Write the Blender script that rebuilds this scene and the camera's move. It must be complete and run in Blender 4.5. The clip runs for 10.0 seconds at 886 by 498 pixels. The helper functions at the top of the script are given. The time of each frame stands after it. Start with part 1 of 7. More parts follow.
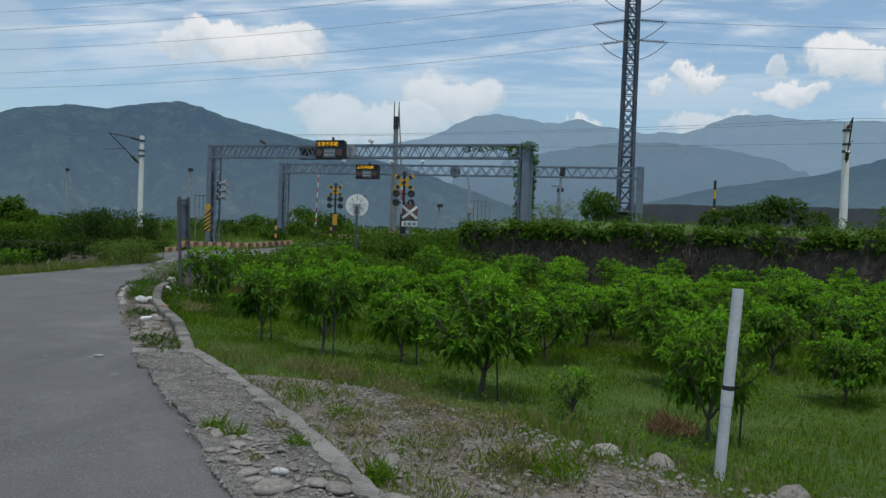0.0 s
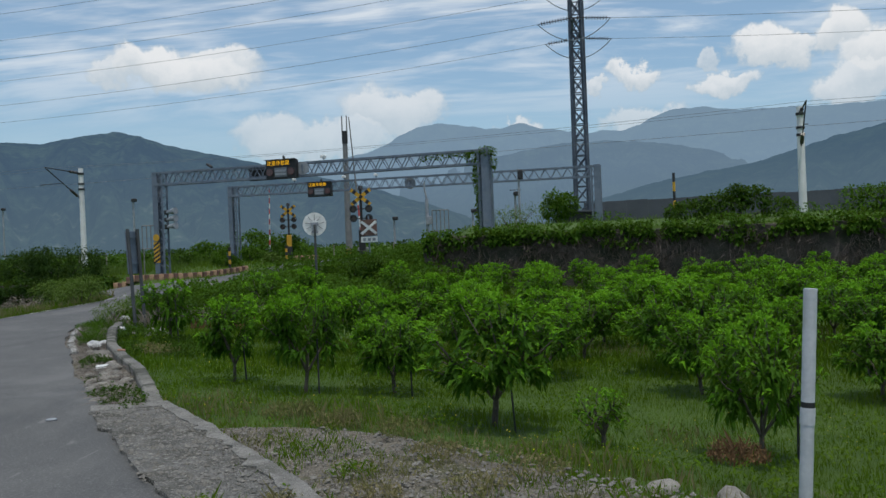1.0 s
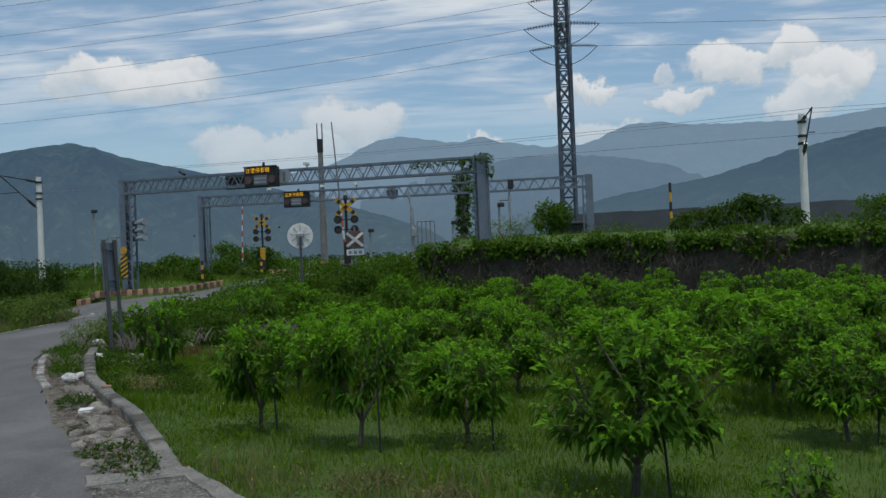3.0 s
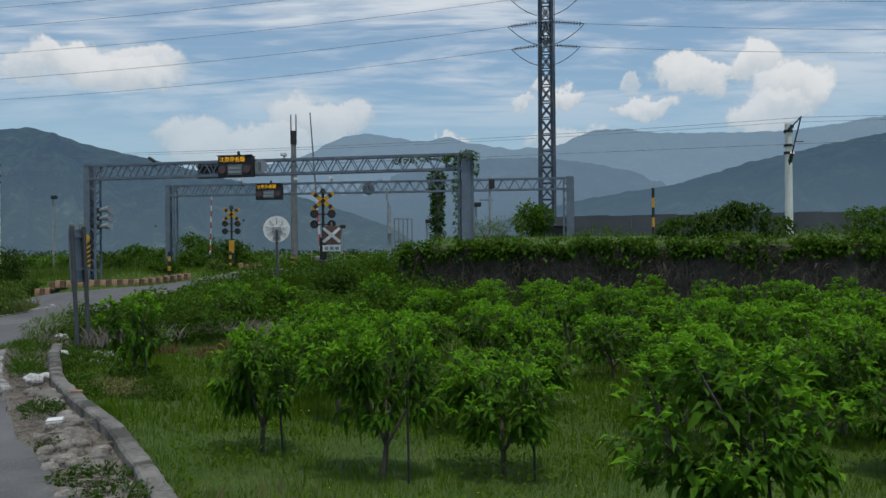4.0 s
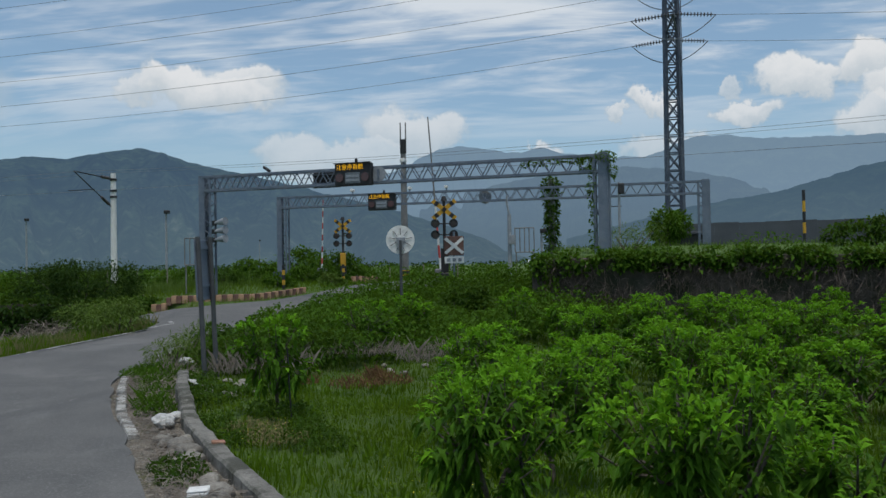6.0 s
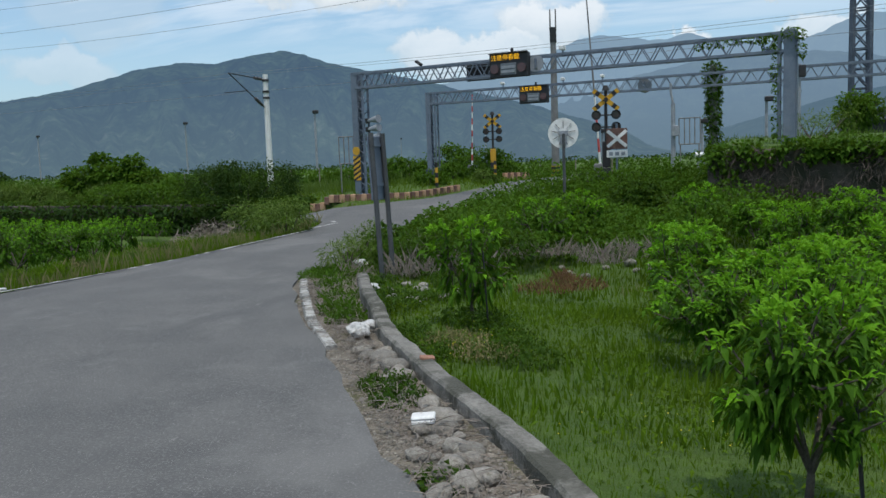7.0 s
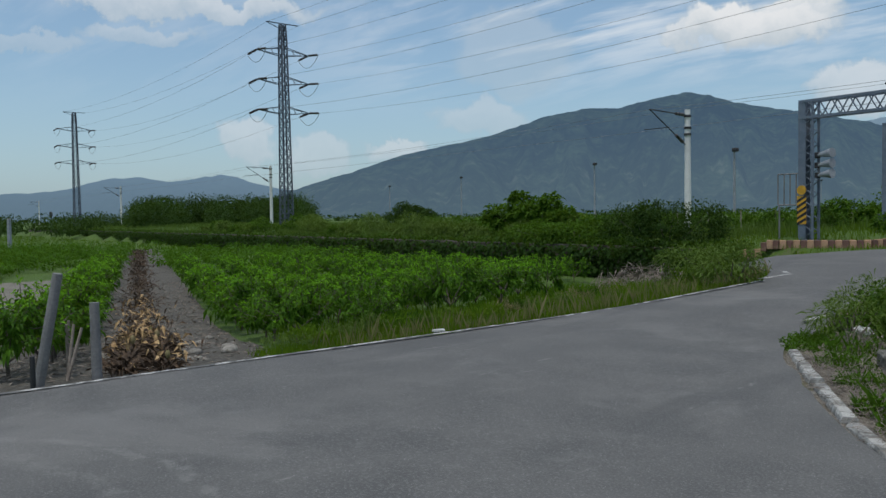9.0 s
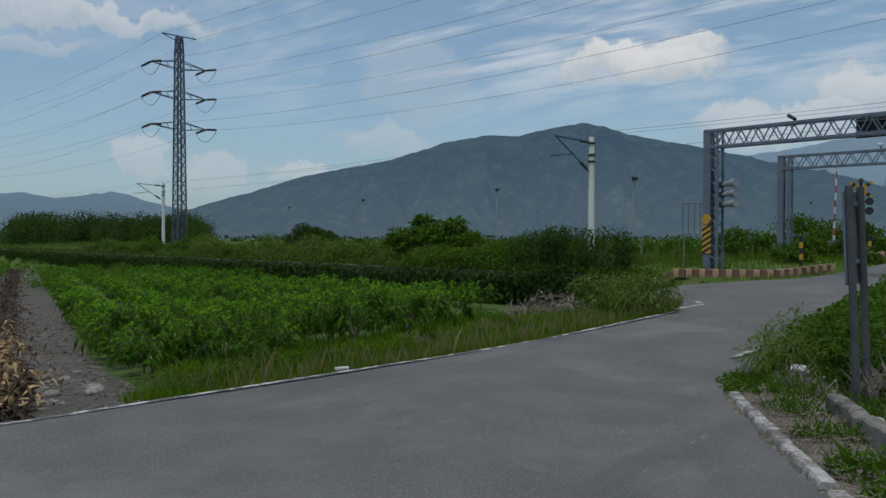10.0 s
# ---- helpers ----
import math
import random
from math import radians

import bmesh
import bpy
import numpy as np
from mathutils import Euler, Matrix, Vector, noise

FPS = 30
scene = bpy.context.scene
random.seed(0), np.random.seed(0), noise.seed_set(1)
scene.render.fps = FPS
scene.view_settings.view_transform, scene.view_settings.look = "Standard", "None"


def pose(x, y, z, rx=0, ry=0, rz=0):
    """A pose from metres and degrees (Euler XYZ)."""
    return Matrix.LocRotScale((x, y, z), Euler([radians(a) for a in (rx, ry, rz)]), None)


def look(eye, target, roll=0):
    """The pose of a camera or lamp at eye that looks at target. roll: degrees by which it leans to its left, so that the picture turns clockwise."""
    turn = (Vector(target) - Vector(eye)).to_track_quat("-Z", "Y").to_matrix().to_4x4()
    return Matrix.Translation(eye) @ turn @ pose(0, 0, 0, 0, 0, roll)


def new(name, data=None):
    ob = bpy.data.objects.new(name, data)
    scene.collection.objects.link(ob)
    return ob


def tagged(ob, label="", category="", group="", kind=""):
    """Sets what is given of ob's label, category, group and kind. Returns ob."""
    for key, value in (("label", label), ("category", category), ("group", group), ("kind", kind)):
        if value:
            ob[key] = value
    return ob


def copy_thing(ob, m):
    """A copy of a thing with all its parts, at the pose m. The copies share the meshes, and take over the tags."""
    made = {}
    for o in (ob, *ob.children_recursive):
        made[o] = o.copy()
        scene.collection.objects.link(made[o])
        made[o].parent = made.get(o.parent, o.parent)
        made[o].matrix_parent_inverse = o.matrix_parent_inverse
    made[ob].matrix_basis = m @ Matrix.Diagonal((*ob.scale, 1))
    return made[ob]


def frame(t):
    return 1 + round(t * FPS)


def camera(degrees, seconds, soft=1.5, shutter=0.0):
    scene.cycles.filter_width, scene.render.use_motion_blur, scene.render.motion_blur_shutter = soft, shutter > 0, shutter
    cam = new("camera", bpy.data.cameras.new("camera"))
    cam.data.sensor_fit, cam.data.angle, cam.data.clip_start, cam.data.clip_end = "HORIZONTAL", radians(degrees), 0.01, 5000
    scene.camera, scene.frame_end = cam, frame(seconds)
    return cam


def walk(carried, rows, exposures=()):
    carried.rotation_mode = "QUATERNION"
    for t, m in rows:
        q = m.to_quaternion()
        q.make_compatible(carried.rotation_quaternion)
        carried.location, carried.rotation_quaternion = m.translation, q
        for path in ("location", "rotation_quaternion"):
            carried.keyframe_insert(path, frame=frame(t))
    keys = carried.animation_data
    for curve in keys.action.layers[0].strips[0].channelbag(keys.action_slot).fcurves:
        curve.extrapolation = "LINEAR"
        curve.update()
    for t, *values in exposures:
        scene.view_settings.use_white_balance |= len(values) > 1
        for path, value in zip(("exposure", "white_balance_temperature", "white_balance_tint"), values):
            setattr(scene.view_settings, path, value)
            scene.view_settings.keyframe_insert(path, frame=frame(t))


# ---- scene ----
cam = camera(56.5, 10.0)

PATH = [
    (0, (2.998, -4.158, 1.696), (2.698, -2.182, 1.651), 2.0),
    (0.5, (2.686, -3.567, 1.72), (2.451, -1.581, 1.668), 0.1),
    (1, (2.363, -3.109, 1.736), (2.178, -1.117, 1.717), -2.3),
    (1.5, (1.98, -2.549, 1.762), (1.833, -0.555, 1.786), -3.7),
    (2, (1.526, -2.044, 1.773), (1.387, -0.049, 1.798), -3.8),
    (2.5, (1.166, -1.509, 1.773), (1.032, 0.486, 1.789), -3.4),
    (4, (0.094, 0.135, 1.793), (0.095, 2.135, 1.798), -0.5),
    (4.5, (-0.328, 0.752, 1.795), (-0.352, 2.749, 1.904), -0.1),
    (5, (-0.637, 1.337, 1.791), (-0.772, 3.322, 1.998), -0.1),
    (6.5, (-1.765, 3.091, 1.797), (-2.085, 5.062, 1.691), -1.4),
    (7, (-2.267, 3.499, 1.798), (-2.823, 5.409, 1.593), -2.0),
    (7.5, (-2.799, 3.963, 1.775), (-3.734, 5.723, 1.602), -2.4),
    (8, (-3.452, 4.435, 1.727), (-4.714, 5.982, 1.606), -2.0),
    (8.5, (-3.842, 4.793, 1.719), (-5.196, 6.261, 1.626), -1.4),
    (9, (-4.391, 5.258, 1.74), (-5.756, 6.717, 1.66), -0.9),
    (9.5, (-4.835, 5.63, 1.728), (-6.136, 7.148, 1.685), -0.6),
    (10, (-5.339, 6.164, 1.745), (-6.519, 7.778, 1.72), 0.1),
]
EXPOSURES = [(0.0, 0.0), (1.0, -0.05), (1.5, -0.25), (2.0, -0.22), (2.7, -0.19), (4.0, -0.17), (4.5, -0.12), (5.0, -0.45), (5.5, -0.35),
             (6.3, -0.02), (7.0, 0.25), (7.5, 0.0), (8.0, -0.12), (8.5, -0.1), (9.5, -0.12), (10.0, -0.32)]
walk(cam, [(t, look(eye, target, roll)) for t, eye, target, roll in PATH], EXPOSURES)

# ---- sky and sun ----
SUN_EL, SUN_AZ = 74.0, 165.0          # degrees; azimuth clockwise from +y


def ntree(m):
    m.use_nodes = True
    m.node_tree.nodes.clear()
    return m.node_tree


class Nodes:
    """Short hand for a node tree."""

    def __init__(self, tree):
        self.t = tree

    def n(self, kind, **inputs):
        node = self.t.nodes.new(kind)
        for k, v in inputs.items():
            self.put(node.inputs[k.replace("_", " ")], v)
        return node

    def put(self, socket, v):
        if isinstance(v, bpy.types.NodeSocket):
            self.t.links.new(v, socket)
        else:
            socket.default_value = v

    def m(self, op, a, b=0.0, c=0.0):
        node = self.t.nodes.new("ShaderNodeMath")
        node.operation = op
        for s, v in zip(node.inputs, (a, b, c)):
            self.put(s, v)
        return node.outputs[0]

    def vm(self, op, a, b=(0, 0, 0)):
        node = self.t.nodes.new("ShaderNodeVectorMath")
        node.operation = op
        self.put(node.inputs[0], a)
        self.put(node.inputs[1], b)
        return node.outputs["Value" if op in ("DOT_PRODUCT", "LENGTH") else "Vector"]

    def mix(self, f, a, b, blend="MIX"):
        node = self.t.nodes.new("ShaderNodeMix")
        node.data_type, node.blend_type = "RGBA", blend
        self.put(node.inputs["Factor"], f)
        self.put(node.inputs["A"], a)
        self.put(node.inputs["B"], b)
        return node.outputs["Result"]

    def noise(self, vec, scale, detail=4.0, rough=0.55, dist=0.0):
        node = self.n("ShaderNodeTexNoise", Scale=scale, Detail=detail, Roughness=rough, Distortion=dist)
        if vec is not None:
            self.put(node.inputs["Vector"], vec)
        return node.outputs["Fac"]

    def ramp(self, f, lo, hi, a=0.0, b=1.0):
        node = self.t.nodes.new("ShaderNodeMapRange")
        node.interpolation_type = "SMOOTHSTEP"
        for k, v in (("Value", f), ("From Min", lo), ("From Max", hi), ("To Min", a), ("To Max", b)):
            self.put(node.inputs[k], v)
        return node.outputs["Result"]


def c4(c):
    return (*c, 1.0)


def heading(az, el):
    a, e = radians(az), radians(el)
    return Vector((math.sin(a) * math.cos(e), math.cos(a) * math.cos(e), math.sin(e)))


world = bpy.data.worlds.new("sky")
scene.world = world
W = Nodes(ntree(world))
sky = W.n("ShaderNodeTexSky")
sky.sky_type, sky.sun_disc = "NISHITA", False
sky.sun_elevation, sky.sun_rotation = radians(SUN_EL), radians(SUN_AZ)
sky.air_density, sky.dust_density, sky.ozone_density = 1.0, 1.6, 1.5
way = W.n("ShaderNodeTexCoord").outputs["Generated"]
sep = W.n("ShaderNodeSeparateXYZ", Vector=way)
up = W.m("MAXIMUM", sep.outputs["Z"], 0.02)
flat = W.n("ShaderNodeCombineXYZ", X=W.m("DIVIDE", sep.outputs["X"], W.m("ADD", up, 0.12)), Y=W.m("DIVIDE", sep.outputs["Y"], W.m("ADD", up, 0.12)), Z=0.0).outputs[0]
streak = W.n("ShaderNodeMapping", Vector=flat)
streak.inputs["Rotation"].default_value = (0, 0, radians(24))
streak.inputs["Scale"].default_value = (0.55, 1.5, 1.0)
cir = W.m("ADD", W.m("MULTIPLY", W.m("SUBTRACT", W.noise(streak.outputs[0], 7.5, 3.0, 0.5, 0.5), 0.5), 0.32), W.m("ADD", W.noise(streak.outputs[0], 1.3, 7.0, 0.62, 0.9), W.m("MULTIPLY", W.m("SUBTRACT", W.noise(flat, 0.8, 2.0), 0.5), 0.7)))
cirrus = W.m("MULTIPLY", W.ramp(cir, 0.38, 0.66), W.ramp(sep.outputs["Z"], 0.10, 0.26))
# heaped clouds: heading, elevation, half width and half height in degrees, whiteness
CUMULUS = [(-22.5, 12.0, 5.0, 1.5, 1.0), (-20.0, 12.7, 3.0, 1.2, 0.95), (-26.0, 11.6, 2.6, 0.8, 0.8), (-16.5, 7.3, 2.8, 1.7, 0.7), (-8.6, 8.9, 3.6, 1.9, 0.8), (-6.6, 9.3, 2.2, 1.7, 0.8), (-12.2, 7.2, 3.6, 1.5, 0.7), (0.3, 7.7, 1.7, 0.9, 0.8),
           (8.2, 10.6, 1.9, 0.8, 0.95), (5.8, 9.7, 0.9, 0.5, 0.8), (9.0, 7.6, 2.9, 1.2, 0.7), (13.9, 9.4, 2.1, 0.8, 0.9), (17.2, 11.3, 3.0, 1.3, 1.0), (21.0, 11.6, 1.7, 1.5, 1.0),
           (23.6, 10.0, 2.5, 1.8, 1.0), (21.6, 8.6, 2.8, 1.3, 0.85), (13.0, 10.8, 0.9, 0.5, 0.7), (-56.5, 5.0, 2.2, 1.5, 0.6), (-51.5, 4.1, 2.6, 1.6, 0.5), (-46.0, 4.6, 2.4, 0.9, 0.6),
           (-40.0, 6.7, 3.4, 1.4, 0.45), (-62.8, 11.9, 4.0, 0.7, 0.45), (-70.0, 11.2, 4.0, 0.8, 0.4), (-60.0, 13.8, 9.0, 0.9, 0.7), (-38.0, 11.0, 4.5, 3.0, 0.35)]
wob = W.n("ShaderNodeTexNoise", Scale=16.0, Detail=6.0, Roughness=0.62)
W.put(wob.inputs["Vector"], way)
off = W.vm("SUBTRACT", wob.outputs["Color"], (0.5, 0.5, 0.5))
puffed = W.vm("ADD", way, W.vm("MULTIPLY", off, (0.085, 0.085, 0.085)))
cum = None
lit = None
for az, el, w, h, k in CUMULUS:
    d = heading(az, el)
    right = Vector((d.y, -d.x, 0)).normalized()
    top = right.cross(d)
    u = W.m("MULTIPLY", W.vm("DOT_PRODUCT", puffed, tuple(right)), 57.3 / w)
    v = W.m("MULTIPLY", W.vm("DOT_PRODUCT", W.vm("SUBTRACT", puffed, tuple(d)), tuple(top)), 57.3 / h)
    ahead = W.m("GREATER_THAN", W.vm("DOT_PRODUCT", way, tuple(d)), 0.9)
    r2 = W.m("ADD", W.m("MULTIPLY", u, u), W.m("MULTIPLY", v, v))
    mask = W.m("MULTIPLY", W.m("MULTIPLY", W.ramp(r2, 1.2, 0.5), ahead), k)
    glow = W.m("MULTIPLY", mask, W.ramp(v, -0.9, 0.7, 0.35, 1.0))
    cum = mask if cum is None else W.m("MAXIMUM", cum, mask)
    lit = glow if lit is None else W.m("MAXIMUM", lit, glow)
haze = W.ramp(sep.outputs["Z"], 0.22, 0.0)
blue = W.vm("MULTIPLY", sky.outputs[0], (0.102, 0.126, 0.135))
base = W.mix(0.22, blue, c4((0.50, 0.62, 0.70)))
base = W.mix(W.m("MULTIPLY", haze, 0.34), base, c4((0.46, 0.60, 0.72)))
base = W.mix(W.m("MULTIPLY", W.m("MULTIPLY", cirrus, W.ramp(W.vm("DOT_PRODUCT", way, tuple(heading(-72, 14))), 0.97, 0.82, 0.25, 1.0)), 0.88), base, c4((0.78, 0.83, 0.88)))
cloud = W.mix(lit, c4((0.42, 0.52, 0.60)), c4((0.82, 0.84, 0.86)))
col = W.mix(cum, base, cloud)
out = W.n("ShaderNodeOutputWorld")
W.t.links.new(W.n("ShaderNodeBackground", Color=col, Strength=1.0).outputs[0], out.inputs[0])

sun = new("sun", bpy.data.lights.new("sun", "SUN"))
sun.data.energy, sun.data.angle, sun.data.color = 2.0, radians(2.5), (1.0, 0.95, 0.86)
sun.matrix_world = look(heading(SUN_AZ, SUN_EL) * 50, (0, 0, 0))


# ---- materials ----
def mat(name, a, b, scale=6.0, rough=0.8, bump=0.3, metal=0.0, fine=40.0, stain=None, stain_at=(0.55, 0.75), big=0.5, vary=0.0, spec=0.4, dist=0.02):
    m = bpy.data.materials.new(name)
    N = Nodes(ntree(m))
    pos = N.n("ShaderNodeTexCoord").outputs["Object"]
    f = N.noise(pos, scale, 5.0, 0.6)
    g = N.noise(pos, fine, 3.0, 0.65)
    col = N.mix(N.ramp(N.m("ADD", N.m("MULTIPLY", f, 0.6), N.m("MULTIPLY", g, 0.4)), 0.36, 0.64), c4(a), c4(b))
    if stain:
        s = N.noise(pos, big, 6.0, 0.65, 0.4)
        col = N.mix(N.ramp(s, *stain_at), col, c4(stain))
    if vary:
        rnd = N.n("ShaderNodeObjectInfo").outputs["Random"]
        col = N.mix(1.0, col, N.n("ShaderNodeCombineColor", Red=N.m("ADD", N.m("MULTIPLY", rnd, vary), 1 - vary / 2), Green=N.m("ADD", N.m("MULTIPLY", rnd, vary), 1 - vary / 2),
                                  Blue=N.m("ADD", N.m("MULTIPLY", rnd, vary), 1 - vary / 2)).outputs[0], "MULTIPLY")
    p = N.n("ShaderNodeBsdfPrincipled", Base_Color=col, Roughness=N.ramp(f, 0.2, 0.8, max(rough - 0.1, 0.02), min(rough + 0.1, 1)), Metallic=metal)
    p.inputs["Specular IOR Level"].default_value = spec
    if bump:
        bp = N.n("ShaderNodeBump", Strength=bump, Distance=dist, Height=N.m("ADD", N.m("MULTIPLY", f, 0.5), g))
        N.t.links.new(bp.outputs[0], p.inputs["Normal"])
    N.t.links.new(p.outputs[0], N.n("ShaderNodeOutputMaterial").inputs[0])
    return m


def leaf_mat(name, a, b, c, through_light=0.3, rough=0.5):
    """Leaves: colour from leaf to leaf, from plant to plant, and some light that comes through."""
    m = bpy.data.materials.new(name)
    N = Nodes(ntree(m))
    rnd = N.n("ShaderNodeNewGeometry").outputs["Random Per Island"]
    plant = N.n("ShaderNodeObjectInfo").outputs["Random"]
    col = N.mix(rnd, c4(a), c4(b))
    pos = N.n("ShaderNodeNewGeometry").outputs["Position"]
    col = N.mix(N.m("MULTIPLY", N.ramp(N.m("ADD", N.m("MULTIPLY", plant, 0.4), N.m("MULTIPLY", N.noise(pos, 1.1, 3.0), 0.6)), 0.32, 0.72), 0.6), col, c4(c))
    p = N.n("ShaderNodeBsdfPrincipled", Base_Color=col, Roughness=rough)
    p.inputs["Specular IOR Level"].default_value = 0.06
    tr = N.n("ShaderNodeBsdfTranslucent", Color=N.mix(0.35, col, c4((0.22, 0.34, 0.02))))
    sh = N.n("ShaderNodeMixShader", Fac=through_light)
    N.t.links.new(p.outputs[0], sh.inputs[1])
    N.t.links.new(tr.outputs[0], sh.inputs[2])
    N.t.links.new(sh.outputs[0], N.n("ShaderNodeOutputMaterial").inputs[0])
    return m


M = {}
M["asphalt"] = mat("asphalt", (0.074, 0.0735, 0.073), (0.118, 0.117, 0.1155), 1.1, 0.85, 0.6, fine=70.0, stain=(0.138, 0.136, 0.133), stain_at=(0.50, 0.66), big=0.4, dist=0.006)
m = M["asphalt"]
N = Nodes(m.node_tree)
p = next(n for n in m.node_tree.nodes if n.type == "BSDF_PRINCIPLED")
col = p.inputs["Base Color"].links[0].from_socket
pos = N.n("ShaderNodeTexCoord").outputs["Object"]
chips = N.n("ShaderNodeTexVoronoi", Vector=pos, Scale=55.0)
col = N.mix(N.m("MULTIPLY", N.ramp(N.noise(pos, 46.0, 3.0, 0.7), 0.50, 0.66), 0.6), col, c4((0.185, 0.183, 0.18)))
col = N.mix(N.m("MULTIPLY", N.ramp(chips.outputs["Distance"], 0.30, 0.14), N.ramp(N.noise(pos, 9.0, 2.0), 0.54, 0.64)), col, c4((0.24, 0.24, 0.23)))
tyre = N.n("ShaderNodeMapping", Vector=pos)
tyre.inputs["Rotation"].default_value = (0, 0, radians(10))
tyre.inputs["Scale"].default_value = (1.0, 0.16, 1.0)
col = N.mix(N.m("MULTIPLY", N.ramp(N.noise(tyre.outputs[0], 0.75, 4.0, 0.6, 0.6), 0.54, 0.70), 0.3), col, c4((0.052, 0.053, 0.056)))
col = N.mix(N.m("MULTIPLY", N.ramp(N.noise(tyre.outputs[0], 3.2, 5.0, 0.7, 1.2), 0.64, 0.70), 0.45), col, c4((0.24, 0.235, 0.225)))
# tyre scuffs where vehicles turn, broken by wear
sp = N.n("ShaderNodeSeparateXYZ", Vector=pos)
for cx, cy, ring_r, ring_w, k in ((-9.9, 5.2, 2.95, 0.09, 0.36), (-9.9, 5.2, 2.45, 0.12, 0.26), (-10.3, 4.9, 2.2, 0.06, 0.32), (-9.6, 5.0, 1.75, 0.1, 0.26)):
    dx, dy = N.m("SUBTRACT", sp.outputs["X"], cx), N.m("SUBTRACT", sp.outputs["Y"], cy)
    rad = N.m("SQRT", N.m("ADD", N.m("MULTIPLY", dx, dx), N.m("MULTIPLY", dy, dy)))
    rad = N.m("ADD", rad, N.m("MULTIPLY", N.m("SUBTRACT", N.noise(pos, 1.6, 3.0), 0.5), 0.5))
    hit = N.ramp(N.m("ABSOLUTE", N.m("SUBTRACT", rad, ring_r)), ring_w, ring_w * 0.3)
    hit = N.m("MULTIPLY", hit, N.ramp(dy, 0.9, 1.9))
    col = N.mix(N.m("MULTIPLY", N.m("MULTIPLY", hit, N.ramp(N.noise(pos, 5.0, 4.0, 0.7), 0.40, 0.62)), k), col, c4((0.23, 0.228, 0.22)))
m.node_tree.links.new(col, p.inputs["Base Color"])
M["concrete"] = mat("concrete", (0.165, 0.158, 0.145), (0.29, 0.278, 0.255), 2.6, 0.95, 0.9, fine=42.0, stain=(0.12, 0.115, 0.10), stain_at=(0.46, 0.62), big=1.9)
M["old_concrete"] = mat("old_concrete", (0.115, 0.110, 0.098), (0.22, 0.211, 0.192), 3.5, 0.95, 1.0, fine=30.0, stain=(0.06, 0.06, 0.048), stain_at=(0.46, 0.60), big=2.2, vary=0.2)
M["gravel_soil"] = mat("gravel_soil", (0.112, 0.096, 0.074), (0.222, 0.198, 0.162), 5.0, 0.95, 0.9, fine=38.0, stain=(0.097, 0.097, 0.044), stain_at=(0.5, 0.66), big=0.9)
M["sandy"] = mat("sandy_earth", (0.13, 0.12, 0.098), (0.21, 0.195, 0.165), 1.4, 0.95, 0.8, fine=34.0, stain=(0.085, 0.08, 0.05), stain_at=(0.56, 0.70), big=0.8)
M["rubble"] = mat("broken_concrete", (0.110, 0.106, 0.097), (0.215, 0.207, 0.193), 3.2, 0.95, 1.0, fine=46.0, stain=(0.075, 0.07, 0.058), stain_at=(0.48, 0.62), big=1.4)
M["dirt"] = mat("dirt", (0.058, 0.052, 0.043), (0.110, 0.100, 0.084), 1.6, 0.95, 0.8, fine=30.0, stain=(0.042, 0.039, 0.032), stain_at=(0.5, 0.7), big=0.6)
M["stone"] = mat("stone", (0.17, 0.155, 0.135), (0.31, 0.295, 0.265), 4.0, 0.85, 0.5, fine=30.0, stain=(0.15, 0.14, 0.11), stain_at=(0.55, 0.7), big=3.0, vary=0.5)
M["steel"] = mat("galvanised_steel", (0.105, 0.135, 0.185), (0.165, 0.198, 0.25), 3.0, 0.55, 0.1, metal=0.25, fine=50.0, stain=(0.17, 0.19, 0.22), stain_at=(0.5, 0.75), big=1.2, spec=0.5)
M["pylon"] = mat("pylon_steel", (0.055, 0.07, 0.10), (0.115, 0.135, 0.175), 1.0, 0.6, 0.1, metal=0.3, fine=9.0)
M["dark"] = mat("dark_metal", (0.015, 0.016, 0.018), (0.03, 0.03, 0.034), 8.0, 0.6, 0.1)
M["grey_paint"] = mat("grey_paint", (0.20, 0.22, 0.25), (0.30, 0.32, 0.35), 5.0, 0.6, 0.1)
M["pole_concrete"] = mat("pole_concrete", (0.60, 0.60, 0.59), (0.72, 0.72, 0.71), 1.5, 0.8, 0.15, fine=25.0, stain=(0.38, 0.37, 0.35), stain_at=(0.55, 0.75), big=0.8)
M["pole_dark"] = mat("weathered_pole", (0.13, 0.13, 0.135), (0.21, 0.21, 0.21), 2.0, 0.8, 0.2, fine=25.0)
M["post_dark"] = mat("dark_post", (0.045, 0.05, 0.055), (0.08, 0.085, 0.09), 3.0, 0.7, 0.2)
M["pvc"] = mat("grey_white_pvc", (0.42, 0.44, 0.47), (0.53, 0.545, 0.57), 3.0, 0.45, 0.1, fine=20.0, stain=(0.40, 0.40, 0.39), stain_at=(0.52, 0.72), big=2.5)
M["white"] = mat("white_paint", (0.62, 0.62, 0.61), (0.78, 0.78, 0.77), 4.0, 0.6, 0.1, stain=(0.45, 0.44, 0.42), stain_at=(0.6, 0.8), big=3.0)
M["line"] = mat("worn_line_paint", (0.40, 0.40, 0.39), (0.58, 0.58, 0.56), 3.0, 0.85, 0.3, stain=(0.12, 0.12, 0.118), stain_at=(0.42, 0.54), big=3.0)
M["yellow"] = mat("yellow_paint", (0.46, 0.25, 0.02), (0.60, 0.34, 0.03), 5.0, 0.6, 0.1)
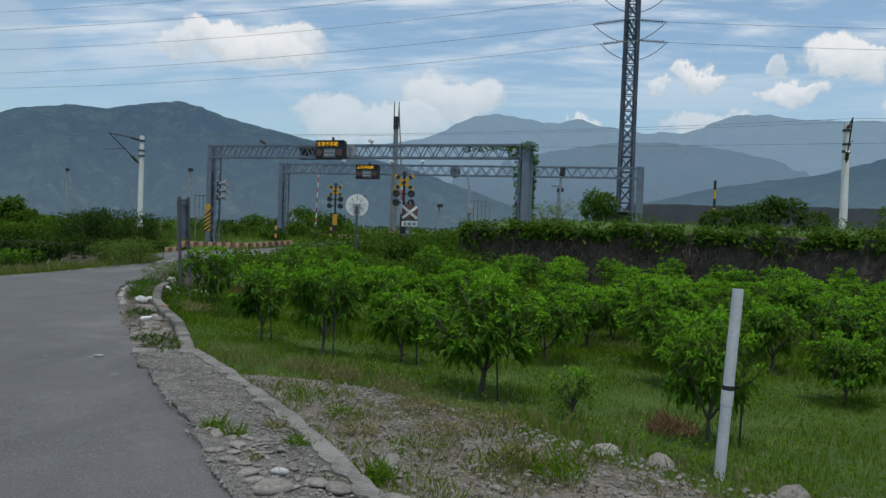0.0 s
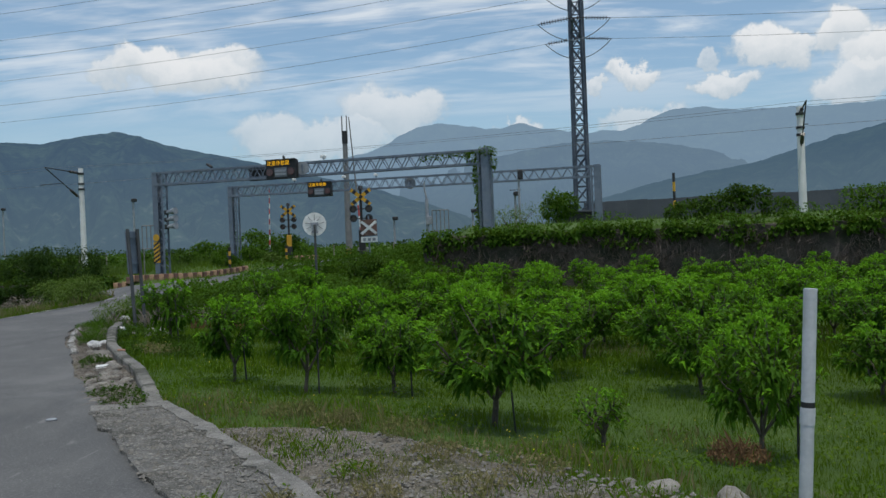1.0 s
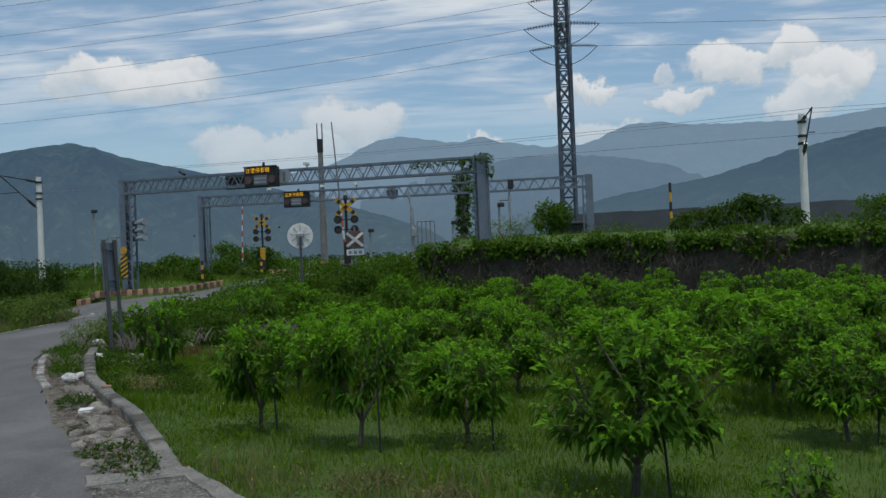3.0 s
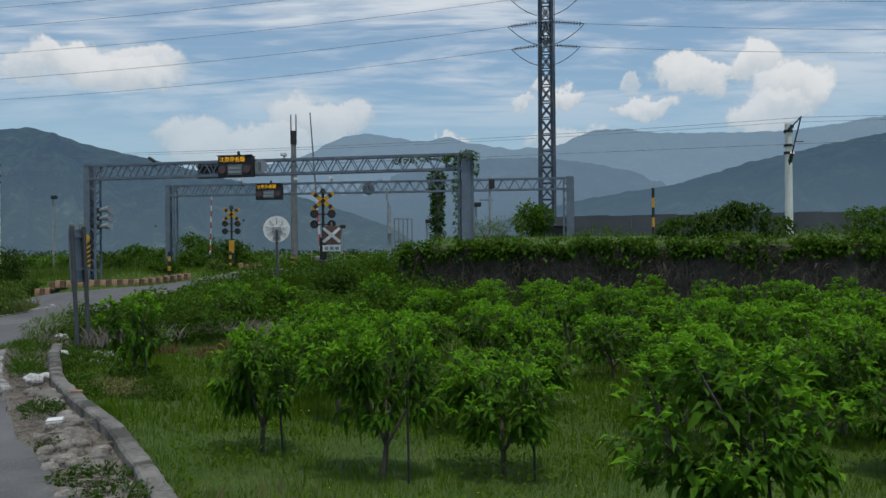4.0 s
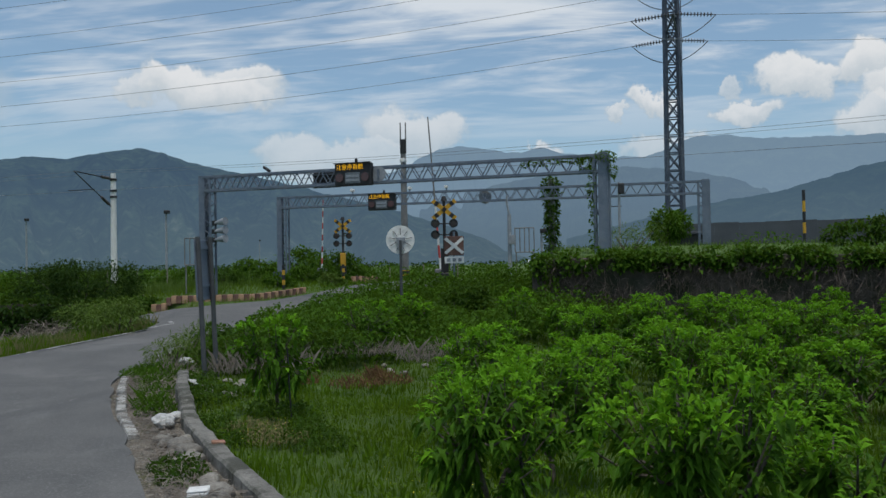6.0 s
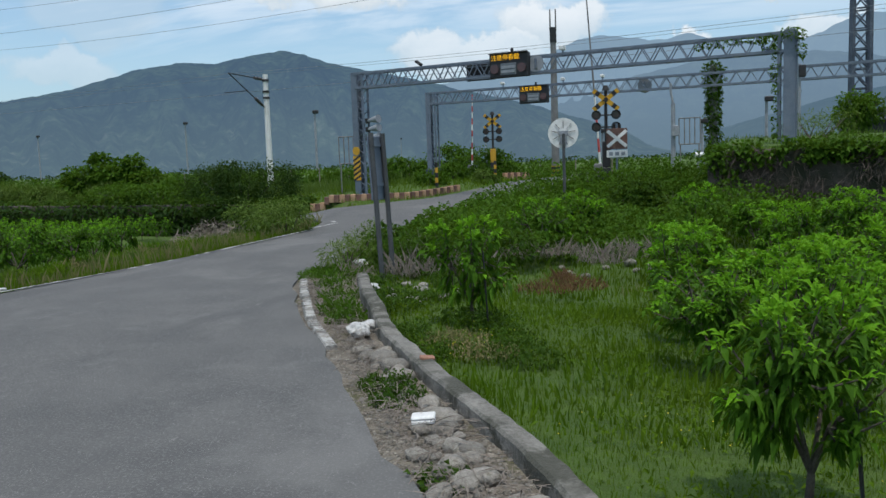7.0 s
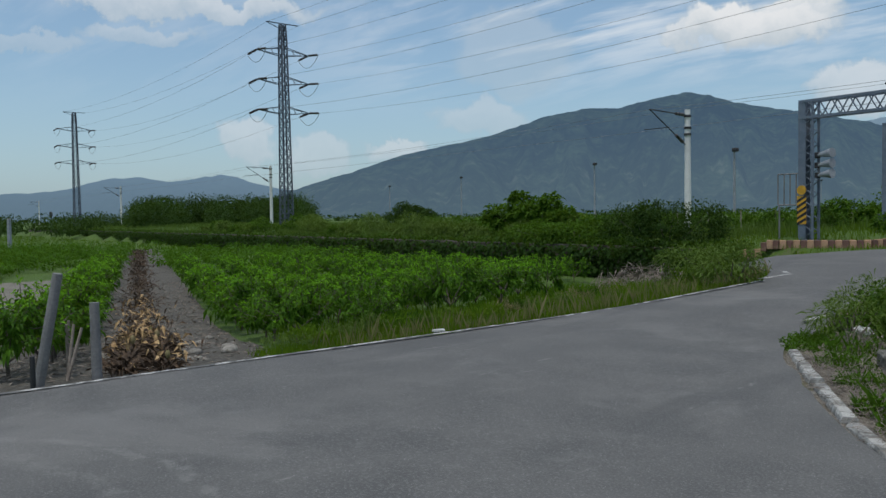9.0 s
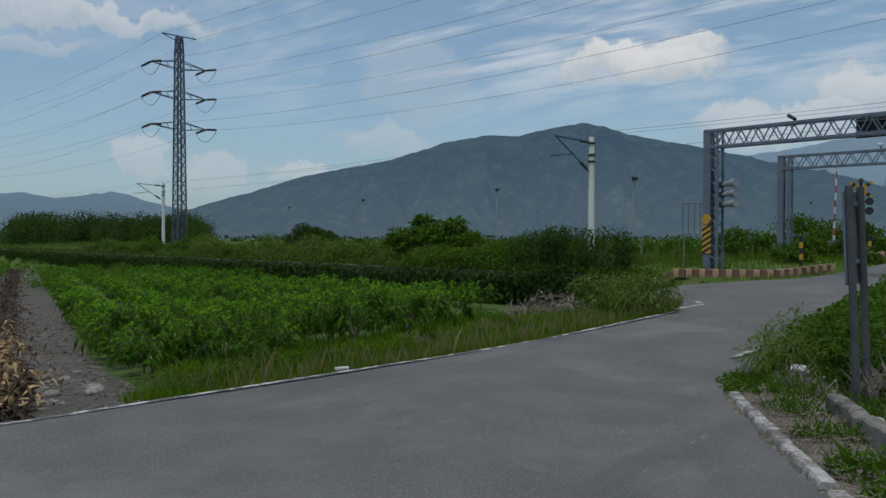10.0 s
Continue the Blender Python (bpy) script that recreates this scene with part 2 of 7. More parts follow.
M["orange"] = mat("faded_orange_paint", (0.36, 0.20, 0.12), (0.46, 0.29, 0.19), 3.0, 0.8, 0.3, stain=(0.25, 0.18, 0.12), stain_at=(0.5, 0.7), big=2.0)
M["maroon"] = mat("faded_maroon_paint", (0.10, 0.055, 0.045), (0.17, 0.09, 0.075), 3.0, 0.8, 0.3, stain=(0.25, 0.18, 0.12), stain_at=(0.55, 0.7), big=2.0)
M["red"] = mat("red_paint", (0.40, 0.05, 0.05), (0.52, 0.09, 0.08), 5.0, 0.6, 0.1)
M["blue"] = mat("dark_blue_paint", (0.03, 0.04, 0.09), (0.05, 0.06, 0.12), 5.0, 0.6, 0.1)
M["glass"] = mat("lamp_glass", (0.05, 0.02, 0.02), (0.08, 0.03, 0.03), 5.0, 0.15, 0.0, spec=0.6)
M["insulator"] = mat("brown_porcelain", (0.05, 0.045, 0.05), (0.08, 0.07, 0.07), 5.0, 0.3, 0.0)
M["wire"] = mat("wire", (0.16, 0.18, 0.21), (0.2, 0.22, 0.25), 5.0, 0.6, 0.0)
M["bark"] = mat("bark", (0.055, 0.047, 0.038), (0.12, 0.105, 0.085), 9.0, 0.9, 0.6, fine=60.0)
M["dead"] = mat("dead_leaves", (0.039, 0.027, 0.019), (0.117, 0.076, 0.047), 6.0, 0.9, 0.2, stain=(0.312, 0.218, 0.101), stain_at=(0.70, 0.84), big=5.0)
M["rust"] = mat("rusty_dry_weed", (0.085, 0.045, 0.018), (0.17, 0.095, 0.040), 6.0, 0.9, 0.2)
M["husk"] = mat("bleached_husk", (0.30, 0.19, 0.085), (0.50, 0.35, 0.18), 6.0, 0.85, 0.2, stain=(0.17, 0.10, 0.05), stain_at=(0.5, 0.7), big=4.0)
M["limewash"] = mat("flaking_limewash", (0.28, 0.275, 0.26), (0.46, 0.455, 0.435), 7.0, 0.9, 0.5, fine=30.0, stain=(0.15, 0.147, 0.138), stain_at=(0.46, 0.62), big=4.0)
M["twig"] = mat("dry_twigs", (0.144, 0.119, 0.101), (0.274, 0.238, 0.202), 6.0, 0.9, 0.2)
M["wallvine"] = mat("stained_wall", (0.048, 0.040, 0.035), (0.115, 0.097, 0.083), 3.0, 0.95, 0.8, fine=20.0, stain=(0.03, 0.035, 0.02), stain_at=(0.45, 0.65), big=0.7)
M["farwall"] = mat("dark_sheet_wall", (0.062, 0.070, 0.085), (0.092, 0.101, 0.118), 0.6, 0.9, 0.2)
M["bag"] = mat("white_plastic", (0.36, 0.36, 0.355), (0.56, 0.56, 0.55), 9.0, 0.5, 0.4, stain=(0.22, 0.21, 0.19), stain_at=(0.5, 0.66), big=7.0)
M["brick"] = mat("broken_brick", (0.24, 0.12, 0.08), (0.36, 0.20, 0.14), 6.0, 0.9, 0.4)
M["grass"] = leaf_mat("grass_blades", (0.056, 0.124, 0.006), (0.098, 0.190, 0.010), (0.118, 0.176, 0.014), 0.34, 0.6)
M["drygrass"] = leaf_mat("straw_grass", (0.15, 0.14, 0.06), (0.28, 0.23, 0.13), (0.12, 0.14, 0.04), 0.2, 0.8)
M["leaf"] = leaf_mat("orchard_leaf", (0.026, 0.074, 0.006), (0.062, 0.152, 0.011), (0.064, 0.150, 0.011), 0.28, 0.5)
M["young"] = leaf_mat("young_leaf", (0.098, 0.270, 0.012), (0.178, 0.390, 0.020), (0.138, 0.325, 0.016), 0.38, 0.5)
M["shrub"] = leaf_mat("shrub_leaf", (0.020, 0.054, 0.007), (0.051, 0.111, 0.012), (0.039, 0.081, 0.010), 0.28, 0.5)
M["vine"] = leaf_mat("vine_leaf", (0.033, 0.084, 0.007), (0.075, 0.154, 0.014), (0.053, 0.119, 0.011), 0.28, 0.5)
M["reed"] = leaf_mat("reed_leaf", (0.055, 0.105, 0.014), (0.140, 0.205, 0.055), (0.095, 0.150, 0.027), 0.3, 0.6)
M["wood"] = leaf_mat("far_tree_leaf", (0.018, 0.044, 0.010), (0.032, 0.068, 0.014), (0.028, 0.060, 0.013), 0.2, 0.6)
M["deadvine"] = mat("dry_brown_vine", (0.075, 0.058, 0.050), (0.15, 0.118, 0.098), 6.0, 0.9, 0.2)
M["flower"] = mat("yellow_flower", (0.60, 0.50, 0.03), (0.75, 0.62, 0.05), 6.0, 0.8, 0.0)

def pebbled(m, scale, amount, lo, hi, depth):
    """Sets small stones of varied grey into a material."""
    N = Nodes(m.node_tree)
    p = next(n for n in m.node_tree.nodes if n.type == "BSDF_PRINCIPLED")
    col = p.inputs["Base Color"].links[0].from_socket
    pos = N.n("ShaderNodeTexCoord").outputs["Object"]
    v = N.n("ShaderNodeTexVoronoi", Vector=pos, Scale=scale)
    w = N.n("ShaderNodeTexVoronoi", Vector=pos, Scale=scale * 0.37)
    tone = N.n("ShaderNodeSeparateColor", Color=v.outputs["Color"]).outputs[0]
    tone2 = N.n("ShaderNodeSeparateColor", Color=w.outputs["Color"]).outputs[0]
    body = N.m("MULTIPLY", N.ramp(v.outputs["Distance"], 0.55, 0.30), amount)
    body2 = N.m("MULTIPLY", N.m("MULTIPLY", N.ramp(w.outputs["Distance"], 0.42, 0.30), N.m("GREATER_THAN", tone2, 0.72)), amount)
    col = N.mix(body, col, N.mix(tone, c4(lo), c4(hi)))
    col = N.mix(body2, col, N.mix(tone, c4((0.22, 0.21, 0.195)), c4(hi)))
    m.node_tree.links.new(col, p.inputs["Base Color"])
    b = N.n("ShaderNodeBump", Strength=0.8, Distance=depth, Height=N.m("ADD", body, N.m("MULTIPLY", body2, 2.0)))
    m.node_tree.links.new(p.inputs["Normal"].links[0].from_socket, b.inputs["Normal"])
    m.node_tree.links.new(b.outputs[0], p.inputs["Normal"])


pebbled(M["gravel_soil"], 34.0, 0.85, (0.080, 0.070, 0.054), (0.38, 0.345, 0.29), 0.03)
pebbled(M["rubble"], 40.0, 0.8, (0.07, 0.066, 0.055), (0.37, 0.352, 0.315), 0.03)
pebbled(M["sandy"], 30.0, 0.3, (0.08, 0.075, 0.065), (0.30, 0.28, 0.25), 0.02)
pebbled(M["concrete"], 48.0, 0.5, (0.10, 0.098, 0.09), (0.36, 0.35, 0.33), 0.012)
pebbled(M["dirt"], 16.0, 0.45, (0.04, 0.036, 0.031), (0.19, 0.178, 0.16), 0.03)

# the earth under everything: turf, with bare soil where the roots leave it open
m = bpy.data.materials.new("turf_and_soil")
N = Nodes(ntree(m))
pos = N.n("ShaderNodeTexCoord").outputs["Object"]
big, mid, fine = N.noise(pos, 0.22, 4.0), N.noise(pos, 2.6, 5.0, 0.65), N.noise(pos, 34.0, 4.0, 0.7)
green = N.mix(N.ramp(mid, 0.35, 0.65), c4((0.048, 0.105, 0.008)), c4((0.085, 0.155, 0.014)))
green = N.mix(N.ramp(fine, 0.35, 0.7), green, c4((0.055, 0.098, 0.012)))
soil = N.mix(N.ramp(fine, 0.3, 0.7), c4((0.10, 0.085, 0.06)), c4((0.19, 0.165, 0.125)))
col = N.mix(N.m("MULTIPLY", N.ramp(N.m("ADD", N.m("MULTIPLY", big, 0.6), N.m("MULTIPLY", mid, 0.4)), 0.56, 0.68), 0.7), green, soil)
p = N.n("ShaderNodeBsdfPrincipled", Base_Color=col, Roughness=0.95)
bp = N.n("ShaderNodeBump", Strength=0.9, Distance=0.05, Height=N.m("ADD", mid, fine))
N.t.links.new(bp.outputs[0], p.inputs["Normal"])
N.t.links.new(p.outputs[0], N.n("ShaderNodeOutputMaterial").inputs[0])
M["turf"] = m

# distant hills: woods, with the haze of kilometres of bright air mixed in as emission
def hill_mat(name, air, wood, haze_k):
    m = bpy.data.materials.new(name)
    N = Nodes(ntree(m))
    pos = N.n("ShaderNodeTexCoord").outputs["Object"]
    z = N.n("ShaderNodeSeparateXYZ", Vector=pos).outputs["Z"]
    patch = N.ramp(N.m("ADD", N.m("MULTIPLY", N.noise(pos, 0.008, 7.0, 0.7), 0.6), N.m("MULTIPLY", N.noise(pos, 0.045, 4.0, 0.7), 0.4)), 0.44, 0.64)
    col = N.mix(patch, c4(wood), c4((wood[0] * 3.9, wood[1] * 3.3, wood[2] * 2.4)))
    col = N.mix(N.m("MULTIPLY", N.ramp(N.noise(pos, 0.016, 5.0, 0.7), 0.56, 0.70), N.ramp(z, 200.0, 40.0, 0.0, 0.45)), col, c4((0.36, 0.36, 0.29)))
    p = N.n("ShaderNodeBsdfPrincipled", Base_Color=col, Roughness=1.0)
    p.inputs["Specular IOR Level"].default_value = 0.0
    # painted haze: a glow that changes colour and thickens towards the hill's foot
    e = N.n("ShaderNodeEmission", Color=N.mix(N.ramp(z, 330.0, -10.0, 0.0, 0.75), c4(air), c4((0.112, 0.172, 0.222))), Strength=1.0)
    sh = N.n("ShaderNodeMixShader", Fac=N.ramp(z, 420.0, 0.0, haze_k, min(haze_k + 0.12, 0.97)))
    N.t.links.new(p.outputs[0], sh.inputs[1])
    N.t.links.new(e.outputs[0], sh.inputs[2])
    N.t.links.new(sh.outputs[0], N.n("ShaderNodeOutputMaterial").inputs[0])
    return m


# ---- building blocks ----
def to_mesh(name, bm):
    me = bpy.data.meshes.new(name)
    bm.to_mesh(me)
    bm.free()
    return me


def part(name, shape, material, parent=None, label=""):
    me = shape if isinstance(shape, bpy.types.Mesh) else to_mesh(name, shape)
    if not me.materials:
        me.materials.append(material)
    ob = new(name, me)
    if parent:
        ob.parent = parent
    return tagged(ob, label=label)


def thing(name, m, label, category, group="", kind=""):
    ob = new(name)
    ob.matrix_world = m
    ob.empty_display_size = 0.2
    return tagged(ob, label, category, group, kind)


def box(bm, c, s, rot=None, bevel=0.0):
    mtx = Matrix.Translation(c) @ (rot.to_4x4() if rot else Matrix()) @ Matrix.Diagonal((*s, 1))
    r = bmesh.ops.create_cube(bm, size=1.0, matrix=mtx)
    if bevel:
        es = list({e for v in r["verts"] for e in v.link_edges})
        bmesh.ops.bevel(bm, geom=es, offset=bevel, segments=1, affect="EDGES")
    return bm


def rod(bm, a, b, r0, r1=None, seg=8):
    a, b = Vector(a), Vector(b)
    d = b - a
    mtx = Matrix.Translation((a + b) / 2) @ d.to_track_quat("Z", "Y").to_matrix().to_4x4()
    bmesh.ops.create_cone(bm, cap_ends=True, segments=seg, radius1=r0, radius2=r0 if r1 is None else r1, depth=d.length, matrix=mtx)
    return bm


def bar(bm, a, b, w, h):
    """A straight square bar from a to b."""
    a, b = Vector(a), Vector(b)
    d = b - a
    mtx = Matrix.Translation((a + b) / 2) @ d.to_track_quat("Z", "Y").to_matrix().to_4x4() @ Matrix.Diagonal((w, h, d.length, 1))
    bmesh.ops.create_cube(bm, size=1.0, matrix=mtx)
    return bm


def B():
    return bmesh.new()


def np_mesh(name, verts, faces):
    me = bpy.data.meshes.new(name)
    me.from_pydata(np.asarray(verts).reshape(-1, 3).tolist(), [], np.asarray(faces).tolist())
    me.update()
    return me


def leaves(rng, at, way, length, width, droop=0.35, curl=0.25):
    """Leaf blades at the points `at`, pointing along `way`, folded on the midrib and hanging towards the tip."""
    at, way = np.asarray(at, float), np.asarray(way, float)
    n = len(at)
    way = way / (np.linalg.norm(way, axis=1, keepdims=True) + 1e-9)
    ln = length * rng.uniform(0.65, 1.25, (n, 1))
    wd = width * rng.uniform(0.7, 1.2, (n, 1))
    side = np.cross(way, np.array([0, 0, 1.0]) + rng.normal(0, 0.35, (n, 3)))
    side /= np.linalg.norm(side, axis=1, keepdims=True) + 1e-9
    upv = np.cross(side, way)
    dn = np.array([0, 0, -1.0])
    mid = at + way * ln * 0.5 + dn * ln * droop * 0.15
    v = np.stack([at, mid + side * wd / 2 + upv * wd * curl, mid, mid - side * wd / 2 + upv * wd * curl, at + way * ln * 0.9 + dn * ln * droop], axis=1)
    i = np.arange(n)[:, None] * 5
    f = np.concatenate([i + [0, 1, 2], i + [0, 2, 3], i + [1, 4, 2], i + [2, 4, 3]])
    return v.reshape(-1, 3), f


def blades(rng, at, height, width, lean=0.35):
    """Grass blades standing at the points `at`: two joined triangles, bent over."""
    at = np.asarray(at, float)
    n = len(at)
    h = height * rng.uniform(0.5, 1.3, (n, 1)) if np.isscalar(height) else np.asarray(height)[:, None] * rng.uniform(0.6, 1.25, (n, 1))
    a = rng.uniform(0, 2 * np.pi, n)
    side = np.stack([np.cos(a), np.sin(a), np.zeros(n)], 1)
    b = rng.uniform(0, 2 * np.pi, n)
    tip = np.stack([np.cos(b), np.sin(b), np.zeros(n)], 1) * rng.uniform(0.1, 1.0, (n, 1)) * lean
    upv = np.array([0, 0, 1.0])
    v = np.stack([at - side * width / 2, at + side * width / 2, at + (upv * 0.55 + tip * 0.35) * h + side * width * 0.35, at + (upv + tip) * h], axis=1)
    i = np.arange(n)[:, None] * 4
    return v.reshape(-1, 3), np.concatenate([i + [0, 1, 2], i + [0, 2, 3]])


def merge(*pieces):
    vs, fs, k = [], [], 0
    for v, f in pieces:
        vs.append(v)
        fs.append(f + k)
        k += len(v)
    return np.concatenate(vs), np.concatenate(fs)


def clump(rng, blobs, n, length, width, droop=0.3):
    """Leaves filling the outer part of several ellipsoids (x, y, z, rx, ry, rz)."""
    blobs = np.asarray(blobs, float)
    vol = blobs[:, 3] * blobs[:, 4] * blobs[:, 5]
    pick = rng.choice(len(blobs), n, p=vol ** 0.75 / (vol ** 0.75).sum())
    d = rng.normal(0, 1, (n, 3))
    d /= np.linalg.norm(d, axis=1, keepdims=True)
    r = rng.uniform(0.25, 1.0, (n, 1)) ** 0.45 * rng.uniform(0.85, 1.12, (n, 1))
    bl = blobs[pick]
    at = bl[:, :3] + d * r * bl[:, 3:]
    return leaves(rng, at, d * [1, 1, 0.6] + rng.normal(0, 0.45, (n, 3)) + [0, 0, 0.1], length, width, droop)


def smooth01(x, lo, hi):
    t = np.clip((np.asarray(x, float) - lo) / (hi - lo), 0, 1)
    return t * t * (3 - 2 * t)


def poly_dist(px, py, poly):
    """Distance to the outline of a polygon, negative inside."""
    px, py = np.asarray(px, float), np.asarray(py, float)
    best = np.full(px.shape, 1e18)
    inside = np.zeros(px.shape, bool)
    for (ax, ay), (bx, by) in zip(poly, poly[1:] + poly[:1]):
        dx, dy = bx - ax, by - ay
        t = np.clip(((px - ax) * dx + (py - ay) * dy) / (dx * dx + dy * dy), 0, 1)
        best = np.minimum(best, (px - ax - t * dx) ** 2 + (py - ay - t * dy) ** 2)
        if ay != by:
            inside ^= ((ay > py) != (by > py)) & (px < (bx - ax) * (py - ay) / (by - ay) + ax)
    return np.where(inside, -1, 1) * np.sqrt(best)


def soft_noise(x, y, s, seed=0.0):
    return np.array([noise.noise(Vector((a * s + seed, b * s - seed, seed))) for a, b in zip(np.ravel(x), np.ravel(y))]).reshape(np.shape(x))


# ---- the lie of the land ----
LEFT_EDGE = [(-15.5, -14), (-13.9, 2), (-13.38, 8.24), (-13.0, 12.0), (-12.68, 14.94), (-12.22, 18.5), (-11.97, 24.0), (-12.5, 26.0), (-14.2, 28.0), (-14.0, 30.2), (-11.8, 33.6), (-10.3, 38.0), (-9.2, 44.0), (-8.0, 60.0)]
KERB = [(-8.38, 15.8), (-7.66, 14.3), (-6.66, 12.4), (-5.74, 11.0), (-5.12, 9.95), (-4.25, 8.5), (-2.45, 5.6), (-1.8, 4.62), (-0.04, 2.12), (0.88, 0.75), (4.2, -4.4), (8.5, -11.0)]
RIGHT_EDGE = [(-3.5, 60.0), (-4.6, 44.0), (-6.6, 38.0), (-8.0, 33.0), (-9.2, 28.0), (-9.1, 24.0), (-8.8, 20.0), (-8.5, 17.6)]
LOW_WALL = [(-7.1, 15.5), (-6.27, 13.6), (-5.31, 11.65), (-4.22, 9.9), (-3.22, 8.4), (-1.72, 5.75)]
APRON_EDGE = [(-1.66, 5.68), (-0.9, 4.9), (0.18, 3.15), (1.46, 1.24), (3.6, -1.9), (6.5, -6.5)]
ROAD = LEFT_EDGE + RIGHT_EDGE + KERB
MADE = LEFT_EDGE + RIGHT_EDGE + LOW_WALL + APRON_EDGE[1:] + [(8.5, -11.0)]
GRAVEL = [(-0.95, 5.0), (0.62, 4.85), (1.6, 4.2), (2.5, 3.6), (3.2, 2.9), (4.1, 2.2), (5.6, 0.6), (8.0, -3.0), (6.5, -6.5), (3.6, -1.9), (1.46, 1.24), (0.18, 3.15)]
RAIL_N = (0.227, 0.974)              # across the railway, away from the road
FIELD = -0.42


def beyond(x, y):
    """How far a place lies behind the line of the embankment's walls."""
    return x * RAIL_N[0] + y * RAIL_N[1] - 28.88


def road_z(x, y):
    return 0.14 * smooth01(y, 15, 25) + 0.34 * smooth01(y, 23, 34) + 0.42 * smooth01(y, 33, 41)


def land(x, y):
    x, y = np.asarray(x, float), np.asarray(y, float)
    near = (np.abs(x) < 130) & (y > -40) & (y < 130)
    d = np.where(near, poly_dist(x, y, MADE), 99.0)
    w = np.where(y > 17, 2.6, np.where(x < -9, 1.0, np.where(y > 5.2, 0.22, 3.2)))
    k = smooth01(d, 0.0, w)
    field = FIELD - 0.5 * smooth01(-13.5 - x, 1.5, 9.0) + np.where(x > -9, 0.36, 0.22) * (1 - smooth01(d, 0, 5.5)) + 0.05 * np.sin(x * 0.7 + np.cos(y * 0.5)) * np.cos(y * 0.6) + 0.2 * smooth01(y, 17, 29) * (x > -14)
    h = (road_z(x, y) - 0.07) * (1 - k) + field * k
    b = beyond(x, y)
    left = 0.42 + 0.35 * smooth01(b, 1, 8)
    right = 2.0 + 0.4 * smooth01(b, 0, 10)
    middle = road_z(x, y) - 0.07 + 0.02 * np.clip(d, 0, 10)
    rise = left + (middle - left) * smooth01(x, -19, -15.5)
    rise = rise + (right - rise) * smooth01(x, -1.6, -0.2)
    far = smooth01(b, 14, 40)
    rise = rise * (1 - far) + 0.5 * far
    return np.where(b > 0, h + (rise - h) * smooth01(b, 0.0, 0.3), h) * (1 - smooth01(np.hypot(x, y), 250, 600))


def at(x, y):
    return float(land(np.array([x]), np.array([y]))[0])


def axis(lo, hi, fine_lo, fine_hi, step):
    a = list(np.arange(fine_lo, fine_hi, step))
    s, v = step, fine_lo
    while v > lo:
        s *= 1.22
        v -= s
        a.insert(0, v)
    s, v = step, a[-1]
    while v < hi:
        s *= 1.22
        v += s
        a.append(v)
    return np.array(a)


gx, gy = axis(-4800, 4800, -104, 18, 0.45), axis(-4800, 4800, -4, 47, 0.32)
X, Y = np.meshgrid(gx, gy)
Z = land(X, Y)
nx, ny = len(gx), len(gy)
i = (np.arange(ny - 1)[:, None] * nx + np.arange(nx - 1)[None, :]).ravel()
ground = part("ground", np_mesh("ground", np.stack([X, Y, Z], -1), np.stack([i, i + 1, i + nx + 1, i + nx], 1)), M["turf"])
for poly in ground.data.polygons:
    poly.use_smooth = True
tagged(ground, "grassy earth with bare soil between the plants", "ground", kind="structure")


def sheet(name, outline, height, material, label, step=0.5, thick=0.08):
    """A flat piece laid on the land: a fine grid cut by its outline."""
    bm = B()
    vs = [bm.verts.new((x, y, 0)) for x, y in outline]
    bm.faces.new(vs)
    lo = (min(p[0] for p in outline), min(p[1] for p in outline))
    hi = (max(p[0] for p in outline), max(p[1] for p in outline))
    for ax in (0, 1):
        for c in np.arange(lo[ax] + step, hi[ax], step):
            co, no = [0, 0, 0], [0, 0, 0]
            co[ax], no[ax] = c, 1
            bmesh.ops.bisect_plane(bm, geom=bm.verts[:] + bm.edges[:] + bm.faces[:], plane_co=co, plane_no=no)
    for v in bm.verts:
        v.co.z = height(v.co.x, v.co.y)
    bmesh.ops.recalc_face_normals(bm, faces=bm.faces[:])
    if sum(f.normal.z for f in bm.faces) < 0:
        bmesh.ops.reverse_faces(bm, faces=bm.faces[:])
    rim = [e for e in bm.edges if e.is_boundary]
    r = bmesh.ops.extrude_edge_only(bm, edges=rim)
    for v in r["geom"]:
        if isinstance(v, bmesh.types.BMVert):
            v.co.z -= thick
    return tagged(part(name, bm, material), label, kind="structure")


def rough_edge(line, rng, amp=0.05, step=0.35):
    """The same line with more corners, a little broken."""
    pts = []
    for (ax, ay), (bx, by) in zip(line, line[1:]):
        n = max(1, int(math.hypot(bx - ax, by - ay) / step))
        for j in range(n):
            t = j / n
            pts.append((ax + (bx - ax) * t + rng.uniform(-amp, amp), ay + (by - ay) * t + rng.uniform(-amp, amp)))
    return pts + [line[-1]]


rng = np.random.default_rng(3)
road = sheet("road", rough_edge(LEFT_EDGE, rng, 0.03) + RIGHT_EDGE + rough_edge([(x, y) if y > 6 else (x + 0.22, y + 0.12) for x, y in KERB], rng, 0.05), lambda x, y: float(road_z(x, y)) + 0.012 * math.sin(x * 0.9) * math.sin(y * 0.8), M["asphalt"], "worn grey asphalt road with pale tyre scuffs", 1.0)
tagged(road, category="road")
strip = sheet("verge", [(-8.75, 17.4)] + [(x - 0.16, y - 0.1) for x, y in KERB[:9]] + [(0.88, 0.75), (4.2, -4.4), (6.5, -6.5)] + APRON_EDGE[::-1][1:] + LOW_WALL[::-1][1:] + [(-8.1, 17.4)], lambda x, y: -0.03, M["gravel_soil"], "rubble-strewn verge of stones, soil and litter", 1.0)
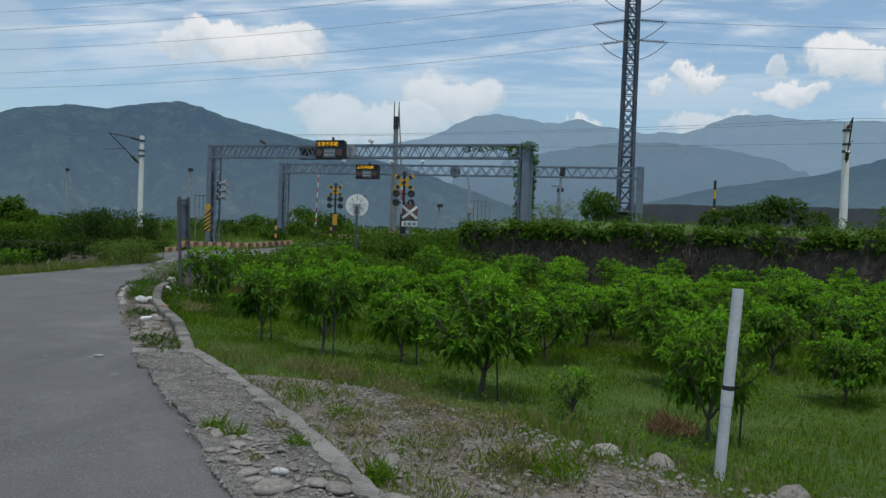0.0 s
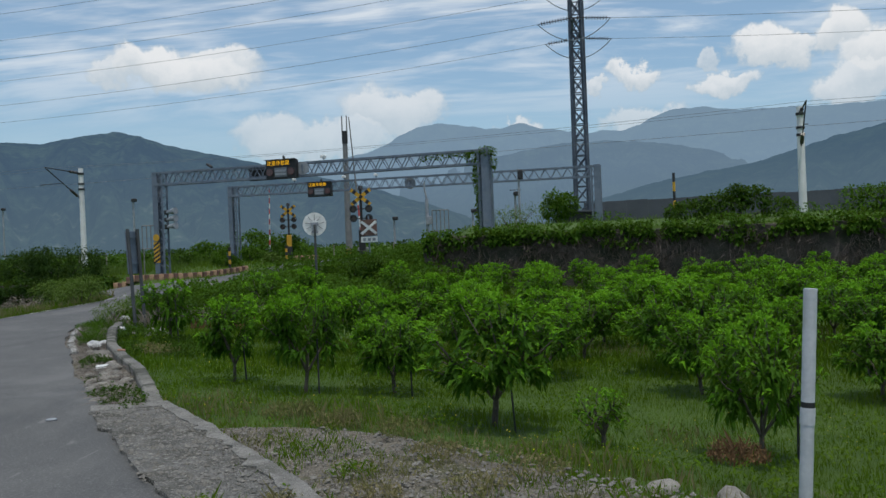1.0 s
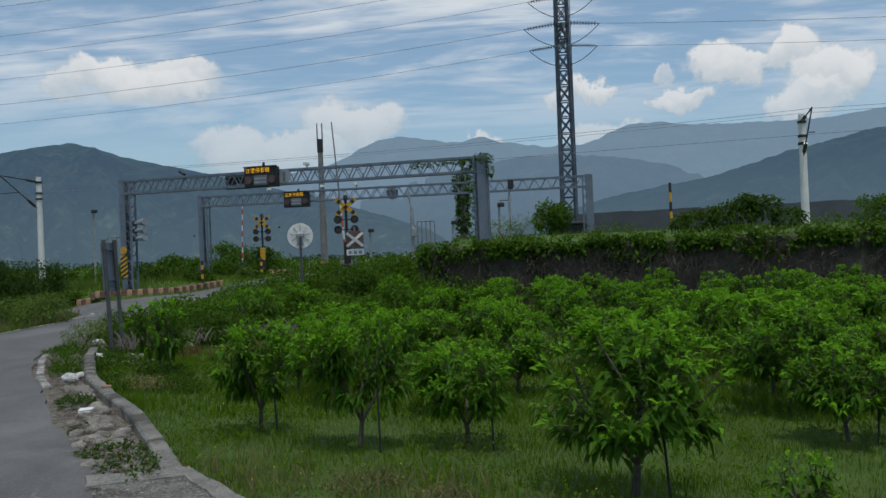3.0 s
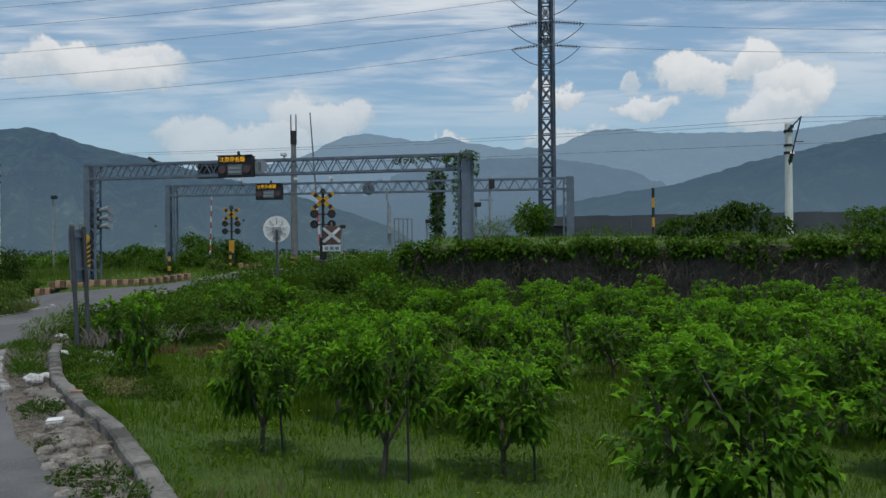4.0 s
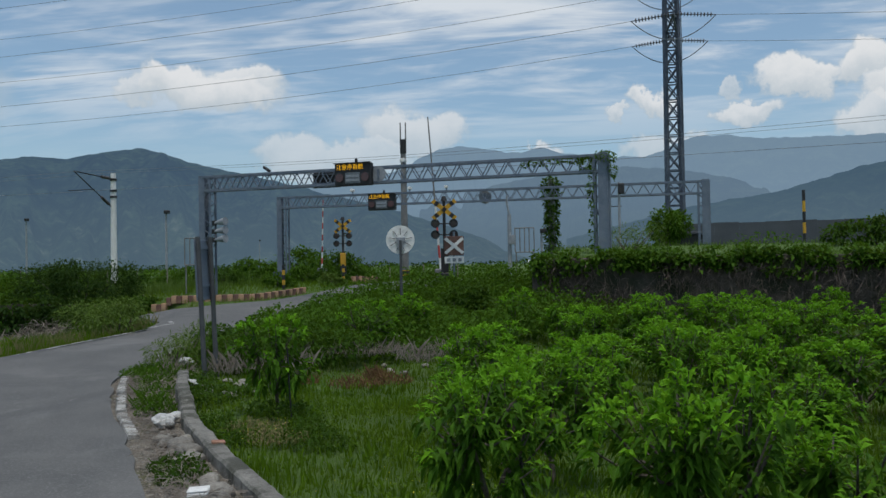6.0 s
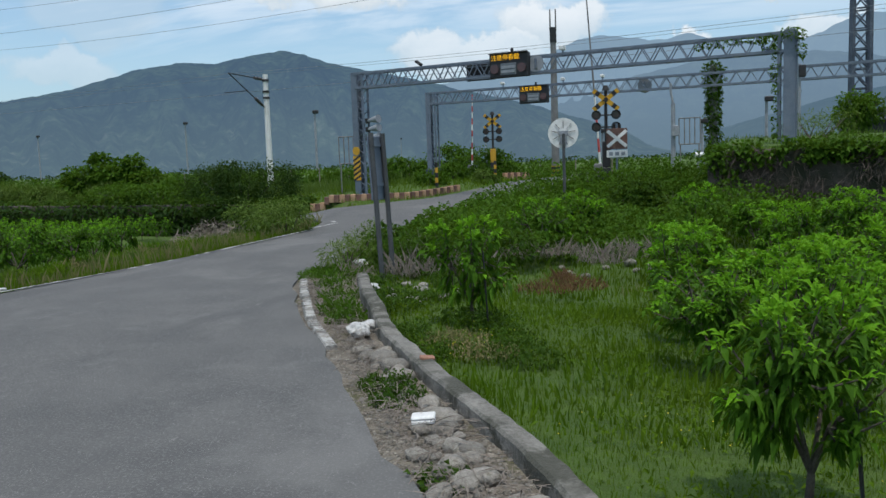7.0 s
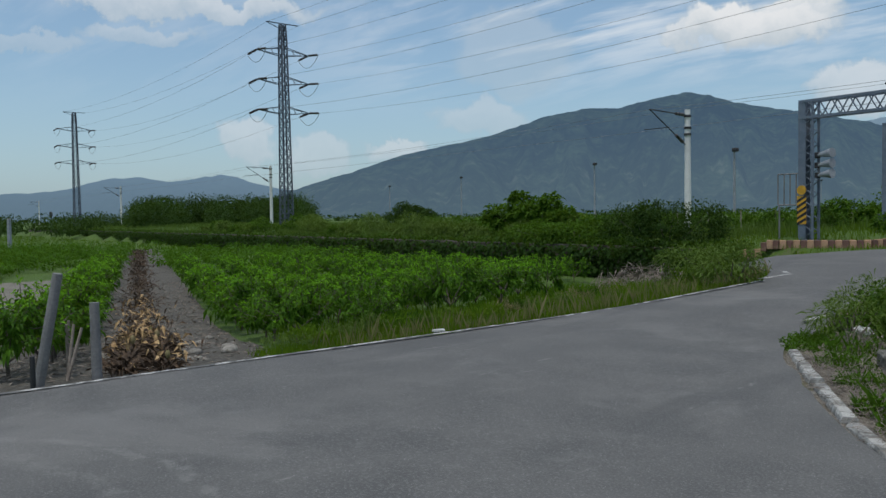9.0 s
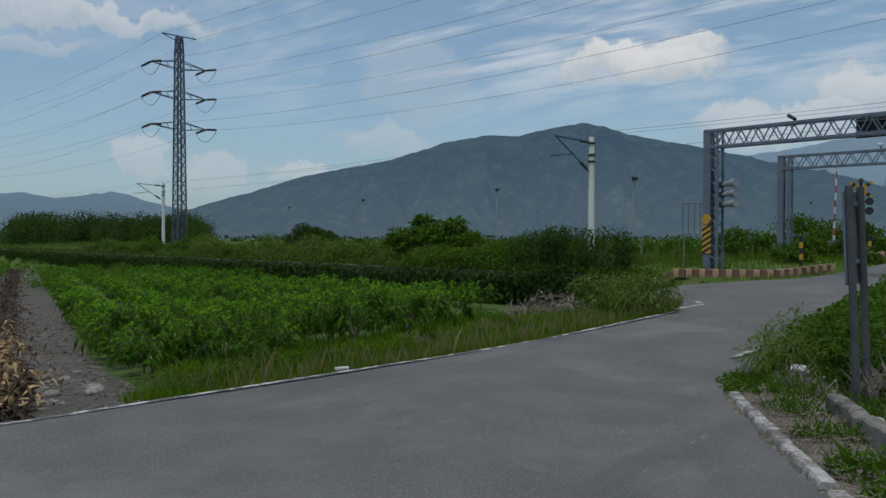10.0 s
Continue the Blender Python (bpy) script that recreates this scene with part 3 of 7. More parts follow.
gravel = sheet("gravel", rough_edge(GRAVEL + GRAVEL[:1], rng, 0.12, 0.5)[:-1], lambda x, y: at(x, y) + 0.02, M["gravel_soil"], "patch of pale gravel with sparse weeds", 0.4, 0.05)
apron = sheet("apron", rough_edge([(6.3, -7.6), (4.25, -4.4), (0.93, 0.75), (0.02, 2.12), (-1.78, 4.66), (-2.35, 5.5)], rng, 0.05, 0.2) + rough_edge([(-1.75, 5.82), (-0.75, 4.75), (0.25, 3.2), (1.5, 1.3), (3.6, -1.9), (6.45, -6.4)], rng, 0.04), lambda x, y: 0.03 + 0.006 * math.sin(2 * x + y) + 0.012 * noise.noise(Vector((x * 3, y * 3, 0))), M["rubble"], "broken stony concrete apron beside the road", 0.25)
band_r = [(-1.72, 5.95), (-0.65, 4.62), (0.2, 3.42), (0.9, 2.45), (1.5, 1.5), (3.7, -1.85), (6.5, -6.35)]
band_l = [(x - 0.12, y - 0.08) for x, y in band_r[::-1]]
sheet("concrete_edging", rough_edge(band_r, rng, 0.025, 0.22) + rough_edge(band_l, rng, 0.05, 0.12), lambda x, y: 0.046 + 0.014 * noise.noise(Vector((x * 4, y * 4, 2))), M["concrete"], "pale worn concrete edging along the apron", 0.4)
sheet("concrete_slab_edge", rough_edge([(-2.5, 5.72), (-2.32, 5.42), (-1.62, 5.66), (-1.75, 5.96), (-2.5, 5.72)], rng, 0.03, 0.15)[:-1], lambda x, y: 0.045, M["concrete"], "pale end of the broken concrete slab", 0.3)

# ---- hills ----
def ridge(name, line, dist, depth, air, wood, haze_k, seed, label, rough=0.16, base=-10.0):
    """A mountain side: its crest follows headings and heights in degrees, and its flank comes down towards the road with spurs and gullies."""
    az = np.array([p[0] for p in line])
    el = np.array([p[1] for p in line])
    a = np.linspace(az[0], az[-1], 330)
    e = np.interp(a, az, el)
    e = np.convolve(np.pad(e, 3, "edge"), np.ones(7) / 7, "valid")
    e = e + np.minimum(1, e / 2) * np.array([0.10 * noise.fractal(Vector((q * 0.9, seed, 2.0)), 1.0, 2.0, 4) for q in a])
    rows = 40
    V = np.zeros((rows, len(a), 3))
    for j in range(rows):
        t = j / (rows - 1)
        r = dist - depth * (1 - t)
        crest = np.tan(np.radians(e)) * dist
        spur = np.array([noise.fractal(Vector((q * 0.30, t * 1.3, seed)), 1.0, 2.0, 5) for q in a])
        fine = np.array([noise.fractal(Vector((q * 1.3, t * 4, seed + 5)), 1.0, 2.0, 3) for q in a])
        shape = t ** 1.25
        z = crest * (shape + rough * spur * 4 * t * (1 - t)) + crest * 0.014 * fine * (1 - 0.5 * t) + base * (1 - t)
        V[j, :, 0], V[j, :, 1], V[j, :, 2] = np.sin(np.radians(a)) * r, np.cos(np.radians(a)) * r, z
    n = len(a)
    i = (np.arange(rows - 1)[:, None] * n + np.arange(n - 1)[None, :]).ravel()
    me = np_mesh(name, V, np.stack([i, i + 1, i + n + 1, i + n], 1))
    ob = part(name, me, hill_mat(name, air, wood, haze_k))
    for f in me.polygons:
        f.use_smooth = True
    return tagged(ob, label, "mountain", kind="structure")


NEAR_HILL = [(-60, 0.2), (-56, 1.0), (-53.6, 1.87), (-48.6, 3.36), (-45.5, 4.35), (-40, 5.4), (-36, 6.65), (-33.0, 7.2), (-31.5, 7.0), (-29.6, 7.4), (-26.5, 7.95), (-22.9, 6.9), (-19.5, 6.2), (-17.6, 5.8), (-14.5, 5.0), (-10, 3.9), (-6, 2.6), (-2, 1.2), (1, 0.2)]
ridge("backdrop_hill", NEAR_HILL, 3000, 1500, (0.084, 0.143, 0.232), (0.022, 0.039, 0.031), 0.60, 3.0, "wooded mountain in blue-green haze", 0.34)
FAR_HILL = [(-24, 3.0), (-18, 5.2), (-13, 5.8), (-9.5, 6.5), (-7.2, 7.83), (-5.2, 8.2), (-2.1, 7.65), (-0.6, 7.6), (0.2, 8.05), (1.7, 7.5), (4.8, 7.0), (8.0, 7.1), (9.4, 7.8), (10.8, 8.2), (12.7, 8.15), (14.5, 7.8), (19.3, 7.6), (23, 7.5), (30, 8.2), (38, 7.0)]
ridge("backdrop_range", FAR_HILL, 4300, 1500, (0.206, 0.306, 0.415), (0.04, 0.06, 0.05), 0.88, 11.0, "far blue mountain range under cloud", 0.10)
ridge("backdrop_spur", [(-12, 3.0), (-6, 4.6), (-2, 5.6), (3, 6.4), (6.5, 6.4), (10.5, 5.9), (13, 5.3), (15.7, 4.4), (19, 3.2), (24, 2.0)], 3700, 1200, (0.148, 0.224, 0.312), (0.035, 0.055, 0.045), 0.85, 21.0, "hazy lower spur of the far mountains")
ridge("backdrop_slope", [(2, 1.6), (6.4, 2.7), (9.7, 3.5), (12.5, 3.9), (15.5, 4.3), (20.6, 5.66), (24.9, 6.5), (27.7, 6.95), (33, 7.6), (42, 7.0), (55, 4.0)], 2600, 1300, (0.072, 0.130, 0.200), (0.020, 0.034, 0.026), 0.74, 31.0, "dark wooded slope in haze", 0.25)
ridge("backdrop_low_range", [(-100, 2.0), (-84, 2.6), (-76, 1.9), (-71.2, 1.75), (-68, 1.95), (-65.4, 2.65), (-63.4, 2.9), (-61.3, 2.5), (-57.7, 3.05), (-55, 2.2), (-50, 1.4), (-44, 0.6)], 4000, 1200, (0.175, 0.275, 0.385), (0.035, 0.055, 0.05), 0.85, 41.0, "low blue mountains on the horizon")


# ---- line furniture ----
def stripes(parent, c, w, h, material_a, material_b, y, n=5):
    """Slanting warning stripes on a board w wide and h high, its face at -y."""
    bm = B()
    box(bm, (c[0], y, c[1]), (w, 0.012, h))
    part("warning_board", bm, material_a, parent, "yellow and black striped warning board")
    board = parent.children[-1]
    for k in range(n):
        bm = B()
        z = c[1] - h / 2 + h * (k + 0.5) / n
        vs = [bm.verts.new((c[0] + sx * w / 2, y - 0.009, z + sx * w * 0.3 + dz)) for sx, dz in ((-1, -h / n / 4), (1, -h / n / 4), (1, h / n / 4), (-1, h / n / 4))]
        bm.faces.new(vs)
        r = bmesh.ops.extrude_face_region(bm, geom=bm.faces[:])
        for v in r["geom"]:
            if isinstance(v, bmesh.types.BMVert):
                v.co.y += 0.006
        part("stripe", bm, material_b, board)


def letters(text, size, m, parent, material):
    cu = bpy.data.curves.new("lettering", "FONT")
    cu.body, cu.size, cu.align_x, cu.align_y, cu.extrude = text, size, "CENTER", "CENTER", 0.004
    cu.materials.append(material)
    ob = new("lettering", cu)
    ob.parent = parent
    ob.matrix_local = m
    return ob


led = bpy.data.materials.new("amber_diodes")
N = Nodes(ntree(led))
N.t.links.new(N.n("ShaderNodeEmission", Color=c4((1.0, 0.55, 0.03)), Strength=0.7).outputs[0], N.n("ShaderNodeOutputMaterial").inputs[0])
led_grey = mat("diode_panel", (0.10, 0.12, 0.14), (0.14, 0.16, 0.18), 6.0, 0.4, 0.1)


def truss_post(parent, x, z0, z1, depth, flip):
    """A built-up column: a broad channel on one side, a flange on the other and zigzag lacing between."""
    w = 0.52
    s = -1 if flip else 1
    p = part("post", box(box(B(), (x - s * w * 0.24, -depth / 2, (z0 + z1) / 2), (w * 0.52, 0.03, z1 - z0)), (x - s * w * 0.5, 0, (z0 + z1) / 2), (0.03, depth, z1 - z0)), M["steel"], parent)
    part("post_flange", box(box(B(), (x + s * w * 0.5, -depth / 2, (z0 + z1) / 2), (0.09, 0.04, z1 - z0)), (x + s * w * 0.5, depth / 2, (z0 + z1) / 2), (0.09, 0.04, z1 - z0)), M["steel"], p)
    part("post_flange", box(B(), (x - s * w * 0.3, depth / 2, (z0 + z1) / 2), (w * 0.4, 0.03, z1 - z0)), M["steel"], p)
    if flip:
        part("post_plate", box(B(), (x - s * w * 0.1, -depth / 2 - 0.05, (z0 + z1) / 2 + 0.02), (w * 0.66, 0.03, z1 - z0 + 0.04), bevel=0.006), M["steel"], p)
    n = int((z1 - z0) / 0.42)
    me = to_mesh("lacing", bar(bar(B(), (0, 0, 0), (s * w * 0.55, 0, 0.21), 0.045, 0.02), (s * w * 0.55, 0, 0.21), (0, 0, 0.42), 0.045, 0.02))
    me.materials.append(M["steel"])
    for k in range(n):
        for y in (-depth / 2, depth / 2):
            ob = part("lacing", me, M["steel"], p)
            ob.location = (x - s * 0.05, y, z0 + k * (z1 - z0) / n)
    return p


def gantry(m, span, z_left, z_right, top, label, deep=0.62, depth=0.4):
    g = thing("height_gantry", m, label, "gantry", "gantries over the crossing")
    truss_post(g, 0.0, z_left, top, depth, False)
    truss_post(g, span, z_right, top, depth, True)
    for y in (-depth / 2, depth / 2):
        for z, nm in ((top - 0.05, "top_chord"), (top - deep, "bottom_chord")):
            part(nm, box(B(), (span / 2, y, z), (span + 0.3, 0.08, 0.09)), M["steel"], g)
        n = int(span / 0.62)
        step = span / n
        a = to_mesh("brace", bar(B(), (0, 0, 0), (step / 2, 0, deep - 0.08), 0.05, 0.03))
        b = to_mesh("brace", bar(B(), (step / 2, 0, deep - 0.08), (step, 0, 0), 0.05, 0.03))
        for k in range(n):
            for me in (a, b):
                ob = part("brace", me, M["steel"], g)
                ob.location = (k * step, y, top - deep + 0.02)
    me = to_mesh("tie", box(B(), (0, 0, 0), (0.04, depth, 0.04)))
    for k in range(1, int(span / 1.24)):
        for z in (top - 0.05, top - deep):
            ob = part("tie", me, M["steel"], g)
            ob.location = (k * 1.24, 0, z)
    return g


def led_sign(m, text, label):
    s = thing("message_sign", m, label, "traffic sign", "lighted message signs")
    part("housing", box(B(), (0, 0, 0), (1.5, 0.28, 0.86), bevel=0.02), M["dark"], s)
    part("hood", box(B(), (0, -0.18, 0.44), (1.52, 0.12, 0.03)), M["dark"], s)
    part("picture_panel", box(B(), (0.0, -0.15, -0.14), (0.62, 0.03, 0.42), bevel=0.01), led_grey, s, "unlit grey display panel")
    for z in (-0.22, -0.07):
        part("picture_bar", box(B(), (0, -0.172, z), (0.54, 0.014, 0.10)), M["grey_paint"], s)
    for x in (-0.53, 0.53):
        part("warning_lamp", rod(B(), (x, -0.14, -0.12), (x, -0.2, -0.12), 0.16, 0.17, 16), M["glass"], s, "round unlit lamp")
    letters(text, 0.225, pose(-0.12, -0.152, 0.27, 90, 0, 0), s, led)
    part("beacon", rod(rod(B(), (0.1, 0, 0.43), (0.1, 0, 0.5), 0.05), (0.1, 0, 0.5), (0.1, 0, 0.62), 0.07, 0.05), M["dark"], s)
    return s


def flasher(m, label, tall=4.1, box_paint="yellow", box_label="yellow equipment box"):
    """A level-crossing signal: mast, striped cross, four hooded lamps and a warning board."""
    s = thing("crossing_signal", m, label, "railway signal", "crossing signals")
    part("mast", rod(B(), (0, 0, 0), (0, 0, tall), 0.06, 0.06, 12), M["dark"], s)
    for sg in (-1, 1):
        ang = radians(38) * sg
        arm = part("cross_arm", box(B(), (0, -0.08 - 0.012 * sg, tall - 0.35), (1.15, 0.02, 0.17), Matrix.Rotation(ang, 3, "Y")), M["yellow"], s, "yellow and black crossbuck arm")
        for q in (-0.38, 0.0, 0.38):
            o = Vector((q * math.cos(ang), 0, -q * math.sin(ang)))
            part("band", box(B(), (o.x, -0.095 - 0.012 * sg, tall - 0.35 + o.z), (0.15, 0.012, 0.174), Matrix.Rotation(ang, 3, "Y")), M["dark"], arm)
    for z in (tall - 0.90, tall - 1.34):
        part("lamp_bracket", rod(B(), (-0.5, 0, z), (0.5, 0, z), 0.025), M["dark"], s)
        for x in (-0.36, 0.36):
            lamp = part("signal_lamp", rod(rod(B(), (x, -0.12, z), (x, -0.16, z), 0.175, 0.175, 20), (x, 0.16, z), (x, -0.12, z), 0.09, 0.15, 16), M["dark"], s)
            bm = B()
            for k in range(10):
                a0, a1 = radians(18 * k), radians(18 * (k + 1))
                for y0 in (0,):
                    vs = [bm.verts.new((x + 0.14 * math.cos(q), yy, z + 0.14 * math.sin(q))) for q, yy in ((a0, -0.16), (a1, -0.16), (a1, -0.42), (a0, -0.42))]
                    bm.faces.new(vs)
            r = bmesh.ops.solidify(bm, geom=bm.faces[:], thickness=0.012)
            part("hood", bm, M["dark"], lamp)
            part("lens", rod(B(), (x, -0.165, z), (x, -0.175, z), 0.12, 0.12, 16), M["glass"], lamp)
    part("bell", rod(B(), (0, 0, tall), (0, 0, tall + 0.18), 0.14, 0.08, 16), M["dark"], s)
    bm = B()
    box(bm, (0, -0.03, tall - 2.35), (0.3, 0.16, 0.95), bevel=0.02)
    part("control_box", bm, M[box_paint], s, box_label)
    part("base_guard", box(B(), (0, 0, 0.55), (0.34, 0.3, 1.1), bevel=0.03), M["dark"], s)
    return s


def catenary_mast(m, label, tall, arm=1.0):
    s = thing("catenary_mast", m, label, "railway mast", "catenary masts")
    part("pole", rod(B(), (0, 0, -0.5), (0, 0, tall), 0.19, 0.15, 20), M["pole_concrete"], s)
    for z in (tall - 0.35, tall - 1.35, tall - 1.0):
        part("clamp", rod(B(), (0, 0, z - 0.06), (0, 0, z + 0.06), 0.2, 0.2, 16), M["dark"], s)
    top = part("tie_bar", rod(B(), (0, -0.2, tall - 0.3), (0, -3.0 * arm, tall - 0.15), 0.03), M["dark"], s)
    part("insulator", rod(B(), (0, -0.35, tall - 0.29), (0, -0.95, tall - 0.26), 0.09, 0.09, 12), M["insulator"], top)
    strut = part("strut", rod(B(), (0, -0.2, tall - 1.9), (0, -3.0 * arm, tall - 0.15), 0.03), M["dark"], s)
    part("insulator", rod(B(), (0, -0.38, tall - 1.78), (0, -0.95, tall - 1.42), 0.09, 0.09, 12), M["insulator"], strut)
    part("steady_arm", rod(B(), (0, -1.5, tall - 1.02), (0, -3.4 * arm, tall - 1.25), 0.022), M["dark"], s)
    return s


def lamp_post(m, tall, label):
    s = thing("yard_lamp", m, label, "lamp post", "yard lamps")
    part("pole", rod(B(), (0, 0, -0.5), (0, 0, tall), 0.11, 0.08, 10), M["grey_paint"], s)
    part("lamp_head", box(B(), (0.12, -0.1, tall + 0.1), (0.45, 0.3, 0.28), bevel=0.05), M["dark"], s)
    return s


def lattice(bm, z0, z1, w0, w1, n, leg=0.125):
    """Four legs and cross bracing between two heights."""
    def corner(k, t):
        w = (w0 + (w1 - w0) * t) / 2
        return Vector(((-w, -w), (w, -w), (w, w), (-w, w))[k % 4] + (z0 + (z1 - z0) * t,))
    for k in range(4):
        bar(bm, corner(k, 0), corner(k, 1), leg * 1.5, leg * 1.5)
    for j in range(n):
        a, b = j / n, (j + 1) / n
        for k in range(4):
            bar(bm, corner(k, a), corner(k + 1, b), leg * 0.8, leg * 0.5)
            bar(bm, corner(k + 1, a), corner(k, b), leg * 0.8, leg * 0.5)
            bar(bm, corner(k, b), corner(k + 1, b), leg * 0.8, leg * 0.5)
    return bm


def pylon(m, tall, levels, reach, arms_up, label, w0=1.5, w1=0.75, jumpers=True, leg=0.125):
    s = thing("pylon", m, label, "power pylon", "power line pylons")
    part("tower_body", lattice(B(), -0.3, tall - 2.0, w0, w1, int(tall / 1.05), leg), M["pylon"], s)
    part("tower_top", lattice(B(), tall - 2.0, tall, w1, 0.5, 2, 0.1), M["pylon"], s)
    part("ladder", bar(bar(B(), (w0 * 0.42, -w0 * 0.5, 0), (w1 * 0.5, -w1 * 0.55, tall - 1), 0.05, 0.05), (w0 * 0.62, -w0 * 0.5, 0), (w1 * 0.9, -w1 * 0.55, tall - 1), 0.05, 0.05), M["pylon"], s)
    part("peak_arm", bar(bar(B(), (0, -2.0, tall + 0.1), (0, 2.0, tall + 0.1), 0.1, 0.1), (0, -2.0, tall + 0.1), (0, 0, tall - 0.6), 0.07, 0.07), M["pylon"], s)
    for z in levels:
        for sy in (-1, 1):
            tip = (0, sy * reach, z)
            bm = B()
            for x in (-1, 1):
                bar(bm, (x * w1 * 0.5, sy * w1 * 0.5, z + arms_up), tip, 0.07, 0.07)
                bar(bm, (x * w1 * 0.5, sy * w1 * 0.5, z - 0.35), tip, 0.07, 0.07)
            for t in (0.35, 0.65):
                bar(bm, (-w1 * 0.5 * (1 - t), sy * (w1 * 0.5 + (reach - w1 * 0.5) * t), z + arms_up * (1 - t)), (w1 * 0.5 * (1 - t), sy * (w1 * 0.5 + (reach - w1 * 0.5) * t), z - 0.35 * (1 - t)), 0.05, 0.05)
            arm = part("cross_arm", bm, M["pylon"], s)
            for sx in (-1, 1):
                bm = B()
                e = Vector((sx * 2.2, sy * reach, z - 0.22))
                for k in range(11):
                    c = Vector(tip).lerp(e, (k + 1.5) / 13)
                    d = (e - Vector(tip)).normalized()
                    rod(bm, c - d * 0.03, c + d * 0.03, 0.13, 0.1, 8)
                rod(bm, tip, e, 0.025, 0.025, 6)
                part("insulator_string", bm, M["insulator"], arm, "string of dark insulator discs")
            if jumpers:
                pts = [Vector((x, sy * reach, z - 0.22 - 1.15 * (1 - (x / 2.2) ** 2))) for x in np.linspace(-2.2, 2.2, 13)]
                bm = B()
                for a, b in zip(pts, pts[1:]):
                    rod(bm, a, b, 0.028, 0.028, 5)
                part("jumper_wire", bm, M["wire"], arm)
    return s


def wire(name, a, b, sag, r, label, category="cable", group="power lines", seg=28):
    cu = bpy.data.curves.new(name, "CURVE")
    cu.dimensions, cu.bevel_depth, cu.bevel_resolution = "3D", r, 1
    sp = cu.splines.new("POLY")
    sp.points.add(seg)
    for k in range(seg + 1):
        t = k / seg
        p = Vector(a).lerp(Vector(b), t)
        sp.points[k].co = (p.x, p.y, p.z - sag * 4 * t * (1 - t), 1)
    cu.materials.append(M["wire"])
    return tagged(new(name, cu), label, category, group)


# gantries on both sides of the railway
A_L, A_R = Vector((-14.87, 35.4, 0)), Vector((1.03, 32.3, 0))
ga = gantry(Matrix.Translation(A_L) @ pose(0, 0, 0, 0, 0, math.degrees(math.atan2(A_R.y - A_L.y, A_R.x - A_L.x))), (A_R - A_L).length, 0.35, 1.9, 5.61, "grey steel lattice gantry with ivy on one post")
stripes(ga, (-0.12, 1.75), 0.34, 1.0, M["yellow"], M["dark"], -0.235)
stripes(ga, ((A_R - A_L).length + 0.05, 2.35), 0.34, 0.6, M["yellow"], M["dark"], -0.235, 3)
part("reflector", rod(B(), (-0.12, -0.23, 2.45), (-0.12, -0.26, 2.45), 0.17, 0.17, 16), M["yellow"], ga, "amber round reflector")
B_L, B_R = Vector((-15.2, 46.7, 0)), Vector((6.8, 43.8, 0))
gb = gantry(Matrix.Translation(B_L) @ pose(0, 0, 0, 0, 0, math.degrees(math.atan2(B_R.y - B_L.y, B_R.x - B_L.x))), (B_R - B_L).length, 0.5, 2.0, 5.65, "grey steel lattice gantry behind the railway")
part("equipment_box", box(B(), (-0.1, -0.4, 1.15), (0.6, 0.35, 0.75), bevel=0.03), M["blue"], gb, "dark blue box at the post")


def on_beam(P, Q, d, dy, z):
    u = (Q - P).normalized()
    n = Vector((-u.y, u.x, 0))
    p = P + u * d + n * dy
    return Matrix.Translation((p.x, p.y, z)) @ pose(0, 0, 0, 0, 0, math.degrees(math.atan2(u.y, u.x)))


led_sign(on_beam(A_L, A_R, 6.8, -0.4, 5.30), "注意停看聽", "black message sign with amber characters on gantry beam")
led_sign(on_beam(B_L, B_R, 5.9, -0.42, 5.13), "注意停看聽", "black message sign with amber characters on rear gantry")


def sign_back(m, w, h, label):
    s = thing("sign_back", m, label, "road sign")
    part("plate", box(B(), (0, 0, 0), (w, 0.04, h), bevel=0.01), M["dark"], s)
    for z in (-h * 0.25, h * 0.25):
        part("rail", box(B(), (0, -0.04, z), (w, 0.04, 0.05)), M["steel"], s)
    return s


sign_back(on_beam(A_L, A_R, 5.3, 0.35, 5.28), 1.2, 0.72, "dark back of a sign behind the gantry beam")


def disc_sign(m, r, label, material):
    s = thing("round_sign", m, label, "road sign")
    part("plate", rod(B(), (0, 0, 0), (0, 0.03, 0), r, r, 28), material, s)
    part("bracket", box(B(), (0, -0.03, 0), (0.08, 0.05, r * 1.2)), M["steel"], s)
    return s


disc_sign(on_beam(A_L, A_R, 7.75, -0.25, 5.3), 0.3, "pale grey back of round sign on gantry", M["grey_paint"])
disc_sign(on_beam(B_L, B_R, 11.3, 0.3, 5.25), 0.34, "grey back of round sign on rear gantry", M["grey_paint"])


def cctv(m, label):
    s = thing("camera_unit", m, label, "cctv camera", "gantry cameras")
    part("stalk", rod(B(), (0, 0, 0), (0, 0, 0.18), 0.03), M["steel"], s)
    part("body", box(B(), (0, -0.05, 0.24), (0.16, 0.36, 0.14), bevel=0.02), M["white"], s)
    return s


for P, Q, d, z in ((A_L, A_R, 8.7, 5.54), (B_L, B_R, 4.1, 5.6), (B_L, B_R, 7.3, 5.6), (B_L, B_R, 9.3, 5.6)):
    cctv(on_beam(P, Q, d, 0, z), "small white camera on the gantry beam")
floodlamp = thing("floodlight", on_beam(A_L, A_R, 3.0, 0, 5.5), "dark floodlight on tilted bracket on gantry", "lamp")
part("bracket", bar(B(), (0, 0, 0), (-0.15, 0, 0.22), 0.05, 0.05), M["dark"], floodlamp)
part("lamp_head", box(B(), (-0.2, 0, 0.26), (0.3, 0.2, 0.1), Matrix.Rotation(0.6, 3, "Y"), bevel=0.02), M["dark"], floodlamp)

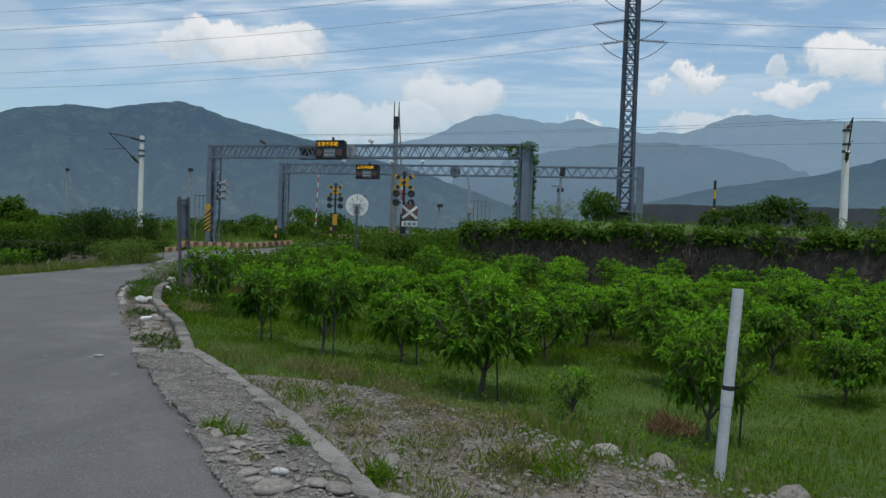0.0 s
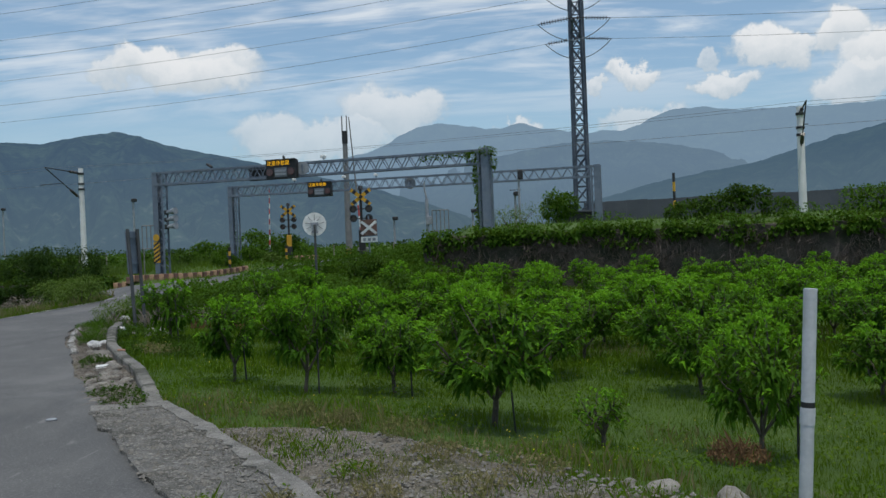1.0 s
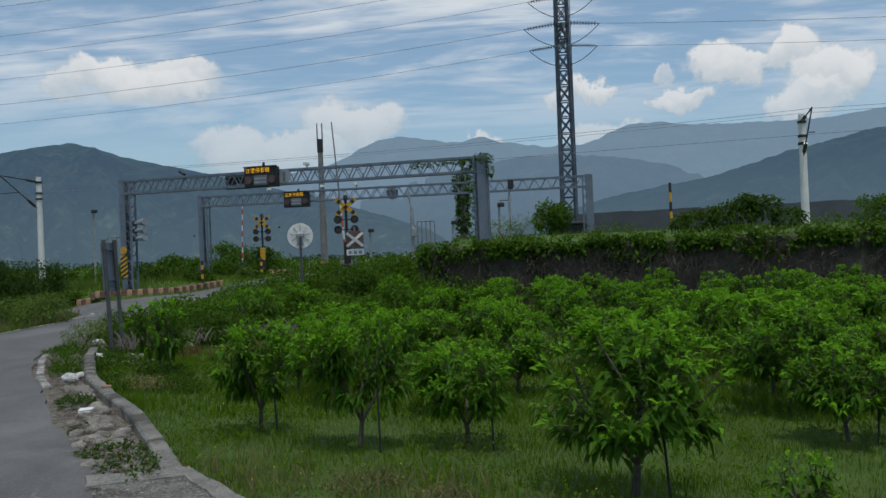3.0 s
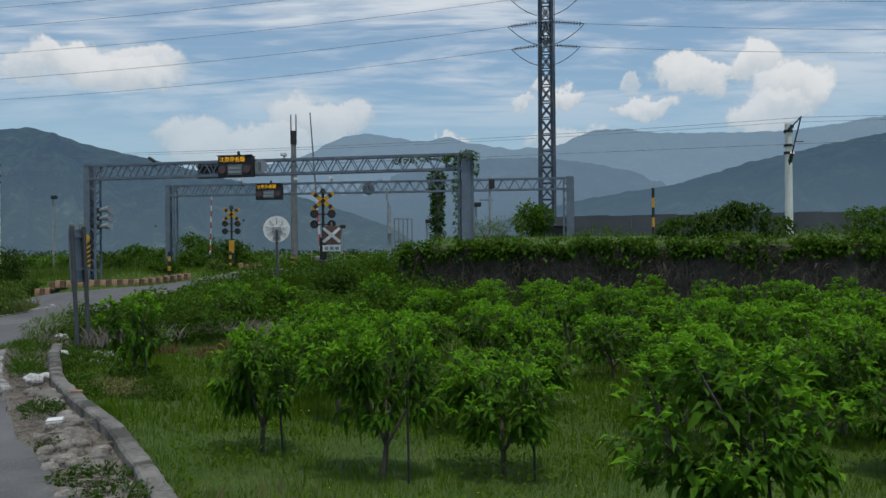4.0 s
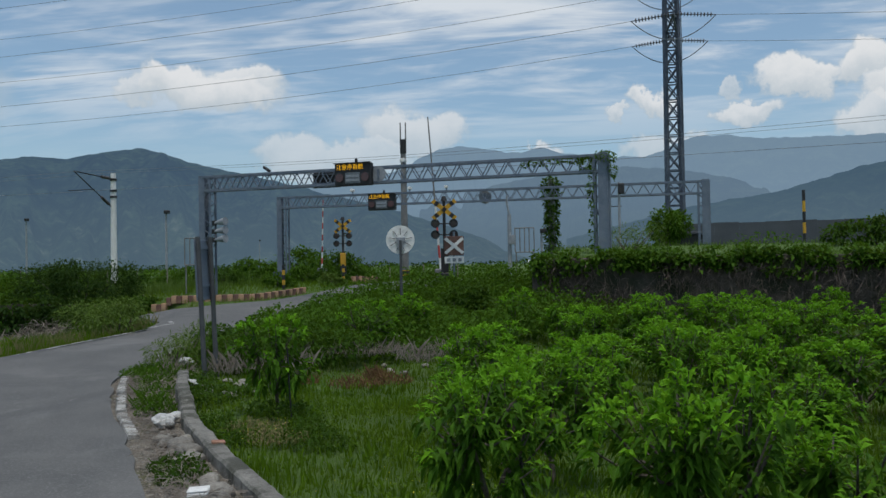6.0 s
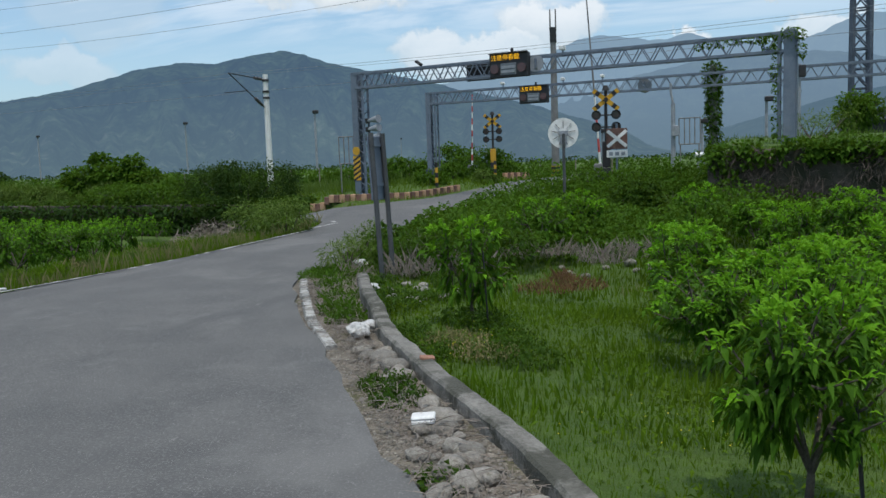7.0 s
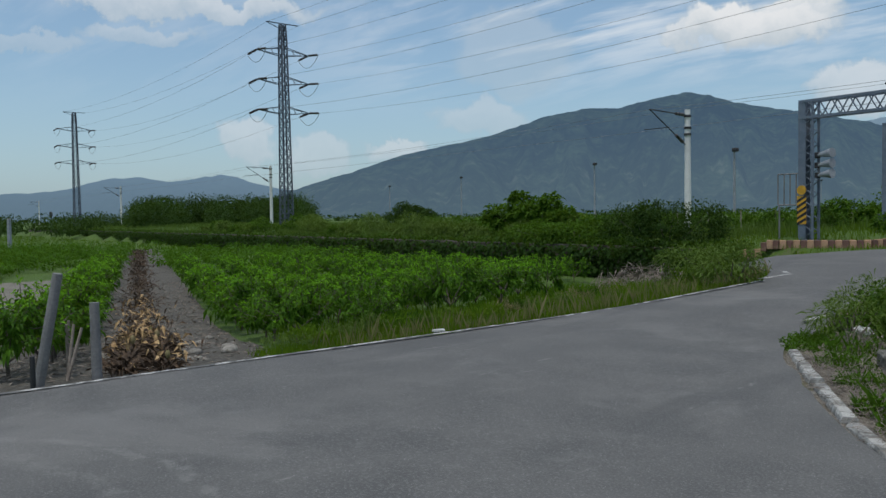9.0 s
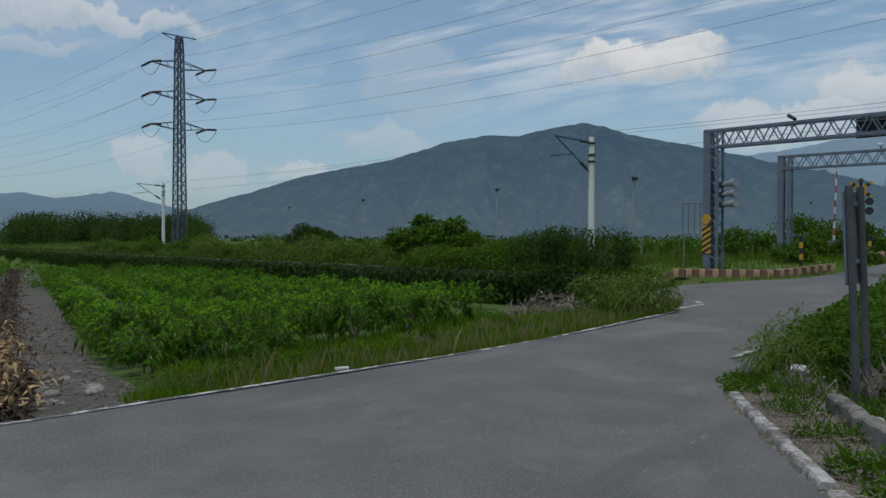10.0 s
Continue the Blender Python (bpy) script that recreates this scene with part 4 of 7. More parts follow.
# small loudspeakers and signal heads on the posts
speaker = thing("horn_cluster", on_beam(A_L, A_R, 0.7, -0.1, 2.95), "grey horn loudspeakers on the gantry post", "loudspeaker")
for k, z in enumerate((0.0, 0.35, 0.7)):
    part("horn", rod(B(), (-0.3, 0, z), (0.28, -0.1, z + 0.05), 0.05, 0.17, 14), M["grey_paint"], speaker)
    part("driver", box(B(), (-0.32, 0.02, z), (0.16, 0.16, 0.2), bevel=0.02), M["dark"], speaker)

# signals, mirror, poles at the crossing
flasher(Matrix.Translation((-4.95, 35.0, 0.35)) @ pose(0, 0, 0, 0, 0, 8), "level crossing signal with striped cross and dark lamps", 3.95, "dark", "dark equipment box")
flasher(Matrix.Translation((-12.3, 48.6, 0.7)) @ pose(0, 0, 0, 0, 0, 8), "level crossing signal behind the railway", 3.7)

warn = thing("warning_sign", Matrix.Translation((-4.53, 34.5, 0.45)) @ pose(0, 0, 0, 0, 0, 10), "white and maroon railway warning sign on pole", "road sign")
part("pole", rod(B(), (0, 0, 0), (0, 0, 2.6), 0.04), M["steel"], warn)
part("plate", box(B(), (0, -0.06, 2.05), (0.75, 0.03, 0.75), bevel=0.02), M["maroon"], warn, "dark maroon square plate")
for sg in (-1, 1):
    part("cross", box(B(), (0, -0.085 - 0.006 * sg, 2.05), (0.9, 0.012, 0.12), Matrix.Rotation(radians(40) * sg, 3, "Y")), M["white"], warn)
part("text_plate", box(B(), (0, -0.06, 1.5), (0.75, 0.03, 0.26), bevel=0.01), M["white"], warn, "white plate with unreadable dark marks")
for x in (-0.22, 0.0, 0.22):
    part("text_bar", box(B(), (x, -0.08, 1.5), (0.14, 0.012, 0.13)), M["grey_paint"], warn)

mirror = thing("traffic_mirror", Matrix.Translation((-5.76, 29.27, 0.0)) @ pose(0, 0, 0, 0, 0, 14), "white ribbed back of round traffic mirror on pole", "traffic mirror")
part("pole", rod(B(), (0, 0.0, -0.1), (0, 0.0, 2.6), 0.05, 0.045, 12), M["post_dark"], mirror)
bm = B()
bmesh.ops.create_uvsphere(bm, u_segments=32, v_segments=24, radius=0.9)
bmesh.ops.bisect_plane(bm, geom=bm.verts[:] + bm.edges[:] + bm.faces[:], plane_co=(0, 0.78, 0), plane_no=(0, 1, 0), clear_inner=True)
for v in bm.verts:
    v.co = Vector((v.co.x, (v.co.y - 0.78) * 0.9 + 0.1, v.co.z + 2.62))
part("dish", bm, M["white"], mirror, "white domed dish")
part("rim", rod(B(), (0, 0.085, 2.62), (0, 0.1, 2.62), 0.47, 0.47, 32), M["white"], mirror)
for k in range(9):
    a = radians(40 * k + 10)
    part("rib", bar(B(), (0.16 * math.cos(a), 0.06, 2.62 + 0.16 * math.sin(a)), (0.38 * math.cos(a), 0.06, 2.62 + 0.38 * math.sin(a)), 0.018, 0.014), M["dark"], mirror)
part("bracket", box(box(B(), (0, 0.045, 2.62), (0.3, 0.05, 0.14)), (0, 0.045, 2.42), (0.2, 0.05, 0.3)), M["grey_paint"], mirror)

uph = thing("utility_pole", Matrix.Translation((-9.8, 55.2, 0.5)), "dark weathered pole with striped base and twin antennas", "utility pole")
part("pole", rod(B(), (0, 0, 0), (0, 0, 8.9), 0.26, 0.17, 16), M["pole_dark"], uph)
part("sleeve", rod(B(), (0, 0, 8.5), (0, 0, 9.4), 0.21, 0.21, 12), M["dark"], uph)
for x in (-0.17, 0.17):
    part("antenna", rod(B(), (x, 0, 9.2), (x, 0, 10.5), 0.05, 0.04), M["pole_dark"], uph)
band = part("striped_band", rod(B(), (0, 0, 0.0), (0, 0, 0.95), 0.28, 0.275, 16), M["yellow"], uph, "yellow band with dark stripes")
for k in range(3):
    part("stripe", rod(B(), (0, 0.0, 0.08 + 0.32 * k), (0.0, 0.0, 0.25 + 0.32 * k), 0.286, 0.284, 16), M["dark"], band)


def boom(m, tall, lean, label):
    s = thing("barrier_boom", m, label, "barrier arm", "raised crossing barriers")
    part("machine", box(B(), (0, 0, 0.55), (0.5, 0.4, 1.1), bevel=0.04), M["pole_dark"], s)
    p0, p1 = Vector((0, -0.1, 1.0)), Vector((lean, -0.1, tall))
    n = 12
    for k in range(n):
        a, b = p0.lerp(p1, k / n), p0.lerp(p1, (k + 1) / n)
        part("boom_segment", rod(B(), a, b, 0.05 - 0.002 * k, 0.048 - 0.002 * k), (M["red"] if k % 2 else M["white"]) if k < 5 or tall < 6 else M["pole_dark"], s)
    return s


boom(Matrix.Translation((-5.4, 37.5, 0.5)), 7.6, -0.45, "raised red and white barrier boom")
boom(Matrix.Translation((-13.2, 47.4, 0.6)), 4.9, 0.12, "raised red and white barrier boom behind the railway")

# striped low walls along the approach
def low_wall(name, line, h, label, z):
    s = thing(name, Matrix(), label, "barrier wall", "striped barrier walls")
    k = 0
    for (ax, ay), (bx, by) in zip(line, line[1:]):
        L = math.hypot(bx - ax, by - ay)
        n = max(1, int(L / 0.2))
        ang = math.atan2(by - ay, bx - ax)
        for j in range(n):
            t = (j + 0.5) / n
            x, y = ax + (bx - ax) * t, ay + (by - ay) * t
            ob = part("wall_block", box(B(), (0, 0, 0), (L / n - 0.006, 0.22, h), bevel=0.02), M["maroon" if k % 2 else "orange"], s)
            ob.matrix_local = Matrix.Translation((x, y, z(x, y) + h / 2 - 0.05)) @ Matrix.Rotation(ang, 4, "Z")
            k += 1
    return s


low_wall("striped_barrier", [(-16.4, 33.5), (-15.2, 33.6), (-12.6, 34.6), (-11.3, 37.2)], 0.31, "low orange and maroon striped concrete wall", lambda x, y: max(at(x, y), 0.15))
low_wall("striped_barrier", [(-11.0, 45.0), (-9.9, 46.2)], 0.42, "low orange and maroon striped concrete wall", lambda x, y: max(at(x, y), 0.6))


def marker(x, y, h, label):
    s = thing("marker_post", Matrix.Translation((x, y, at(x, y))), label, "post", "striped marker posts")
    for k in range(5):
        part("band", rod(B(), (0, 0, h * k / 5), (0, 0, h * (k + 1) / 5), 0.07), M["yellow" if k % 2 else "dark"], s)
    return s


marker(-12.6, 38.4, 1.1, "yellow and black striped post")
marker(-11.2, 44.0, 1.0, "yellow and black striped post")
marker(10.45, 40.6, 2.4, "tall yellow and black striped post")

# cages, cabinets, masts round the crossing
def cage(m, h0, label):
    s = thing("equipment_cage", m, label, "railing", "railed platforms")
    for x in (-0.45, -0.22, 0, 0.22, 0.45):
        part("upright", rod(B(), (x, 0, h0), (x, 0, h0 + 1.15), 0.025), M["pole_dark"], s)
    for z in (h0, h0 + 1.15):
        part("rail", rod(B(), (-0.45, 0, z), (0.45, 0, z), 0.025), M["pole_dark"], s)
    for x in (-0.4, 0.4):
        part("leg", rod(B(), (x, 0, 0), (x, 0, h0), 0.03), M["pole_dark"], s)
    return s


cage(Matrix.Translation((-15.95, 36.6, 0.4)), 1.55, "grey railed platform on thin legs")
cage(Matrix.Translation((-1.9, 42.0, 0.8)), 1.5, "grey railed platform beside mast")
mast = thing("radio_mast", Matrix.Translation((-2.6, 41.8, 0.7)), "grey mast with bent arm and small box", "mast")
part("pole", rod(B(), (0, 0, 0), (0, 0, 3.4), 0.11, 0.09, 12), M["grey_paint"], mast)
part("arm", rod(rod(B(), (0, 0, 3.4), (-0.1, 0, 3.9), 0.05), (-0.1, 0, 3.9), (-0.1, 0, 4.3), 0.05), M["grey_paint"], mast)
part("switch_box", box(B(), (0.1, -0.12, 2.2), (0.3, 0.2, 0.45), bevel=0.02), M["grey_paint"], mast)
cab = thing("relay_cabinet", Matrix.Translation((-1.25, 37.6, 0.6)), "pale grey metal cabinet with sloped roof", "cabinet")
part("body", box(B(), (0, 0, 0.6), (0.85, 0.7, 1.2), bevel=0.02), M["grey_paint"], cab)
part("roof", box(B(), (0, 0, 1.24), (1.0, 0.85, 0.07), Matrix.Rotation(0.08, 3, "X"), bevel=0.01), M["white"], cab)
part("door_seam", box(B(), (0, -0.353, 0.6), (0.02, 0.01, 1.0)), M["dark"], cab)
part("handle", rod(B(), (0.12, -0.36, 0.55), (0.12, -0.38, 0.75), 0.02), M["dark"], cab)
sigm = thing("rail_signal", Matrix.Translation((2.45, 40.9, 1.9)), "slim grey railway signal mast", "railway signal")
part("pole", rod(B(), (0, 0, 0), (0, 0, 3.5), 0.06), M["grey_paint"], sigm)
part("signal_head", box(B(), (0.1, -0.05, 3.2), (0.28, 0.2, 0.5), bevel=0.04), M["dark"], sigm)
part("bracket", rod(B(), (-0.5, 0, 2.4), (0.1, 0, 2.4), 0.02), M["dark"], sigm)

# catenary masts with their wires, yard lamps, pylons
MASTS = [(16.0, 37.95), (-25.57, 47.68), (-86.5, 63.2), (-160.0, 80.0), (-300, 118)]
rail_rot = math.degrees(math.atan2(-0.227, 0.974))
TOPS = [7.5, 7.35, 8.0, 8.4, 9.0]
for (x, y), tz in zip(MASTS, TOPS):
    b0 = max(at(x, y), 0.5)
    catenary_mast(Matrix.Translation((x, y, b0)) @ pose(0, 0, 0, 0, 0, rail_rot), "pale round concrete catenary mast with bracket arm", tz - b0)
EAST = (70.0, 26.0)
for (a, za), (b, zb) in zip([(EAST, 8.0)] + list(zip(MASTS, TOPS))[:-1], list(zip(MASTS, TOPS))):
    for k, (dz, off, r, sag) in enumerate(((-0.18, 3.0, 0.009, 0.35), (-1.3, 3.1, 0.010, 0.05), (0.05, 0.1, 0.008, 0.3))):
        q = Vector((-0.227, -0.974, 0)) * off
        wire("overhead_wire", (a[0] + q.x, a[1] + q.y, za + dz), (b[0] + q.x, b[1] + q.y, zb + dz), sag, r, "thin dark overhead railway wire", "cable", "railway overhead wires")
for x, y, tz in ((-30.5, 65, 6.2), (-54.5, 83.5, 7.1), (-89, 100, 7.5), (-122, 116, 7.6), (-66, 190, 8), (-38.5, 160, 8), (-7.5, 62, 3.6), (-1.0, 58, 3.8), (2.2, 52, 4.6)):
    lamp_post(Matrix.Translation((x, y, 0.6)), tz - 0.6, "slim grey yard lamp on a pole")
LV = [14.2, 17.4, 20.6]
PY = [(6.5, 50.4, 2.2), (-80.5, 61.0, 0.3), (-166, 74, 0.3)]
line_rot = math.degrees(math.atan2(61.0 - 50.4, -80.5 - 6.5)) + 180
pylon(Matrix.Translation(PY[0]) @ pose(0, 0, 0, 0, 0, line_rot), 24.5, [z for z in (12.8, 16.0, 19.2)], 2.7, 0.5, "tall dark lattice steel pylon with strain insulators", 0.84, 0.58)
pylon(Matrix.Translation(PY[1]) @ pose(0, 0, 0, 0, 0, line_rot), 23.0, [13.4, 16.7, 19.9], 3.2, 0.5, "lattice steel pylon with three pairs of arms", 1.12, 0.68, True, 0.085)
pylon(Matrix.Translation(PY[2]) @ pose(0, 0, 0, 0, 0, line_rot), 22.5, [12.9, 16.1, 19.3], 3.2, 0.5, "distant lattice pylon beyond the woods", 1.15, 0.7, True, 0.085)
lr = Matrix.Rotation(radians(line_rot), 3, "Z")
ends = []
for (x, y, z), lv, rc, tall in ((PY[0], (12.8, 16.0, 19.2), 2.7, 24.5), (PY[1], (13.4, 16.7, 19.9), 3.2, 23.0), (PY[2], (12.9, 16.1, 19.3), 3.2, 22.5)):
    o = Vector((x, y, z))
    row = {sx: [o + lr @ Vector((sx * 2.2, sy * rc, q - 0.22)) for q in lv for sy in (-1, 1)] + [o + lr @ Vector((0, sy * 1.9, tall + 0.1)) for sy in (-1, 1)] for sx in (-1, 1)}
    ends.append(row)
for a, b in ((ends[0], ends[1]), (ends[1], ends[2])):
    for p, q in zip(a[-1], b[1]):
        wire("power_line", p, q, 1.6, 0.012, "thin dark high-voltage line")
for p, q in zip(ends[0][1], [v + Vector((70, -6, 0)) for v in ends[0][1]]):
    wire("power_line", p, q, 1.2, 0.012, "thin dark high-voltage line")

# ---- walls of the embankment ----
def wall_y(x):
    return (28.88 - RAIL_N[0] * x) / RAIL_N[1]


def bank_wall(name, x0, x1, z0, z1, label, thick=0.45):
    bm = B()
    a, b = Vector((x0, wall_y(x0), 0)), Vector((x1, wall_y(x1), 0))
    n = int((b - a).length / 0.5)
    u = (b - a).normalized()
    q = Vector((u.y, -u.x, 0))
    ring = []
    for k in range(n + 1):
        p = a.lerp(b, k / n)
        w = 0.05 * noise.noise(p * 0.8)
        ring.append([bm.verts.new((p.x + q.x * (t + w * (t > 0)), p.y + q.y * (t + w * (t > 0)), z)) for t, z in ((0.22, z0), (0.12, z1 - 0.04 + w), (0.05, z1 + w), (-thick, z1 + w), (-thick, z0))])
    for r, s in zip(ring, ring[1:]):
        for j in range(5):
            bm.faces.new((r[j], s[j], s[(j + 1) % 5], r[(j + 1) % 5]))
    bm.faces.new(ring[0])
    bm.faces.new(ring[-1][::-1])
    bmesh.ops.recalc_face_normals(bm, faces=bm.faces[:])
    return tagged(part(name, bm, M["wallvine"]), label, "wall", kind="structure")


bank_wall("wall_embankment_east", -0.9, 60.0, -0.8, 1.92, "dark stained retaining wall overgrown with vines")
bank_wall("wall_embankment_west", -190.0, -17.0, -1.4, 0.42, "low dark retaining wall overgrown with weeds")
ret = part("wall_embankment_return", box(B(), (-0.95, 31.6, 0.55), (0.4, 3.6, 2.7), Matrix.Rotation(-0.2, 3, "Z"), bevel=0.03), M["wallvine"])
tagged(ret, "end of the dark retaining wall beside the crossing", "wall", kind="structure")


def stuff(name, pieces, material, label, category):
    v, f = merge(*pieces)
    return tagged(part(name, np_mesh(name, v, f), material), label, category, kind="stuff")


def pts(rng, n, x0, x1, y0, y1):
    return rng.uniform(x0, x1, n), rng.uniform(y0, y1, n)


rng = np.random.default_rng(11)
# vines: a thick cap on the wall, curtains down its face
def wall_bump(q, f, seed):
    return np.array([0.5 + 0.5 * noise.fractal(Vector((v * f, seed, 0)), 1.0, 2.0, 3) for v in q])


n = 19000
x = rng.uniform(-1.4, 44, n)
front = rng.random(n)
swell = np.clip(wall_bump(x, 0.9, 3.0), 0, 1)
hang = np.clip(wall_bump(x, 0.42, 8.0), 0, 1)
drop = np.where(front < 0.5, 0, rng.random(n) ** 1.5 * (0.2 + 2.2 * np.clip(hang - 0.38, 0, 1) ** 1.5 + 0.3 * swell))
zz = 1.9 + np.where(drop > 0, -drop, rng.uniform(-0.15, 0.34, n) * (0.1 + 1.3 * swell))
off = np.where(drop > 0, rng.uniform(-0.42, -0.12, n), rng.uniform(-0.4, 0.7, n))
P = np.stack([x + off * RAIL_N[0], wall_y(x) + off * RAIL_N[1], zz], 1)
P = P[(soft_noise(x, zz * 1.4, 1.7, 5.0) + 0.4 * soft_noise(x, zz, 5.0, 2.0) > -0.08) | (rng.random(n) < 0.12)]
n = len(P)
stuff("wall_vine", [leaves(rng, P, rng.normal(0, 1, (n, 3)) + [0, -0.5, 0.1], 0.19, 0.15, 0.3)], M["vine"], "green vine hanging over the retaining wall", "vine")
n = 10000
x = rng.uniform(-1, 44, n)
z1 = rng.uniform(0.2, 1.85, n)
P = np.stack([x - 0.2 * RAIL_N[0], wall_y(x) - 0.24 - rng.uniform(0, 0.16, n), z1], 1)
P = P[soft_noise(x, z1, 0.8, 17.0) > -0.22]
stuff("dry_vine_stems", [leaves(rng, P, rng.normal(0, 1, (len(P), 3)) * [1, 0.3, 1.0] + [0, 0, -0.6], 0.42, 0.026, 0.2)], M["deadvine"], "tangle of dry brown vine stems on the wall", "vine")
n = 11000
x = -16.5 - 165 * rng.random(n) ** 1.5
off = rng.uniform(-0.3, 0.9, n)
P = np.stack([x, wall_y(x) + off, 0.42 + rng.uniform(-0.2, 0.22, n)], 1)
stuff("bank_vine", [leaves(rng, P, rng.normal(0, 1, (n, 3)), 0.24, 0.16, 0.25)], M["shrub"], "weeds trailing over the low retaining wall", "weeds")
# weeds down the wall's face: the darker leaf material stands in for their shade
n = 17000
x = -16.5 - 130 * rng.random(n) ** 1.4
P = np.stack([x, wall_y(x) - rng.uniform(0.22, 0.6, n), 0.36 - rng.random(n) ** 1.1 * 1.3], 1)
stuff("bank_curtain", [leaves(rng, P, rng.normal(0, 1, (n, 3)) * [1, 1, 0.5] + [0, -0.2, -0.5], 0.26, 0.15, 0.3)], M["wood"], "hanging weeds covering the low wall, coloured dark for shade", "weeds")


# ---- orchard trees ----
def tree_mesh(seed, tall, spread, shoots, per, fresh=8, leaf_len=0.14, leaf_w=0.046, sides=4):
    """A young fruit tree: short trunk, forked limbs, shoots carrying long hanging leaves with pale ones at the tips."""
    r = np.random.default_rng(seed)
    bm = B()
    fork = Vector((r.uniform(-0.05, 0.05), r.uniform(-0.05, 0.05), tall * 0.2))
    rod(bm, (0, 0, -0.15), fork, 0.030, 0.024, 7)
    lv, lw, yv, yw = [], [], [], []
    limbs = []
    for k in range(5):
        a = 2 * math.pi * (k + r.uniform(-0.3, 0.3)) / 5
        e = fork + Vector((math.cos(a) * spread * r.uniform(0.3, 0.5), math.sin(a) * spread * r.uniform(0.3, 0.5), tall * r.uniform(0.22, 0.42)))
        rod(bm, fork, e, 0.018, 0.011, 5)
        limbs.append(e)
    for k in range(shoots):
        l0 = limbs[k % 5]
        a = r.uniform(0, 2 * math.pi)
        rad = spread * math.sqrt(r.uniform(0.05, 1.0))
        lift = math.sqrt(max(0.0, 1 - (rad / spread) ** 2)) * r.uniform(0.55, 1.0)
        tip = Vector((math.cos(a) * rad, math.sin(a) * rad, tall * (0.60 + (0.41 if r.random() < 0.66 else -0.30) * lift + r.uniform(-0.05, 0.05))))
        start = min(limbs, key=lambda q: (q - tip).length)
        mid = start.lerp(tip, 0.5) + Vector((0, 0, -0.05))
        rod(bm, start, mid, 0.011, 0.008, sides)
        rod(bm, mid, tip, 0.008, 0.004, sides)
        d = (tip - start).normalized()
        for j in range(per):
            t = r.uniform(0.12, 1.0)
            p = start.lerp(mid, t * 2) if t < 0.5 else mid.lerp(tip, t * 2 - 1)
            p = p + Vector(r.normal(0, 0.035, 3))
            w = Vector((r.normal(), r.normal(), r.normal() * 0.35 - 0.25)) + Vector((p.x, p.y, 0)) * 0.8 + d * 0.5
            lv.append(p)
            lw.append(w)
        high = (tip.z / tall - 0.35) / 0.5 + 0.25 * r.normal()
        for j in range(int(fresh * min(1.25, max(0.12, high)))):
            w = d * 0.8 + Vector((r.normal() * 0.8, r.normal() * 0.8, 0.35 + r.normal() * 0.3))
            yv.append(tip + Vector(r.normal(0, 0.03, 3)))
            yw.append(w)
    crown = np_mesh("crown", *leaves(r, lv, lw, leaf_len, leaf_w, 0.5))
    young = np_mesh("young_leaves", *leaves(r, yv, yw, leaf_len * 0.8, leaf_w * 0.8, 0.3))
    for me, mt in ((crown, "leaf"), (young, "young")):
        me.materials.append(M[mt])
    trunk = to_mesh("trunk", bm)
    trunk.materials.append(M["bark"])
    return trunk, crown, young


def tree(meshes, m, label, group):
    t = thing("fruit_tree", m, label, "fruit tree", group)
    for nm, me in zip(("trunk", "crown", "young_foliage"), meshes):
        part(nm, me, None, t)
    return t


LABEL = "young leafy green fruit tree in the grass"
kinds = [tree(tree_mesh(100 + k, 1.35, 0.54 + 0.04 * (k % 3), 46, 25, 17), pose(0, 0, -50), LABEL, "orchard trees") for k in range(6)]
# place, width and height of the nearer trees
NEAR = [(-1.65, 8.0, 0.88, 0.97), (-0.45, 7.2, 0.98, 1.04), (2.0, 5.75, 1.34, 1.08), (4.7, 8.0, 1.0, 0.8), (4.5, 4.65, 0.68, 0.93), (6.65, 7.3, 0.92, 0.9), (0.65, 7.7, 1.0, 0.88), (-4.6, 12.8, 0.92, 1.0), (5.0, 11.2, 1.05, 0.85), (3.9, 13.0, 1.1, 0.86), (6.4, 10.2, 1.1, 0.92), (0.4, 9.8, 1.1, 0.88), (1.3, 11.4, 1.1, 0.9), (2.7, 9.3, 1.05, 0.8), (-5.1, 20.3, 1.0, 1.0), (-4.5, 23.0, 1.0, 0.95), (8.6, 6.4, 1.05, 0.85), (-1.2, 10.3, 1.05, 0.92)]
light = [tree(tree_mesh(140 + k, 1.27 + 0.06 * (k % 4), 0.55 + 0.05 * (k % 3), 34, 12, 13, 0.18, 0.07, 3), pose(0, 0, -50), LABEL, "orchard trees") for k in range(6)]
r = random.Random(5)
spots = list(NEAR)
for a in range(0, 17):
    for b in range(0, 13):
        x, y = -2.2 + 1.75 * a + r.uniform(-0.35, 0.35), 8.0 + 1.65 * b + r.uniform(-0.3, 0.3)
        if y > wall_y(x) - 1.2 or (x < -2.4) or (y < 9.5 and x < 8) or (y > 25 and x < 1.5):
            continue
        if min(math.hypot(x - p, y - q) for p, q, _, _ in spots) < 1.15:
            continue
        spots.append((x, y, r.uniform(0.92, 1.15), r.uniform(0.78, 1.02)))
used = set()
for x, y, wide, high in spots:
    m = Matrix.Translation((x, y, at(x, y) - 0.02)) @ Matrix.Rotation(r.uniform(0, 6.28), 4, "Z") @ Matrix.Diagonal((wide * r.uniform(0.95, 1.06), wide, high, 1))
    j = r.randrange(6)
    stock = kinds if y < 12.5 and x < 9 else light
    if (stock is kinds, j) not in used:
        used.add((stock is kinds, j))
        stock[j].matrix_world = m
    else:
        copy_thing(stock[j], m)
